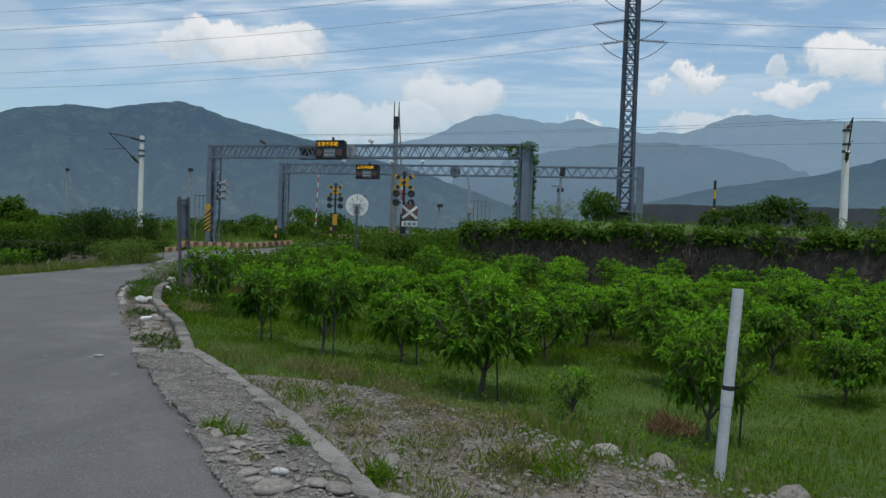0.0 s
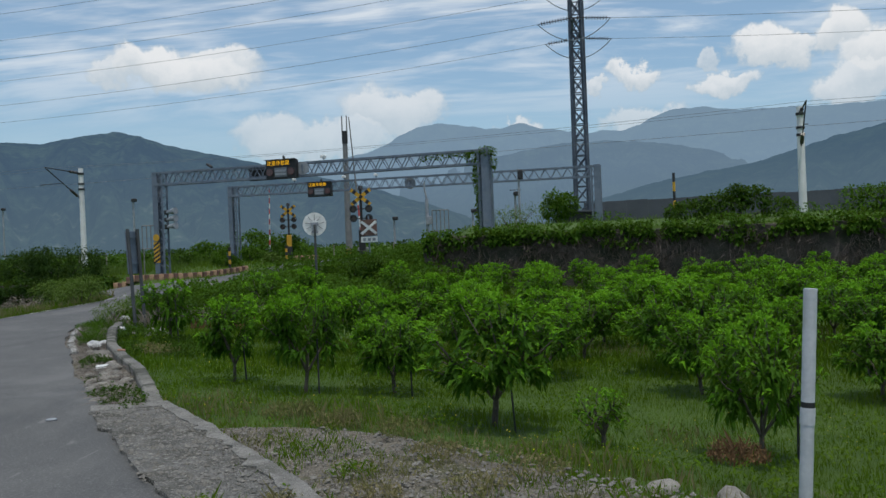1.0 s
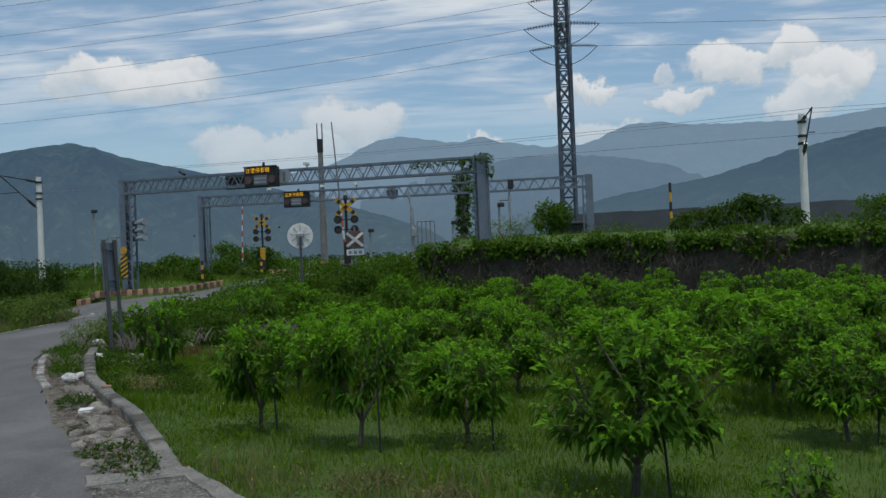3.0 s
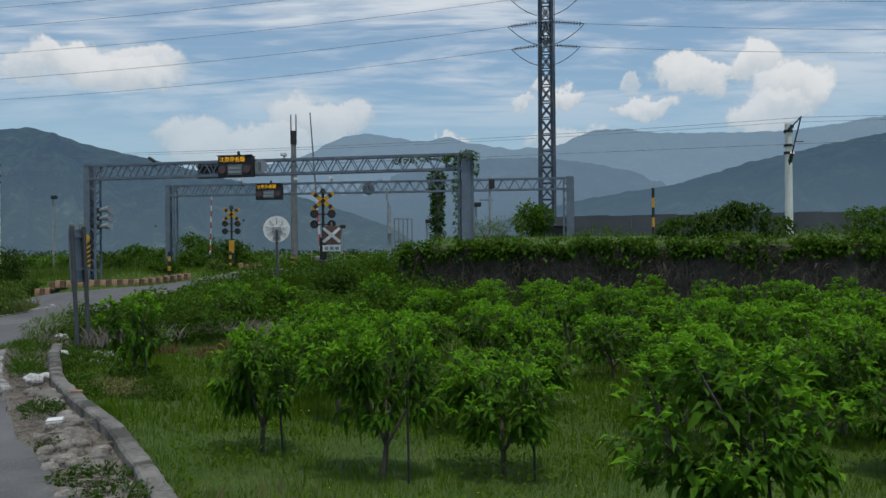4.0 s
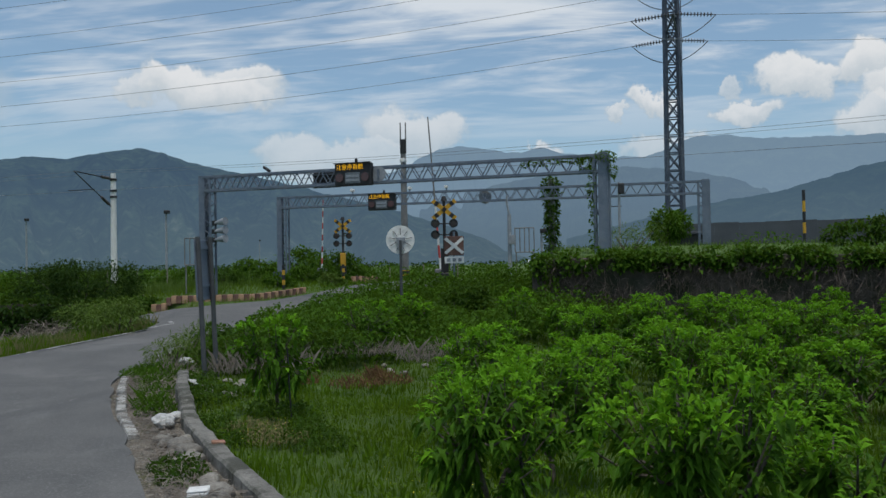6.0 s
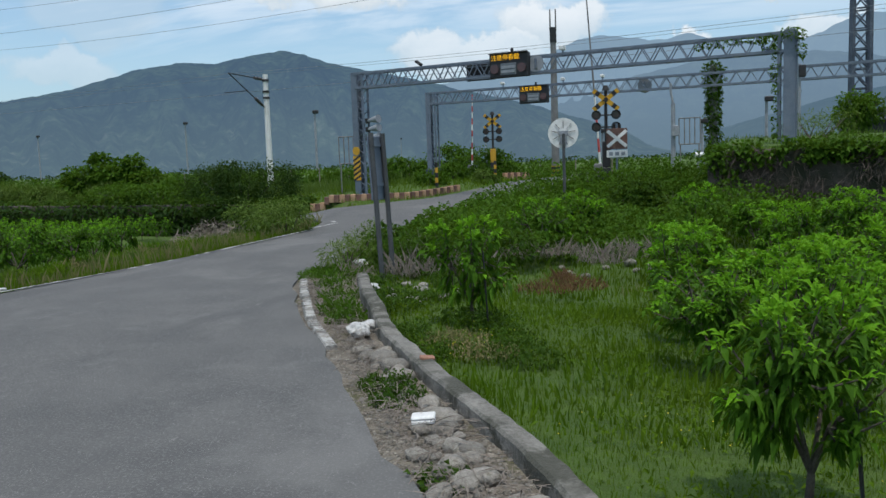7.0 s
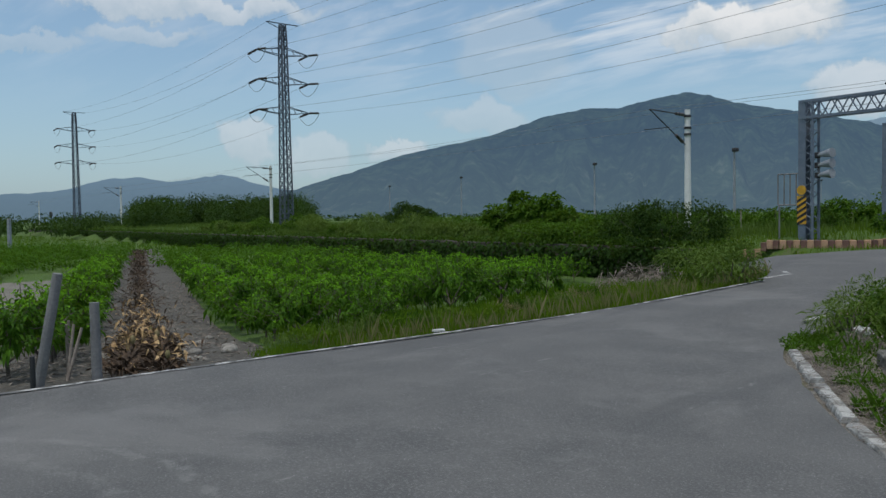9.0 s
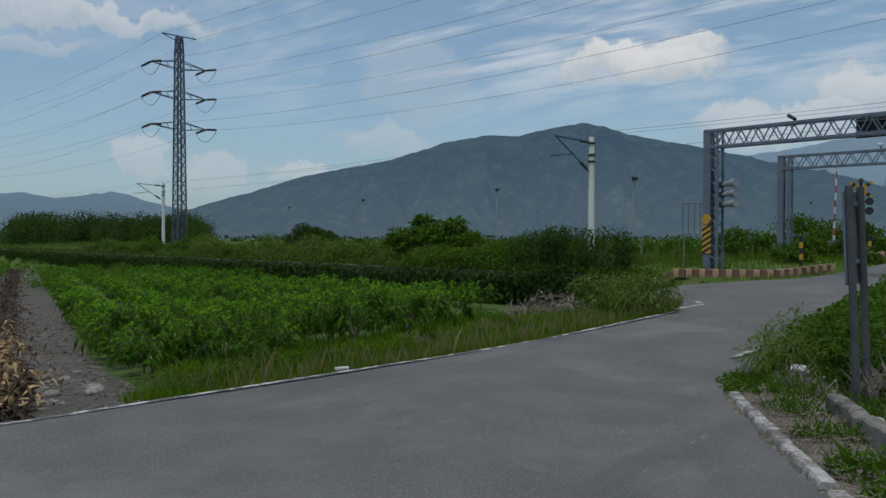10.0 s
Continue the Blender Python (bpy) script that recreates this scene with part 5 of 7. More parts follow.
sap = tree(tree_mesh(300, 0.6, 0.26, 16, 9, 7, 0.11, 0.04), Matrix.Translation((3.1, 5.1, at(3.1, 5.1))), "small sapling in the grass", "orchard trees")

# thin dark canes beside the nearer trees
def cane(x, y, h):
    s = thing("cane", Matrix.Translation((x, y, at(x, y) - 0.05)) @ pose(0, 0, 0, r.uniform(-4, 4), r.uniform(-4, 4), 0), "thin dark support cane by a young tree", "stake", "orchard canes")
    part("rod", rod(B(), (0, 0, 0), (0, 0, h), 0.012, 0.01, 6), M["dark"], s)


for x, y in ((2.25, 5.5), (-0.2, 7.0), (-1.4, 7.8), (4.8, 4.6), (4.9, 7.8), (-4.4, 12.6), (0.9, 7.5), (-4.9, 20.1)):
    cane(x, y, r.uniform(0.7, 1.0))

# ---- orchard across the road ----
RD, RN = Vector((-0.894, 0.447)), Vector((0.447, 0.894))
ORIGIN = Vector((-13.7, 9.95))


def row_at(along, across):
    p = ORIGIN + RD * along + RN * across
    return p.x, p.y


ROWS = "orchard rows across the road"
kinds2 = [tree(tree_mesh(200 + k, 1.18 + 0.08 * k, 0.86, 48, 20, 5, 0.16, 0.055, 3), pose(0, 0, -50), "dense leafy fruit tree in an orchard row", ROWS) for k in range(4)]
light2 = [tree(tree_mesh(240 + k, 1.12 + 0.08 * k, 0.88, 30, 11, 4, 0.24, 0.09, 3), pose(0, 0, -50), "dense leafy fruit tree in an orchard row", ROWS) for k in range(4)]
used = set()
far_blobs = []
cells = [(a * 1.45 + r.uniform(-0.2, 0.2), 2.25 + 1.9 * b + r.uniform(-0.15, 0.15)) for b in range(0, 14) for a in range(0, 34)]
cells += [(1.2 + 1.5 * a, -1.5 + r.uniform(-0.1, 0.1)) for a in range(0, 26)] + [(3 + 1.6 * a, -6.5 - 2.0 * b) for a in range(4, 36) for b in range(9)]
for al, ac in cells:
    x, y = row_at(al, ac)
    if y > wall_y(x) - 2.0 or (x > -14.1 - 0.22 * max(0, y - 12)) and ac > 0 or (y > 24 and x > -22):
        continue
    if al > 34 or ac < -9:
        h = r.uniform(0.85, 1.05)
        far_blobs.append((x, y, at(x, y) + h * 0.62, 0.8, 0.8, h * 0.45))
        continue
    s = r.uniform(0.85, 1.05) * (1.08 if -2 < ac < 0 else 0.95 if ac < 0 else 1.0 - 0.14 * float(smooth01(al, 6, 20)))
    m = Matrix.Translation((x, y, at(x, y) - 0.02)) @ Matrix.Rotation(r.uniform(0, 6.28), 4, "Z") @ Matrix.Diagonal((s, s, s * r.uniform(0.9, 1.05), 1))
    j = r.randrange(4)
    near = al < 9 and ac < 8
    stock = kinds2 if near else light2
    if (near, j) not in used:
        used.add((near, j))
        stock[j].matrix_world = m
    else:
        copy_thing(stock[j], m)
for k in range(200):
    x, y = row_at(r.uniform(36, 66), r.uniform(-24, 1.5))
    if y < wall_y(x) - 2.2 and not -1.0 < (Vector((x, y)) - ORIGIN).dot(RN) < 1.2:
        far_blobs.append((x, y, at(x, y) + 0.5, 0.9, 0.9, 0.45))
stuff("far_orchard", [clump(rng, far_blobs, 95 * len(far_blobs), 0.26, 0.13)], M["leaf"], "far rows of low green fruit trees", "orchard")
dirt1 = [row_at(-0.3, 1.75), row_at(70, 1.7), row_at(70, -0.9), row_at(0.25, -2.6), row_at(-0.6, -1.0)]
sheet("bare_soil", dirt1[::-1], lambda x, y: at(x, y) + 0.03, M["dirt"], "bare grey soil with stones between the orchard rows", 0.9, 0.05)
sheet("dirt_lane", [row_at(-0.3, -2.9), row_at(30, -2.6), row_at(30, -5.6), row_at(10, -5.8), row_at(8.5, -12.0), row_at(3.2, -12.0)][::-1], lambda x, y: at(x, y) + 0.03, M["sandy"], "bare sandy lane into the orchard", 0.9, 0.05)

# a row of withered pineapple plants
def pineapple(seed):
    q = np.random.default_rng(seed)
    n = 46
    a = q.uniform(0, 6.28, n)
    e = q.uniform(0.05, 1.0, n)
    w = np.stack([np.cos(a), np.sin(a), e], 1)
    return np_mesh("leaf_rosette", *leaves(q, np.stack([np.cos(a) * 0.05, np.sin(a) * 0.05, q.uniform(0.0, 0.12, n)], 1), w, 0.36, 0.045, 0.25, 0.3))


rosettes = [pineapple(k) for k in range(4)]
for k in range(44):
    al = 0.35 + 0.42 * (k // 2) + r.uniform(-0.1, 0.1)
    ac = (-0.2 if k % 2 else 0.25) + r.uniform(-0.08, 0.08)
    x, y = row_at(al, ac)
    p = thing("pineapple_plant", Matrix.Translation((x, y, at(x, y) + 0.03)) @ Matrix.Rotation(r.uniform(0, 6.28), 4, "Z") @ Matrix.Scale(r.uniform(0.75, 1.05), 4), "withered brown pineapple plant in a row", "plant", "withered pineapple row")
    part("leaf_rosette", rosettes[k % 4], M["dead"], p)
    if k % 9 == 0:
        bm = B()
        bmesh.ops.create_icosphere(bm, subdivisions=2, radius=0.05, matrix=Matrix.Translation((0.03, 0, 0.28)) @ Matrix.Diagonal((0.8, 0.8, 1.35, 1)))
        part("fruit", bm, M["drygrass"], p, "pale dried pineapple fruit")
n = 3400
al = rng.uniform(0, 66, n)
ac = rng.normal(0.0, 0.28, n)
P = np.stack([ORIGIN.x + RD.x * al + RN.x * ac, ORIGIN.y + RD.y * al + RN.y * ac], 1)
P = np.c_[P, land(P[:, 0], P[:, 1]) + rng.uniform(0.02, 0.14, n)]
stuff("dead_foliage", [leaves(rng, P, rng.normal(0, 1, (n, 3)) + [0, 0, 0.4], 0.34, 0.05, 0.3)], M["dead"], "withered brown leaves along the row", "dead plants")


def stake(x, y, h, rad, lean, label, material):
    s = thing("stake", Matrix.Translation((x, y, at(x, y) - 0.1)) @ pose(0, 0, 0, lean[0], lean[1], 0), label, "stake", "roadside stakes")
    part("rod", rod(B(), (0, 0, 0), (0, 0, h), rad, rad * 0.9, 12), material, s)


stake(-13.95, 8.8, 1.45, 0.06, (-8, 8), "leaning grey concrete stake beside the road", M["pole_dark"])
stake(-13.85, 9.45, 1.05, 0.06, (0, -1), "upright grey concrete stake beside the road", M["pole_dark"])
stake(-13.75, 8.7, 0.5, 0.03, (0, 0), "short dark stake beside the road", M["dark"])
for k in range(4):
    stake(-14.3 - 0.25 * k, 9.25 + 0.13 * k, 0.8, 0.02, (r.uniform(-18, 18), r.uniform(-18, 18)), "thin wooden prop under a young tree", M["twig"])

# ---- grass ----
def scatter(n, x0, x1, y0, y1, keep):
    x, y = pts(rng, n, x0, x1, y0, y1)
    k = keep(x, y)
    return x[k], y[k]


def turf(name, n, area, keep, height, width, material, label, lean=0.45):
    x, y = scatter(n, *area, keep)
    k = 0.55 + 0.9 * np.clip(soft_noise(x, y, 0.9, 4.0) + 0.4, 0, 1)
    return stuff(name, [blades(rng, np.stack([x, y, land(x, y) - 0.01], 1), height * k, width, lean)], material, label, "grass")


def open_ground(x, y):
    return (poly_dist(x, y, MADE) > 0.05) & (poly_dist(x, y, GRAVEL) > -0.1 * rng.random(len(x)))


def thinned(x, y):
    return open_ground(x, y) & ~((y > 10.4) & (poly_dist(x, y, MADE) < 1.5) & (rng.random(len(x)) < 0.6))


turf("grass", 150000, (-7.5, 9.0, 1.2, 15), thinned, 0.078, 0.008, M["grass"], "lush green grass under the orchard trees")
turf("grass", 60000, (-8, 18, 9, 29), lambda x, y: open_ground(x, y) & (beyond(x, y) < -0.3), 0.15, 0.024, M["grass"], "lush green grass under the orchard trees")
turf("grass", 9000, (9, 26, 0, 12), open_ground, 0.22, 0.03, M["grass"], "lush green grass under the orchard trees")
turf("straw", 9000, (-2, 9, 0.5, 6), lambda x, y: open_ground(x, y) & (poly_dist(x, y, GRAVEL) < 0.9), 0.16, 0.010, M["drygrass"], "straw-coloured grass at the gravel's edge")
turf("roadside_grass", 30000, (-17.5, -12, 10.5, 26), lambda x, y: (poly_dist(x, y, ROAD) > 0.02) & (poly_dist(x, y, ROAD) < 1.3 + 1.0 * rng.random(len(x))) & (x * 0.447 + y * 0.894 > 4.2), 0.15, 0.014, M["grass"], "rough green grass along the road's edge")
turf("roadside_straw", 6000, (-17.5, -12, 12.5, 26), lambda x, y: (poly_dist(x, y, ROAD) > 0.02) & (poly_dist(x, y, ROAD) < 1.0), 0.34, 0.012, M["drygrass"], "dry stalks along the road's edge")
turf("roadside_grass", 16000, (-23, -12.5, 15, 29), lambda x, y: (beyond(x, y) < -0.3) & (poly_dist(x, y, ROAD) > 0.6) & (poly_dist(x, y, ROAD) < 6.5), 0.26, 0.022, M["grass"], "tall rough grass beside the orchard rows")
turf("bank_grass", 42000, (-60, -12, 29, 46), lambda x, y: (beyond(x, y) > 0.3) & (soft_noise(x, y, 0.35, 9.0) > -0.18) & ((poly_dist(x, y, ROAD) > 4.5) | (x < -21)) & ~((beyond(x, y) < 3.2) & (x > -26)), 0.5, 0.035, M["reed"], "tall pale green reeds on the railway bank", 0.4)
turf("bank_grass", 30000, (-175, -40, 38, 90), lambda x, y: beyond(x, y) > 0.3, 0.5, 0.07, M["reed"], "tall pale green reeds on the railway bank", 0.4)
turf("bank_grass", 16000, (-20, -1, 33, 52), lambda x, y: (beyond(x, y) > 0.1) & (poly_dist(x, y, ROAD) > 0.2), np.float64(0.2), 0.03, M["grass"], "green grass round the crossing")
turf("bank_grass", 14000, (-1, 45, 20, 50), lambda x, y: beyond(x, y) > 1.2, 0.2, 0.03, M["reed"], "tall grass on the plateau behind the wall")

# creeping plants on the bank between road and orchard
x, y = scatter(46000, -9.2, 2.0, 16.2, 34, lambda x, y: (poly_dist(x, y, ROAD) > 0.05) & (beyond(x, y) < 3.5) & (y > 17.5 + 1.1 * np.clip(x + 6.5, 0, 9)) & ((x < -1.2) | (beyond(x, y) < -0.3)))
h = 0.2 + 0.35 * smooth01(x, -8.3, -6.8) + 1.1 * np.clip(soft_noise(x, y, 0.5, 8.0) + 0.3, 0, 1) ** 1.3 * smooth01(poly_dist(x, y, ROAD), 0.0, 0.9) * smooth01(y, 17, 22)
P = np.stack([x, y, land(x, y) + h * rng.uniform(0.2, 1.0, len(x))], 1)
stuff("creeper", [leaves(rng, P, rng.normal(0, 1, (len(x), 3)) + [0, 0, 0.2], 0.15, 0.1, 0.25)], M["vine"], "tangled green creepers on the road bank", "creeper")


def bush(blobs, n, ll, lw, material, label, name="bush", stems=6):
    """A shrub: stems from the ground and an uneven mass of leaves. blobs are given as offsets from its foot."""
    x, y = blobs[0][0], blobs[0][1]
    z = at(x, y)
    s = thing(name, Matrix.Translation((x, y, z)), label, "shrub", "wild shrubs")
    rel = [(a - x, b - y, c, d, e, f) for a, b, c, d, e, f in blobs]
    bm = B()
    for k in range(stems):
        q = rel[k % len(rel)]
        rod(bm, (q[0] * 0.3 + r.uniform(-0.1, 0.1), q[1] * 0.3 + r.uniform(-0.1, 0.1), -0.1), (q[0] + r.uniform(-0.4, 0.4) * q[3], q[1] + r.uniform(-0.4, 0.4) * q[4], q[2] + 0.3 * q[5]), 0.03, 0.01, 5)
    part("stem", bm, M["bark"], s)
    extra = []
    for q in rel:
        for _ in range(4):
            a, e = r.uniform(0, 6.28), r.uniform(-0.2, 1.2)
            extra.append((q[0] + math.cos(a) * math.cos(e) * q[3] * 0.8, q[1] + math.sin(a) * math.cos(e) * q[4] * 0.8, q[2] + math.sin(e) * q[5] * 0.8, q[3] * 0.4, q[4] * 0.4, q[5] * 0.4))
    part("foliage", np_mesh("foliage", *clump(rng, rel + extra, n, ll, lw)), M[material], s)
    return s


bush([(-12.5, 23.6, 0.45, 0.75, 0.8, 0.55), (-13.2, 24.2, 0.4, 0.7, 0.7, 0.5), (-14.3, 24.9, 0.4, 0.7, 0.6, 0.45)], 3200, 0.15, 0.04, "reed", "rounded light green shrub at the road's edge")
bush([(-20.3, 35.3, 0.85, 1.5, 1.2, 1.0), (-22.5, 35.9, 0.75, 1.4, 1.1, 0.95), (-18.7, 34.9, 0.75, 1.1, 0.9, 1.05), (-20.5, 34.0, -0.2, 1.6, 0.5, 0.6)], 8500, 0.17, 0.07, "wood", "dense dark green shrub on the bank")
bush([(-25.5, 36.4, 0.45, 1.8, 1.0, 0.5), (-28.5, 37.2, 0.4, 1.8, 1.0, 0.5)], 3200, 0.22, 0.08, "vine", "dark green weeds along the bank")
bush([(-31.2, 41.5, 1.1, 1.5, 1.3, 0.85), (-33.9, 41.9, 1.0, 1.2, 1.0, 0.75), (-29.2, 41.0, 0.75, 1.0, 0.9, 0.65), (-32.5, 41.5, 1.85, 0.6, 0.6, 0.55), (-30.2, 41.3, 1.75, 0.5, 0.5, 0.5), (-34.9, 42.0, 0.6, 0.9, 0.9, 0.5), (-28.0, 40.8, 0.6, 0.7, 0.7, 0.45)], 4600, 0.34, 0.18, "vine", "tall broad-leaved shrub on the bank")
bush([(-62, 62, 1.1, 2.2, 1.8, 0.9), (-60, 62, 0.9, 1.6, 1.6, 0.8), (-62.8, 62, 1.8, 0.9, 0.9, 0.6), (-64.2, 62, 0.7, 1.2, 1.2, 0.6)], 3000, 0.32, 0.2, "wood", "round dark tree far along the railway")
bush([(-3.6, 27.9, 0.75, 0.8, 0.7, 0.75), (-3.1, 27.5, 0.5, 0.6, 0.6, 0.5)], 2200, 0.17, 0.09, "shrub", "dark green bush on the bank")
bush([(10.9, 32.1, 0.6, 1.1, 0.9, 0.55), (9.5, 32.3, 0.4, 0.9, 0.8, 0.4), (12.1, 31.9, 0.85, 0.6, 0.6, 0.45), (11.4, 32.0, 1.05, 0.45, 0.45, 0.35), (12.9, 31.8, 0.4, 0.6, 0.6, 0.35)], 3000, 0.22, 0.1, "shrub", "spreading green shrub on the plateau")
bush([(16.6, 31.0, 0.5, 1.5, 0.9, 0.6), (19.0, 30.4, 0.6, 1.8, 0.9, 0.6)], 2600, 0.22, 0.1, "vine", "leafy green shrubs on the plateau")
bush([(4.3, 39.5, 0.85, 0.75, 0.8, 0.85), (4.9, 39.8, 0.95, 0.55, 0.6, 0.6)], 1900, 0.24, 0.1, "vine", "green shrub behind the gantry post")
bush([(1.9, 33.8, 0.4, 0.8, 0.7, 0.5), (2.8, 34.2, 0.55, 0.7, 0.6, 0.55)], 650, 0.34, 0.03, "reed", "light green shrub at the gantry post")
bush([(-6.6, 17.6, 0.3, 0.9, 0.8, 0.4), (-7.6, 18.6, 0.35, 0.8, 0.9, 0.45), (-5.6, 18.8, 0.3, 0.9, 0.9, 0.4)], 3000, 0.13, 0.06, "shrub", "weedy green shrub by the sign posts")
bush([(-8.0, 17.2, 0.25, 0.5, 0.7, 0.35), (-8.3, 19.0, 0.3, 0.5, 0.9, 0.4)], 1400, 0.2, 0.02, "reed", "tuft of tall weeds at the road's edge")
for x, y, s in ((-13.5, 49.5, 1.0), (-18, 50.0, 0.8), (-16.0, 52, 1.1)):
    bush([(x, y, 1.0 * s, 1.5, 1.0, 0.8 * s), (x + 1.3, y, 0.8 * s, 1.1, 1.0, 0.6 * s)], 1500, 0.26, 0.14, "vine", "bright green shrub behind the railway")

for x, y, q, mt in ((-13.3, 39.5, 0.5, "vine"), (-12.2, 44.6, 0.55, "shrub"), (-10.9, 40.2, 0.4, "reed"), (-5.6, 36.2, 0.6, "shrub"), (-4.3, 33.2, 0.55, "vine"), (-3.2, 35.0, 0.6, "vine"), (-6.1, 33.8, 0.4, "reed"), (-2.3, 33.0, 0.7, "vine"), (-13.9, 46.0, 0.6, "vine"), (-16.4, 41.0, 0.6, "shrub"), (-19.0, 43.0, 0.7, "vine")):
    bush([(x, y, q * 0.7, q * 1.3, q, q * 0.8), (x + q, y + 0.2, q * 0.4, q * 0.9, q * 0.8, q * 0.5)], int(900 * q + 300), 0.2, 0.09, mt, "tangled weeds round the crossing's equipment")

# trellised crop behind the railway
blobs = [(q, 53 + 2.5 * b + 0.1 * (q + 8) * -0.6, 1.15 + r.uniform(-0.1, 0.25), 0.8, 0.7, 0.45) for b in range(3) for q in np.arange(-48, -3.5, 1.2)]
stuff("trellis_crop", [clump(rng, blobs, 13000, 0.3, 0.17)], M["vine"], "rows of trellised green vines behind the railway", "crop")
for q in np.arange(-46, -4, 2.1):
    s = thing("trellis_post", Matrix.Translation((q, 52.3 - 0.06 * (q + 8), 0.5)), "thin pale trellis post", "post", "trellis posts")
    part("rod", rod(B(), (0, 0, -0.2), (0, 0, 1.3), 0.04, 0.035, 6), M["twig"], s)

# woods beyond
blobs = []
for k in range(170):
    a = radians(r.uniform(-92, -52.5))
    d = r.uniform(125, 190)
    h = (r.uniform(4.6, 6.8) if a > radians(-63.5) else r.uniform(1.8, 3.4)) * d / 150
    blobs.append((math.sin(a) * d - 4.4, math.cos(a) * d + 5.3, h * 0.42, h * 0.65, h * 0.65, h * 0.5))
stuff("far_woods", [clump(rng, blobs, 64000, 0.48, 0.34)], M["wood"], "dark green belt of trees along the railway", "woods")
blobs = [(math.sin(radians(a)) * 330, math.cos(radians(a)) * 330, 1.0, 9, 6, r.uniform(1.2, 2.2)) for a in np.arange(-85, 60, 2.0)]
stuff("far_hedge", [clump(rng, blobs, 17000, 1.3, 0.9)], M["wood"], "low green belt on the horizon", "woods")

# growth over the end of the retaining wall
blobs = [(-1.1 + r.uniform(-0.25, 0.1), 29.7 + 0.4 * k, 1.2 + r.uniform(-0.5, 0.6), 0.35, 0.4, 0.5) for k in range(8)] + [(-1.4, 29.6 + 0.5 * k, 0.5, 0.5, 0.5, 0.4) for k in range(6)]
stuff("wall_end_growth", [clump(rng, blobs, 2600, 0.15, 0.1)], M["vine"], "vines and weeds over the wall's end", "vine")

# ivy on the gantry and on a pole behind it
ga_r = ga.matrix_world @ Vector(((A_R - A_L).length, 0, 5.4))
u = (A_R - A_L).normalized()
blobs = [(ga_r.x + 0.1, ga_r.y - 0.1, 5.5, 0.42, 0.35, 0.22), (ga_r.x + 0.3, ga_r.y - 0.1, 5.05, 0.2, 0.25, 0.35), (ga_r.x - 0.55, ga_r.y, 5.3, 0.3, 0.3, 0.25)]
for k in range(12):
    blobs.append((ga_r.x - u.x * 0.25 * k, ga_r.y - u.y * 0.25 * k, 5.5 - 0.01 * k, 0.16, 0.16, 0.09))
for k in range(11):
    blobs.append((ga_r.x - 0.38 + r.uniform(-0.06, 0.06), ga_r.y - 0.1, 2.2 + 0.27 * k, 0.08 + 0.05 * (k > 7), 0.12, 0.2))
stuff("gantry_ivy", [clump(rng, blobs, 1000, 0.12, 0.09)], M["vine"], "green ivy hanging on the gantry post", "ivy")
ivy = thing("ivy_pole", Matrix.Translation((-0.25, 60.0, 0.4)), "old pole completely wrapped in ivy", "utility pole")
part("pole", rod(B(), (0, 0, 0), (0, 0, 7.1), 0.3, 0.22, 12), M["pole_dark"], ivy)
part("ivy", np_mesh("ivy", *clump(rng, [(0, 0, 0.7 * k + 1.2, 0.5 + 0.16 * (k > 6), 0.5, 0.5) for k in range(9)], 1800, 0.26, 0.2)), M["shrub"], ivy)

# dark sheet wall and shed on the plateau
bm = B()
for k in range(26):
    box(bm, (8.0 + 1.5 * k, 58.7 - 0.35 * k, 2.85), (1.535, 0.12, 2.6 + 0.05 * (k % 3)), Matrix.Rotation(-0.23, 3, "Z"))
tagged(part("wall_sheeting", bm, M["farwall"]), "dark sheet-metal wall behind the railway", "wall", kind="structure")
shed = thing("equipment_shed", Matrix.Translation((6.2, 47.0, 1.9)), "low dark shed at the pylon's foot", "shed")
part("body", box(B(), (0, 0, 0.55), (2.2, 1.4, 1.3), bevel=0.03), M["dark"], shed)
part("roof", box(B(), (0, 0, 1.28), (2.5, 1.7, 0.12), bevel=0.02), M["farwall"], shed)

# ---- the verge: broken kerb, low wall, stones, litter ----
def along(line, step):
    out, rest = [], 0.0
    for (ax, ay), (bx, by) in zip(line, line[1:]):
        L = math.hypot(bx - ax, by - ay)
        t = rest
        while t < L:
            out.append((ax + (bx - ax) * t / L, ay + (by - ay) * t / L, math.atan2(by - ay, bx - ax)))
            t += step
        rest = t - L
    return out


bm = B()
ring = []
for x, y, a in along(LOW_WALL, 0.09):
    top = 0.03 + 0.07 * float(smooth01(y, 5.6, 8.0)) + 0.10 * float(smooth01(y, 11.0, 12.6)) * (1 - 0.6 * float(smooth01(y, 13.6, 15.0))) + 0.012 * noise.noise(Vector((x * 3, y * 3, 0))) + 0.008 * noise.noise(Vector((x * 11, y * 11, 0))) - 0.10 * max(0.0, noise.noise(Vector((x * 1.3, y * 1.3, 9))) - 0.28)
    w = 0.085 + 0.008 * noise.noise(Vector((x * 2.2, y * 2.2, 4))) + 0.010 * noise.noise(Vector((x * 7, y * 7, 4)))
    px, py = -math.sin(a), math.cos(a)
    e = 0.02 + 0.025 * max(0.0, noise.noise(Vector((x * 5, y * 5, 2))))
    ring.append([bm.verts.new((x + px * o, y + py * o, z)) for o, z in ((-w - 0.03, -0.75), (-w, top - e), (-w + e, top), (w - e, top + 0.006 * noise.noise(Vector((x * 9, y * 9, 1)))), (w, top - e), (w + 0.03, -0.75))])
for p, q in zip(ring, ring[1:]):
    for k in range(5):
        bm.faces.new((p[k], p[k + 1], q[k + 1], q[k]))
bm.faces.new(ring[0][::-1])
bm.faces.new(ring[-1])
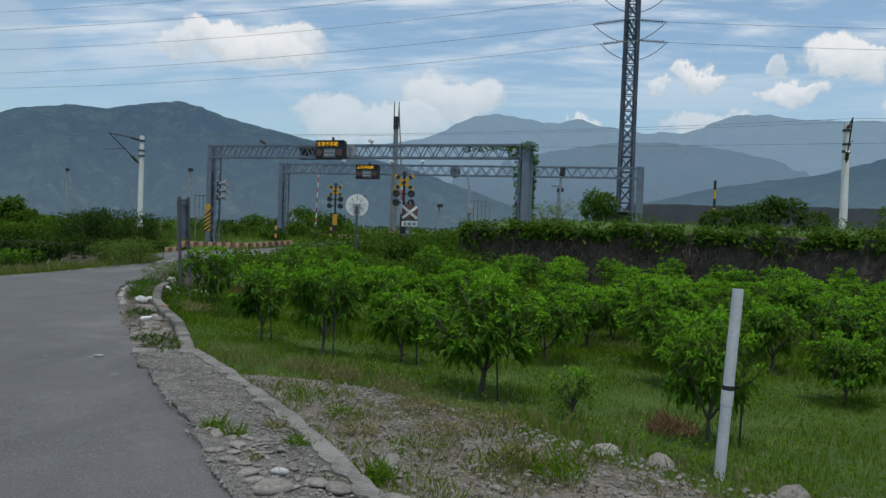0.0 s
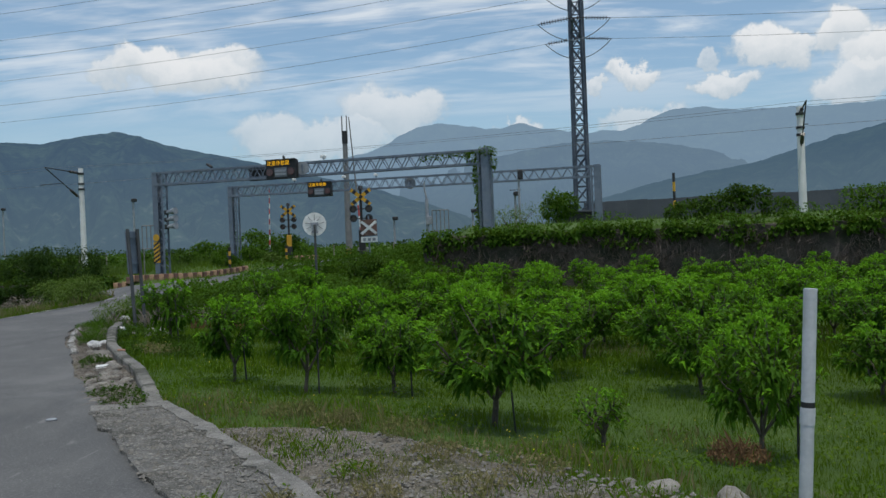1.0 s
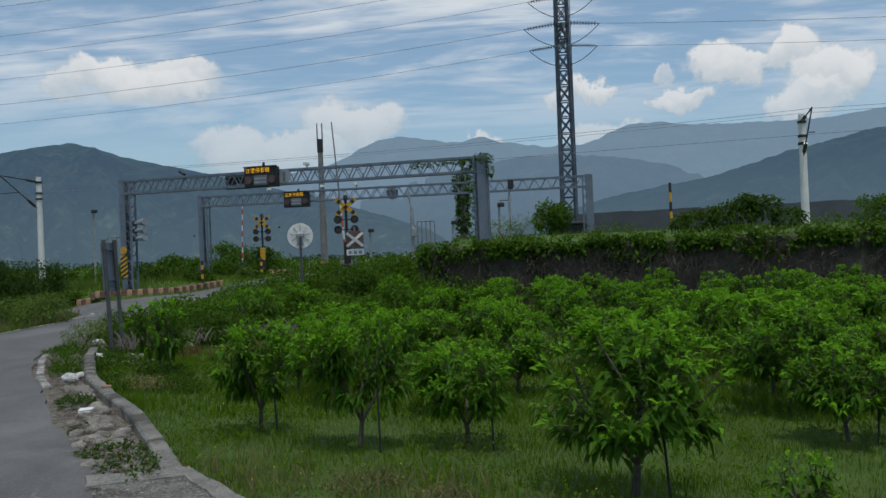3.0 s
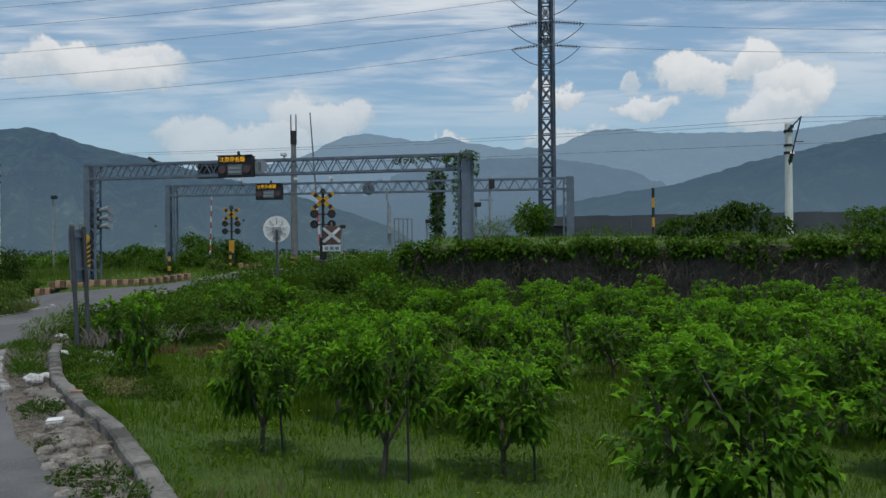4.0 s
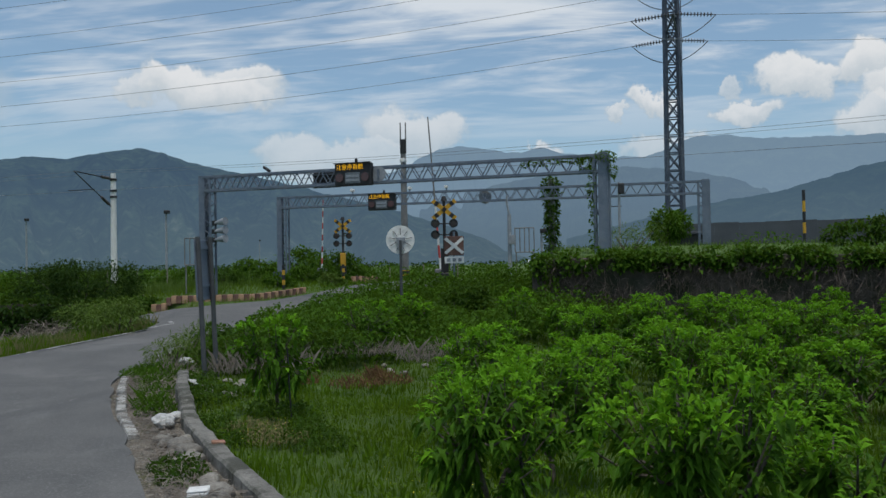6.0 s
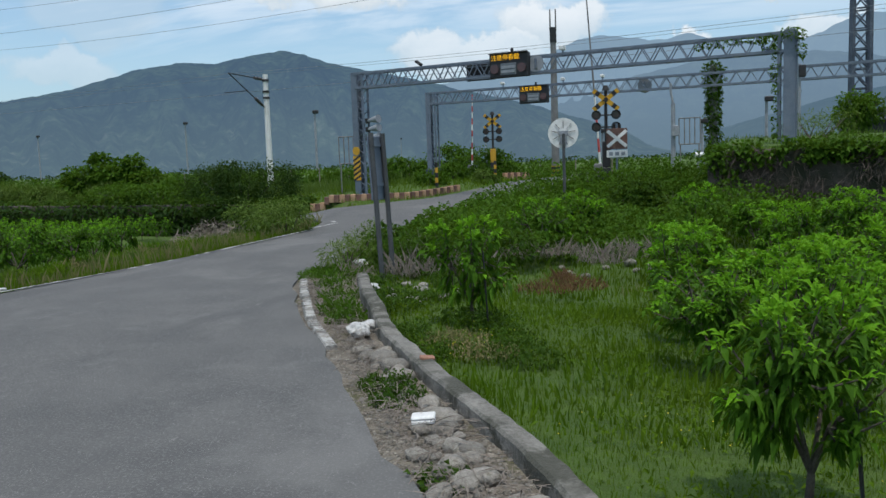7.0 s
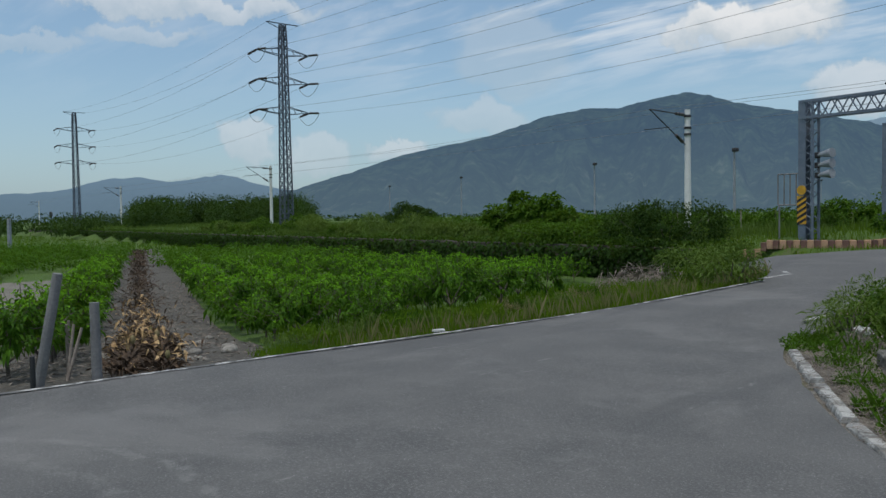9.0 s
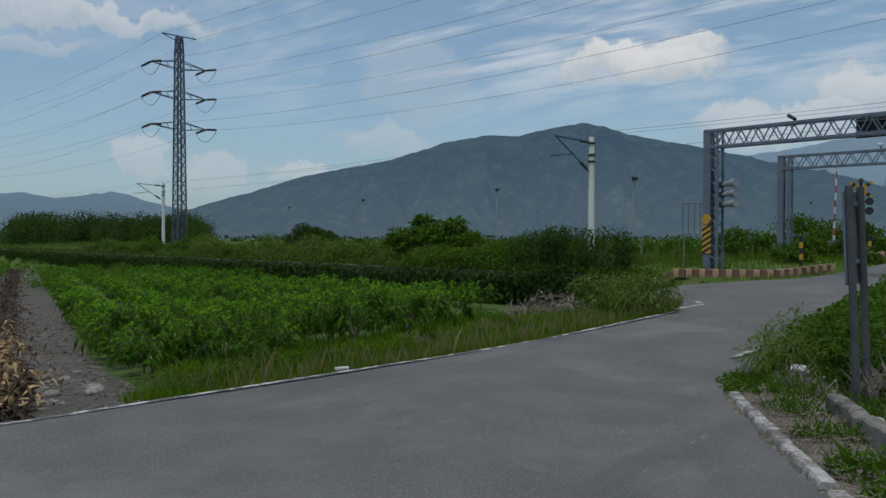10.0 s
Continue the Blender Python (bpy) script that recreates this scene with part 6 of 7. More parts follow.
bmesh.ops.recalc_face_normals(bm, faces=bm.faces[:])
tagged(part("low_wall", bm, M["old_concrete"]), "low weathered concrete edging wall above the orchard", "wall")
kb = thing("kerb", Matrix(), "broken white-washed concrete kerb slabs", "kerb")
KERB_LINE = along([(-8.16, 15.6), (-7.53, 14.3), (-6.54, 12.42), (-5.66, 11.02)], 0.06)
for lo, hi, drop in ((0, 15, 0.02), (16, 34, 0.0), (36, 60, 0.01), (61, len(KERB_LINE), 0.025)):
    bm = B()
    ring = []
    for x, y, a in KERB_LINE[lo:hi]:
        px, py = -math.sin(a), math.cos(a)
        c = 0.012 + 0.03 * max(0.0, noise.noise(Vector((x * 4, y * 4, 6)))) + 0.012 * noise.noise(Vector((x * 14, y * 14, 3)))
        w = 0.062 + 0.012 * noise.noise(Vector((x * 6, y * 6, 1)))
        top = 0.045 - drop + 0.014 * noise.noise(Vector((x * 5, y * 5, 8)))
        ring.append([bm.verts.new((x + px * o, y + py * o, z)) for o, z in ((-w - 0.02, -0.12), (-w, top - c - 0.01), (-w + c, top), (w - 0.015, top), (w, top - 0.02), (w + 0.01, -0.12))])
    for p, q in zip(ring, ring[1:]):
        for k in range(5):
            bm.faces.new((p[k], p[k + 1], q[k + 1], q[k]))
    bm.faces.new(ring[0][::-1])
    bm.faces.new(ring[-1])
    bmesh.ops.recalc_face_normals(bm, faces=bm.faces[:])
    part("kerb_slab", bm, M["limewash"], kb)


def stone_mesh(seed):
    q = random.Random(seed)
    bm = B()
    bmesh.ops.create_icosphere(bm, subdivisions=2, radius=0.5)
    o = Vector((q.uniform(0, 50), q.uniform(0, 50), q.uniform(0, 50)))
    for v in bm.verts:
        v.co *= 1 + 0.32 * noise.noise(v.co * 1.7 + o) + 0.1 * noise.noise(v.co * 4 + o)
        v.co.z *= 0.62
    me = to_mesh("stone", bm)
    me.materials.append(M["stone"])
    for f in me.polygons:
        f.use_smooth = True
    return me


STONES = [stone_mesh(k) for k in range(9)]


def inside_strip(x, y):
    return float(poly_dist(np.array([x]), np.array([y]), MADE)[0]) < -0.2 and float(poly_dist(np.array([x]), np.array([y]), ROAD)[0]) > (0.32 if y > 8.3 else 0.06)


def stone(x, y, s, label="rounded grey field stone", group="verge stones", sink=0.12):
    ob = part("stone", STONES[r.randrange(9)], None)
    z = max(at(x, y), -0.035 if inside_strip(x, y) else -9)
    ob.matrix_world = Matrix.Translation((x, y, z + s * (0.3 - sink))) @ pose(0, 0, 0, r.uniform(-15, 15), r.uniform(-15, 15), r.uniform(0, 360)) @ Matrix.Diagonal((s * r.uniform(0.8, 1.25), s * r.uniform(0.75, 1.1), s, 1))
    tagged(ob, label, "stone", group)


count = 0
while count < 120:
    t = r.random()
    y = r.uniform(5.7, 15.3)
    x = r.uniform(-8.4, -1.7)
    if inside_strip(x, y) and (y < 11.5 or r.random() < 0.35):
        stone(x, y, r.choice((0.05, 0.06, 0.08, 0.1, 0.13, 0.19)) * r.uniform(0.8, 1.15))
        count += 1
for x, y, s in ((3.38, 3.3, 0.27), (3.85, 3.1, 0.32), (4.75, 2.45, 0.42), (5.15, 2.4, 0.36), (3.15, 3.45, 0.16)):
    stone(x, y, s, "large pale boulder half sunk in grass", "boulders at the field edge", 0.27)
for k in range(12):
    stone(r.uniform(-7, -3), r.uniform(16.8, 26), r.uniform(0.2, 0.4), "pale stone among the creepers", "bank stones", 0.05)
for k in range(8):
    stone(r.uniform(9, 18), r.uniform(16, 23), r.uniform(0.3, 0.5), "pale stone in the orchard", "orchard stones", 0.0)
for k in range(26):
    x, y = row_at(r.uniform(0.1, 7.0), r.choice((r.uniform(0.45, 0.8), r.uniform(0.5, 1.6), r.uniform(-0.7, -0.4))))
    stone(x, y, r.uniform(0.09, 0.26), "pale stone on the bare orchard soil", "soil stones", 0.1)
for k in range(46):
    y = r.uniform(7.2, 9.3)
    x = -3.35 - (y - 8.4) * 0.62 + r.uniform(-0.62, -0.14)
    if inside_strip(x, y):
        stone(x, y, r.choice((0.07, 0.09, 0.12, 0.15, 0.19)), "rounded brown-grey stone by the low wall", "wall stones", 0.1)
for x, y, q in ((-4.75, 10.35, 0.3), (-4.6, 10.05, 0.26), (-4.95, 10.6, 0.28), (-5.1, 11.0, 0.24), (-4.85, 10.85, 0.2), (-5.3, 10.95, 0.22)):
    stone(x, y, q, "flat pale slab of rubble on the verge", "rubble slabs", 0.2)
for k in range(14):
    stone(r.uniform(-6.5, -5.2), r.uniform(13.4, 15.9), r.uniform(0.1, 0.2), "dark grey stone behind the low wall", "bank stones", 0.08)
for k in range(12):
    stone(r.uniform(-4.6, -2.2), r.uniform(17.8, 20.8), r.uniform(0.08, 0.2), "pale rubble among the orchard weeds", "bank stones", 0.06)
# pebbles: too many to count
n = 10000
x, y = scatter(120000, -8.4, 5.5, 0, 15.6, lambda x, y: ((poly_dist(x, y, ROAD) > 0.0) & (poly_dist(x, y, MADE) < 0)) | (poly_dist(x, y, GRAVEL) < -0.12))
x, y = x[:n], y[:n]
s = 0.005 + 0.024 * rng.random(n) ** 3
zz = np.where((poly_dist(x, y, MADE) < 0) & (y < 5.6), 0.034, np.maximum(land(x, y) + 0.022, -0.03)) + s * 0.12
oct_v = np.array([(1, 0, 0), (0, 1, 0), (-1, 0, 0), (0, -1, 0), (0, 0, 0.7), (0, 0, -0.7)], float)
oct_f = np.array([(0, 1, 4), (1, 2, 4), (2, 3, 4), (3, 0, 4), (1, 0, 5), (2, 1, 5), (3, 2, 5), (0, 3, 5)])
V = np.stack([x, y, zz], 1)[:, None, :] + oct_v[None] * s[:, None, None] * rng.uniform(0.6, 1.4, (n, 6, 1))
stuff("pebbles", [(V.reshape(-1, 3), (np.arange(n)[:, None, None] * 6 + oct_f[None]).reshape(-1, 3))], M["stone"], "loose gravel pebbles on the verge", "gravel")
# dry stalks and twigs on the verge
x, y = scatter(60000, -8.4, 0, 5.6, 15.6, lambda x, y: (poly_dist(x, y, ROAD) > 0.1) & (poly_dist(x, y, MADE) < -0.2))
x, y = x[:8000], y[:8000]
P = np.stack([x, y, np.full(len(x), 0.0) + rng.uniform(-0.03, 0.07, len(x))], 1)
w = rng.normal(0, 1, (len(x), 3)) * [1, 1, 0.12]
stuff("dry_stalks", [leaves(rng, P, w, 0.2, 0.008, 0.05)], M["twig"], "dry twigs and stalks on the verge", "litter")


def weed(x, y, rad, tall, n, material, label, lw=0.012, leaf=0.09):
    z = max(at(x, y), -0.04)
    a, q = rng.uniform(0, 6.28, n), np.sqrt(rng.random(n)) * rad
    P = np.stack([np.cos(a) * q, np.sin(a) * q, np.zeros(n)], 1)
    hh = tall * (0.4 + 0.8 * rng.random(n)) * (1 - 0.5 * q / rad)
    k = n * 2 // 3
    P2 = P[:k] * 0.95 + np.c_[np.zeros((k, 2)), hh[:k] * rng.uniform(0.3, 0.9, k)]
    s = tagged(part("weed_clump", np_mesh("weed_clump", *merge(blades(rng, P[::3], hh[::3], lw, 0.8), leaves(rng, P2, rng.normal(0, 1, (k, 3)) + [0, 0, 0.3], leaf, leaf * 0.6))), M[material]), label, "weed", "verge weeds", "stuff")
    s.location = (x, y, z)


for x, y, rad, tall, n in ((-4.6, 9.75, 0.26, 0.2, 420), (-4.38, 9.4, 0.24, 0.18, 380), (-2.75, 6.75, 0.34, 0.2, 380), (-2.35, 6.2, 0.32, 0.18, 340), (-2.05, 5.75, 0.25, 0.16, 240), (-6.1, 12.45, 0.26, 0.26, 420), (-6.4, 13.0, 0.3, 0.3, 460), (-6.9, 14.1, 0.32, 0.24, 380), (-7.4, 15.1, 0.36, 0.24, 380), (-7.7, 16.1, 0.4, 0.34, 360), (-3.6, 7.9, 0.22, 0.12, 140), (-8.1, 16.9, 0.3, 0.25, 240), (-8.2, 15.95, 0.24, 0.14, 380), (-8.35, 16.35, 0.26, 0.16, 420), (-8.4, 16.75, 0.26, 0.2, 380)):
    weed(x, y, rad, tall, n, "vine" if y > 11 else "shrub", "leafy green weeds growing among rubble", 0.010, 0.06)
for x, y, rad, tall, n in ((0.45, 2.0, 0.11, 0.2, 260), (1.0, 1.9, 0.12, 0.2, 260), (1.5, 1.0, 0.15, 0.15, 100), (0.4, 3.9, 0.25, 0.14, 160), (1.9, 2.2, 0.3, 0.14, 160), (2.6, 1.9, 0.3, 0.2, 200), (2.2, 1.2, 0.3, 0.12, 120), (1.2, 3.2, 0.5, 0.12, 260), (3.2, 2.3, 0.4, 0.16, 220), (2.0, 3.6, 0.4, 0.12, 200), (0.0, 4.5, 0.3, 0.12, 160)):
    weed(x, y, rad, tall, n, "drygrass" if tall < 0.14 else "grass", "tuft of thin grass on the gravel", 0.006, 0.03)
for x, y in ((3.98, 3.42), (-5.0, 15.2), (-4.0, 16.0)):
    weed(x, y, 0.24, 0.24, 520, "rust", "patch of withered rust-brown weeds", 0.008, 0.03)
x, y = scatter(46000, -7.6, -1.2, 7.0, 17.5, lambda x, y: open_ground(x, y) & (y > 10.4) & (poly_dist(x, y, MADE) < 1.5) & (soft_noise(x, y, 0.9, 21.0) > -0.05))
P = np.stack([x, y, land(x, y) + rng.uniform(0.02, 0.2, len(x)) * (0.5 + 0.8 * np.clip(soft_noise(x, y, 1.4, 5.0) + 0.4, 0, 1))], 1)
stuff("wall_foot_weeds", [leaves(rng, P, rng.normal(0, 1, (len(x), 3)) + [0, 0, 0.4], 0.085, 0.035, 0.25)], M["shrub"], "dark leafy weeds along the low wall's foot", "weeds")
for x, y, rad, tall, n, mt in ((-4.55, 11.6, 0.4, 0.16, 500, "drygrass"), (-4.1, 11.1, 0.35, 0.14, 420, "drygrass"), (-4.1, 15.0, 0.45, 0.22, 520, "rust"), (-3.6, 15.3, 0.35, 0.2, 420, "rust"), (-3.6, 18.3, 0.5, 0.4, 420, "twig"), (-2.8, 19.2, 0.5, 0.4, 420, "twig"), (-4.4, 19.6, 0.5, 0.35, 360, "twig"), (-3.3, 20.2, 0.5, 0.3, 360, "twig")):
    weed(x, y, rad, tall, n, mt, {"rust": "patch of withered rust-brown weeds", "twig": "tangle of grey dry sticks in the weeds", "drygrass": "olive-yellow weeds below the low wall"}[mt], 0.008, 0.04)
# small yellow flowers
x, y = scatter(9000, -4.5, 6, 2.5, 13, lambda x, y: open_ground(x, y) & (soft_noise(x, y, 0.5, 2.0) > 0.12))
x, y = x[:600], y[:600]
P = np.stack([x, y, land(x, y) + rng.uniform(0.12, 0.26, len(x))], 1)
stuff("wild_flowers", [leaves(rng, P, rng.normal(0, 1, (len(x), 3)), 0.013, 0.012, 0)], M["flower"], "tiny yellow wild flowers in the grass", "flowers")
# a heap of cut brush
n = 900
P = np.stack([rng.normal(-16.6, 0.75, n), rng.normal(26.4, 0.55, n), np.zeros(n)], 1)
P[:, 2] = land(P[:, 0], P[:, 1]) + rng.random(n) * 0.62 * np.exp(-((P[:, 0] + 16.6) ** 2 + (P[:, 1] - 26.4) ** 2))
brush = thing("brush_heap", Matrix(), "grey heap of cut dry brushwood", "brushwood")
part("brushwood", np_mesh("brushwood", *leaves(rng, P, rng.normal(0, 1, (n, 3)) * [1, 1, 0.5], 0.7, 0.028, 0.1)), M["twig"], brush)

# litter
tub = thing("foam_box", Matrix.Translation((-4.0, 8.82, 0.03)) @ pose(0, 0, 0, 4, -3, 12), "white foam lunch box lying on stones", "litter")
part("tray", box(B(), (0, 0, 0), (0.165, 0.115, 0.03), bevel=0.008), M["white"], tub)
part("lid", box(B(), (0, 0.003, 0.027), (0.168, 0.115, 0.022), bevel=0.009), M["white"], tub)
bm = B()
bmesh.ops.create_icosphere(bm, subdivisions=4, radius=0.125)
for v in bm.verts:
    v.co *= 1 + 0.35 * noise.noise(v.co * 9) + 0.15 * noise.noise(v.co * 22)
    v.co.z *= 0.62
sack = tagged(part("plastic_bag", bm, M["bag"]), "crumpled white plastic bag on the verge", "litter")
sack.location = (-5.6, 11.6, 0.06)
bm = box(B(), (0, 0, 0), (0.13, 0.07, 0.03), bevel=0.008)
tile = tagged(part("broken_tile", bm, M["brick"]), "broken orange tile on the low wall", "rubble")
tile.matrix_world = Matrix.Translation((-4.42, 10.28, 0.11)) @ pose(0, 0, 0, 8, 5, 30)
bm = box(B(), (0, 0, 0), (0.19, 0.08, 0.045), bevel=0.012)
pack = tagged(part("drink_carton", bm, M["bag"]), "flattened white carton on the road's edge", "litter")
pack.matrix_world = Matrix.Translation((-12.78, 14.1, 0.04)) @ pose(0, 0, 0, 0, 0, 70)
bm = box(B(), (0, 0, 0), (0.11, 0.06, 0.025), bevel=0.01)
chip = tagged(part("litter_scrap", bm, M["grey_paint"]), "flat grey scrap lying on the asphalt", "litter")
chip.matrix_world = Matrix.Translation((-2.63, 5.16, 0.018)) @ pose(0, 0, 0, 0, 0, 20)
for x, y, s in ((-7.9, 17.4, 0.2), (-5.6, 11.9, 0.14), (-6.6, 14.6, 0.16)):
    bm = B()
    bmesh.ops.create_icosphere(bm, subdivisions=3, radius=s * 0.7)
    for v in bm.verts:
        v.co *= 1 + 0.4 * noise.noise(v.co * 14 + Vector((x, y, 0)))
        v.co.z *= 0.5
    tagged(part("plastic_scrap", bm, M["bag"]), "scrap of white plastic among weeds", "litter").location = (x, y, 0.06)

# twin-post sign seen from behind
sp = thing("roadside_sign", Matrix.Translation((-6.97, 16.33, -0.15)) @ pose(0, 0, 0, 0, -2.3, 0) @ pose(0, 0, 0, 0, 0, 84), "grey back of a sign on two dark posts", "road sign")
for x in (-0.21, 0.21):
    part("post", rod(B(), (x, 0, 0), (x, 0, 2.49), 0.042, 0.042, 12), M["post_dark"], sp)
part("panel", box(B(), (0, 0.06, 1.92), (0.46, 0.03, 1.05), bevel=0.008), M["steel"], sp)
for z in (1.65, 2.3):
    part("brace", box(B(), (0, 0.035, z), (0.42, 0.03, 0.05)), M["steel"], sp)

# upright plastic pipe in the field
pv = thing("pipe_post", Matrix.Translation((4.305, 2.92, -0.3)) @ pose(0, 0, 0, 0, 3.2, 0), "pale grey plastic pipe standing as a post", "post")
bm = B()
rod(bm, (0, 0, 0), (0, 0, 0.78), 0.046, 0.046, 24)
rod(bm, (0, 0, 0.79), (0, 0, 1.60), 0.046, 0.046, 24)
part("pipe", bm, M["pvc"], pv)
part("joint", rod(B(), (0, 0, 0.76), (0, 0, 0.80), 0.048, 0.048, 24), M["dark"], pv, "dark joint ring")
part("collar", rod(B(), (0, 0, 0.64), (0, 0, 0.76), 0.051, 0.051, 24), M["pvc"], pv)

# painted lines
def painted(line, w, gaps, label):
    bm = B()
    q = rough_edge(line, np.random.default_rng(2), 0.008, 0.5)
    for k, ((ax, ay), (bx, by)) in enumerate(zip(q, q[1:])):
        if gaps and noise.noise(Vector((ax * 0.8, ay * 0.8, 7))) > gaps:
            continue
        L = math.hypot(bx - ax, by - ay)
        nx, ny = -(by - ay) / L * w / 2, (bx - ax) / L * w / 2
        vs = [bm.verts.new((px, py, float(road_z(px, py)) + 0.016)) for px, py in ((ax - nx, ay - ny), (bx - nx, by - ny), (bx + nx, by + ny), (ax + nx, ay + ny))]
        bm.faces.new(vs)
    bmesh.ops.recalc_face_normals(bm, faces=bm.faces[:])
    if bm.faces[:] and bm.faces[0].normal.z < 0 or sum(f.normal.z for f in bm.faces) < 0:
        bmesh.ops.reverse_faces(bm, faces=bm.faces[:])
    tagged(part("road_line", bm, M["line"]), label, "road marking", kind="structure")


painted([(x + 0.07, y) for x, y in LEFT_EDGE[1:7]], 0.085, 0.42, "worn white line along the road's edge")
painted([(-12.1, 24.2), (-11.9, 25.6), (-12.3, 26.2)], 0.12, 0, "worn white line along the road's edge")
painted([(-8.95, 18.2), (-8.86, 19.4)], 0.12, 0, "worn white line along the road's edge")
turf("field_grass", 22000, (-26, -12.5, 8, 34), lambda x, y: (beyond(x, y) < -0.3) & (poly_dist(x, y, ROAD) > 0.4) & (poly_dist(x, y, ROAD) < 4.0) & ((x + 13.7) * 0.447 + (y - 9.95) * 0.894 > 2.6), 0.18, 0.03, M["grass"], "rough grass between the orchard rows")
turf("field_grass", 20000, (-75, -14.5, -12, 36), lambda x, y: ((x + 13.7) * 0.447 + (y - 9.95) * 0.894 < -5.9) & (((x + 13.7) * -0.894 + (y - 9.95) * 0.447 > 10) | ((x + 13.7) * 0.447 + (y - 9.95) * 0.894 < -11.5)), 0.18, 0.04, M["grass"], "rough grass beside the sandy lane")
turf("field_grass", 16000, (-170, -62, 20, 70), lambda x, y: (beyond(x, y) < -0.3), 0.3, 0.08, M["grass"], "rough grass of the far fields")
# broad-leaved weeds and yellowed patches in the turf
x, y = scatter(52000, -7.2, 9, 1.5, 15, lambda x, y: open_ground(x, y) & (soft_noise(x, y, 0.8, 6.0) + 0.35 * soft_noise(x, y, 3.1, 1.0) > 0.02))
P = np.stack([x, y, land(x, y) + rng.uniform(0.02, 0.13, len(x))], 1)
stuff("ground_weeds", [leaves(rng, P, rng.normal(0, 1, (len(x), 3)) + [0, 0, 0.5], 0.06, 0.026, 0.2)], M["grass"], "low broad-leaved weeds in the grass", "weeds")
x, y = scatter(60000, -7.2, 12, 1.5, 22, lambda x, y: open_ground(x, y) & (soft_noise(x, y, 0.45, 12.0) > 0.30))
stuff("yellowed_grass", [blades(rng, np.stack([x, y, land(x, y)], 1), 0.13, 0.009, 0.6)], M["drygrass"], "patches of yellowed grass", "grass")
# shrubs and trailing growth along the wall's top
for k in range(16):
    x = 0.3 + 2.4 * k + r.uniform(-0.8, 0.8)
    y = wall_y(x) + r.uniform(-0.1, 0.5)
    q = r.choice((0.3, 0.42, 0.55, 0.8))
    s = thing("wall_shrub", Matrix.Translation((x, y, 1.9)), "leafy vine clump on the wall's top", "vine", "vine clumps on the wall")
    part("foliage", np_mesh("foliage", *clump(rng, [(0, 0, q * 0.3, q * 1.5, q * 0.8, q * 0.55), (q, -0.3, -q * 0.5, q * 0.6, 0.18, q * 1.1)], int(420 * q + 120), 0.15, 0.1)), M["vine"], s)
# pale husks and dry scraps on the bare soil
n = 2600
al, ac = rng.uniform(0.2, 26, n), rng.uniform(-2.3, 1.7, n)
P = np.stack([ORIGIN.x + RD.x * al + RN.x * ac, ORIGIN.y + RD.y * al + RN.y * ac], 1)
P = np.c_[P, land(P[:, 0], P[:, 1]) + rng.uniform(0.035, 0.07, n)]
stuff("dry_husks", [leaves(rng, P, rng.normal(0, 1, (n, 3)) * [1, 1, 0.2], 0.16, 0.035, 0.05)], M["twig"], "dry pale husks on the bare soil", "litter")
n = 240
al, ac = rng.uniform(0.2, 16, n), rng.normal(0, 0.3, n)
P = np.stack([ORIGIN.x + RD.x * al + RN.x * ac, ORIGIN.y + RD.y * al + RN.y * ac], 1)
P = np.c_[P, land(P[:, 0], P[:, 1]) + rng.uniform(0.1, 0.3, n)]
stuff("bleached_leaves", [leaves(rng, P, rng.normal(0, 1, (n, 3)) + [0, 0, 0.9], 0.32, 0.065, 0.3)], M["husk"], "bleached straw-yellow leaves on the withered row", "dead plants")
far = thing("rail_signal", Matrix.Translation((-214, 88, 0.4)), "distant railway signal beside the track", "railway signal")
part("pole", rod(B(), (0, 0, 0), (0, 0, 3.2), 0.16), M["dark"], far)
part("signal_head", rod(B(), (0, -0.2, 3.2), (0, 0.1, 3.2), 0.7, 0.7, 16), M["dark"], far)
stake(-70.6, 28.3, 3.1, 0.16, (0, 0), "grey post standing in the far field", M["grey_paint"])
# sparse weeds over the gravel, and loose cobbles at the apron's foot
x, y = scatter(60000, -1.2, 8, -3, 5.2, lambda x, y: (poly_dist(x, y, GRAVEL) < 0.05) & (soft_noise(x, y, 1.3, 3.0) + 0.5 * soft_noise(x, y, 4.0, 7.0) > 0.18))
x, y = x[:9000], y[:9000]
stuff("gravel_weeds", [blades(rng, np.stack([x, y, land(x, y) + 0.015], 1), 0.075, 0.006, 0.8)], M["drygrass"], "thin yellowing weeds over the gravel", "weeds")
x, y = scatter(60000, -1.2, 8, -3, 5.2, lambda x, y: (poly_dist(x, y, GRAVEL) < 0.05) & (soft_noise(x, y, 1.1, 15.0) + 0.4 * soft_noise(x, y, 4.0, 2.0) > 0.16))
x, y = x[:4200], y[:4200]
stuff("gravel_grass", [blades(rng, np.stack([x, y, land(x, y) + 0.015], 1), 0.09, 0.006, 0.7)], M["grass"], "thin green grass over the gravel", "grass")
def cobble(x, y, q, label="grey cobble sunk in the broken apron"):
    ob = part("cobble", STONES[r.randrange(9)], None)
    base = 0.035 if float(poly_dist(np.array([x]), np.array([y]), GRAVEL)[0]) > 0 else at(x, y) + 0.02
    ob.matrix_world = Matrix.Translation((x, y, base + q * 0.06)) @ pose(0, 0, 0, r.uniform(-9, 9), r.uniform(-9, 9), r.uniform(0, 360)) @ Matrix.Diagonal((q * r.uniform(0.9, 1.4), q * r.uniform(0.7, 1.0), q * 0.62, 1))
    tagged(ob, label, "stone", "apron cobbles")


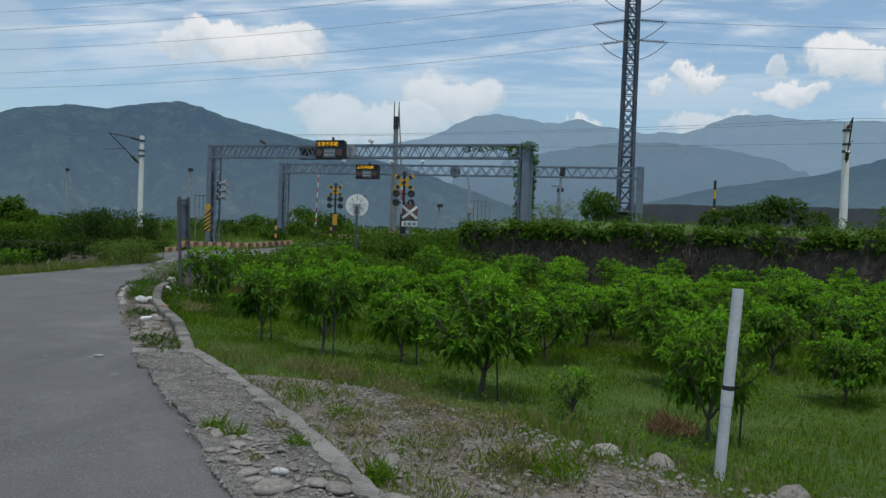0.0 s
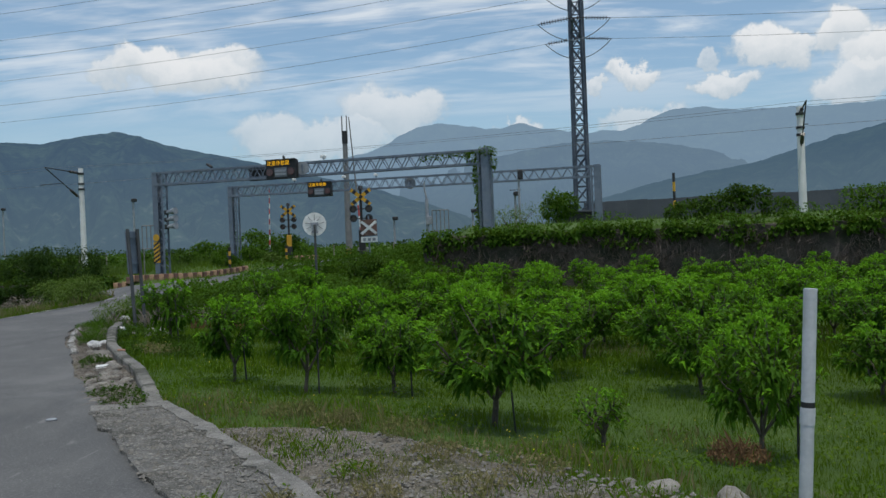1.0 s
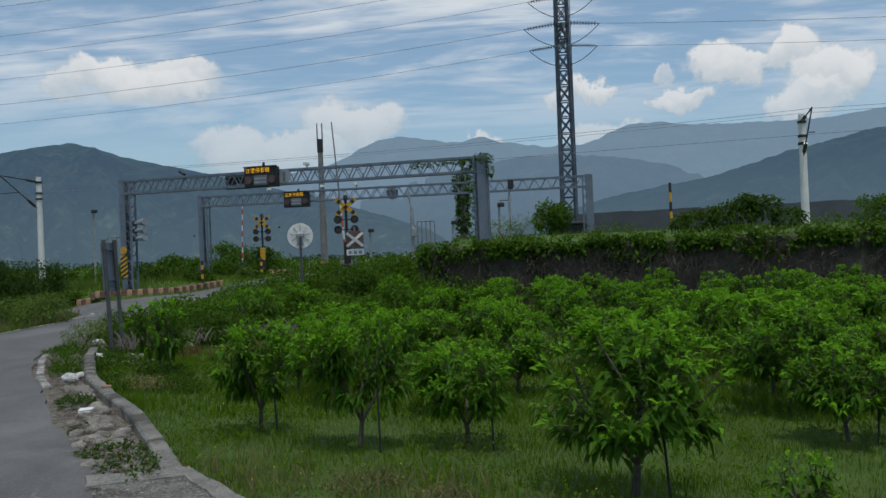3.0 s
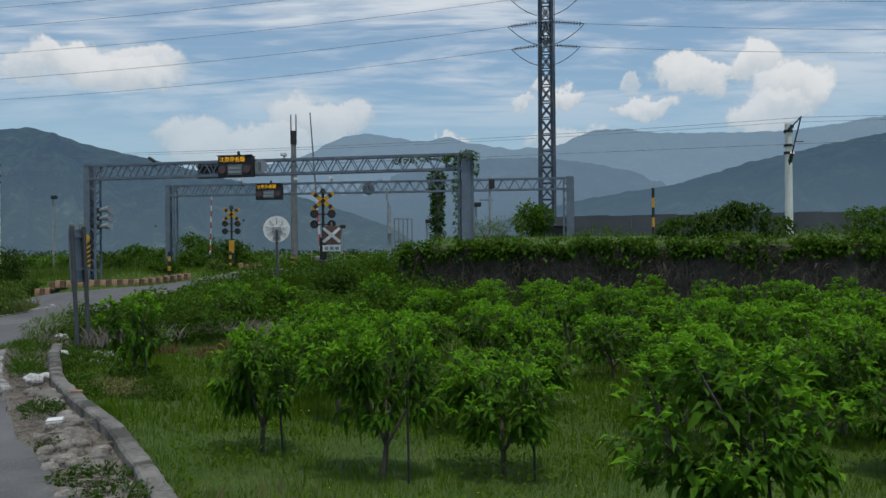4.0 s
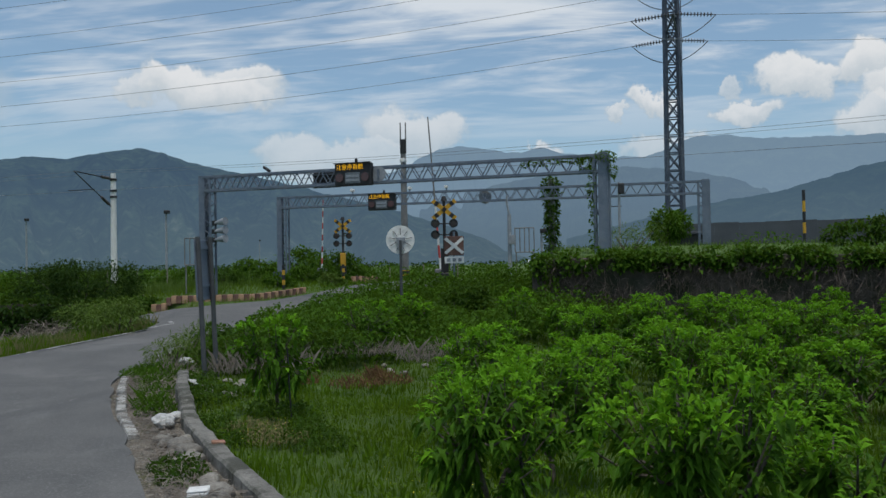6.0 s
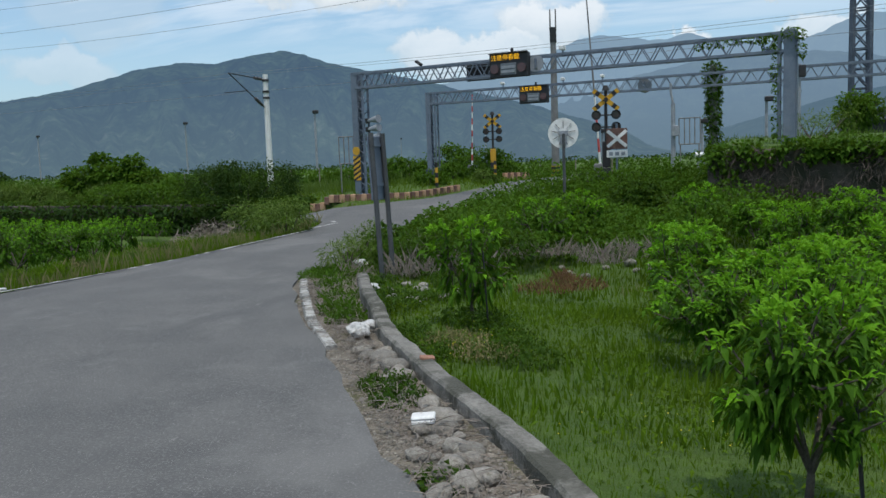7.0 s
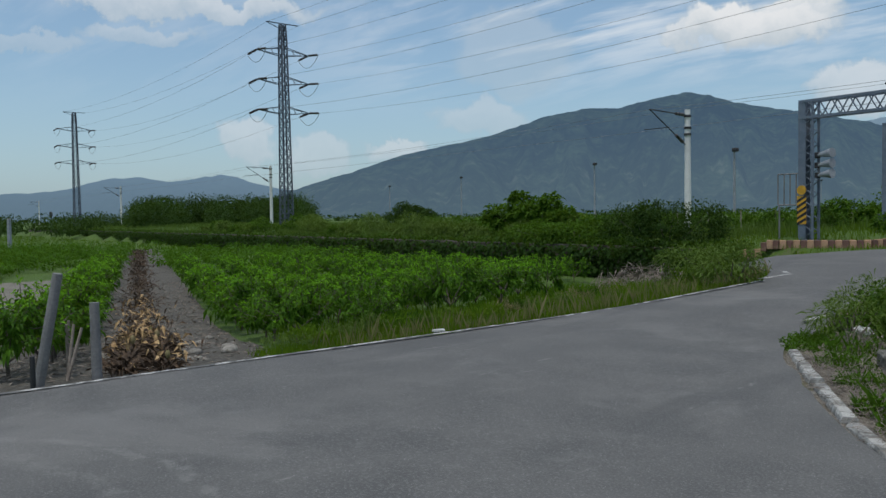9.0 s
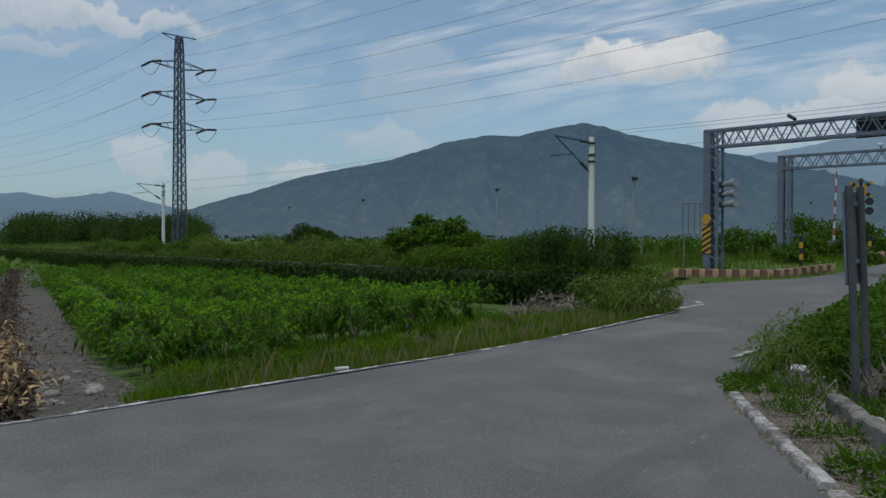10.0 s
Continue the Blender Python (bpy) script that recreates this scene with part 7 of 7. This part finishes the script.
for x, y, q in ((1.22, 0.76, 0.27), (0.61, 1.68, 0.13), (0.33, 1.95, 0.13), (0.52, 1.49, 0.12), (1.46, 0.93, 0.16), (1.63, 0.85, 0.2), (1.97, 0.94, 0.24), (1.74, 1.84, 0.2), (0.95, 1.04, 0.15), (0.7, 1.3, 0.11), (0.84, 1.25, 0.09), (1.05, 0.9, 0.12)):
    cobble(x, y, q)
for k in range(70):
    q = r.random()
    x, y = 0.35 + 1.0 * q + r.uniform(-0.12, 0.3), 1.95 - 1.4 * q + r.uniform(-0.1, 0.3)
    cobble(x, y, r.choice((0.03, 0.04, 0.05, 0.06, 0.08)))
for k in range(60):
    x, y = r.uniform(0.6, 4.5), r.uniform(0.3, 4.2)
    if float(poly_dist(np.array([x]), np.array([y]), GRAVEL)[0]) < -0.15:
        cobble(x, y, r.choice((0.04, 0.05, 0.06, 0.08, 0.11)), "grey stone half sunk in the gravel")
scrap = tagged(part("plastic_scrap", stone_mesh(77).copy(), None), "crumpled white plastic scrap among cobbles", "litter")
scrap.data.materials.clear()
scrap.data.materials.append(M["bag"])
scrap.matrix_world = Matrix.Translation((1.16, 1.07, 0.06)) @ Matrix.Diagonal((0.14, 0.08, 0.08, 1))
# yellow-green tufts along the apron and over the gravel
for x, y, rad, tall, n in ((0.2, 2.2, 0.13, 0.2, 320), (0.68, 2.35, 0.13, 0.18, 320), (0.83, 1.4, 0.09, 0.15, 200), (1.78, 1.32, 0.12, 0.2, 260), (2.68, 2.0, 0.22, 0.24, 520), (3.0, 1.8, 0.22, 0.2, 420), (1.6, 3.8, 0.24, 0.15, 360), (-0.15, 5.5, 0.35, 0.2, 520), (0.5, 4.95, 0.3, 0.18, 420), (1.2, 4.55, 0.3, 0.2, 420), (1.3, 2.6, 0.2, 0.12, 260), (1.0, 3.2, 0.22, 0.12, 260), (2.0, 2.8, 0.28, 0.13, 320), (2.4, 3.2, 0.3, 0.14, 360)):
    weed(x, y, rad, tall, n, r.choice(("grass", "drygrass", "drygrass")), "yellow-green grass tuft in the gravel", 0.006, 0.035)
# dry stalks round the sign posts
for x, y, rad, tall, n in ((-6.7, 16.7, 0.5, 0.5, 420), (-7.6, 16.3, 0.4, 0.35, 300), (-6.0, 17.6, 0.6, 0.45, 420), (-7.0, 18.3, 0.6, 0.6, 420), (-8.2, 18.0, 0.35, 0.5, 240), (-5.2, 19.2, 0.7, 0.4, 360)):
    weed(x, y, rad, tall, n, "twig", "grey dry stalks among the weeds", 0.008, 0.05)
# mixed shrubs along the railway bank
for k in range(34):
    x = -23.5 - 1.7 * k + r.uniform(-0.8, 0.8)
    b = r.uniform(0.9, 5.0)
    y = wall_y(x) + b
    q = r.choice((0.4, 0.5, 0.6, 0.75, 0.95))
    mt, ll, lw_ = r.choice((("vine", 0.26, 0.13), ("vine", 0.22, 0.09), ("reed", 0.5, 0.05), ("reed", 0.3, 0.09)))
    bush([(x, y, q * 0.7, q * 1.3, q, q * 0.8), (x + q * 1.1, y + 0.2, q * 0.45, q * 0.9, q * 0.8, q * 0.55)], int(900 * q + 400), ll, lw_, mt, "wild shrub among the reeds on the bank")

# rough tufts along the road's far edge
for k in range(30):
    q = k / 29 + r.uniform(-0.012, 0.012)
    x, y = -13.6 + 0.2 * q - 0.3 * r.random() - 0.15, 12.2 + 12.4 * q
    while float(poly_dist(np.array([x]), np.array([y]), ROAD)[0]) < 0.25:
        x -= 0.1
    weed(x - r.uniform(0.0, 0.5), y, r.uniform(0.2, 0.45), r.uniform(0.16, 0.36), 260, r.choice(("shrub", "grass", "reed", "drygrass")), "rough weedy tuft at the road's edge", 0.012, 0.05)
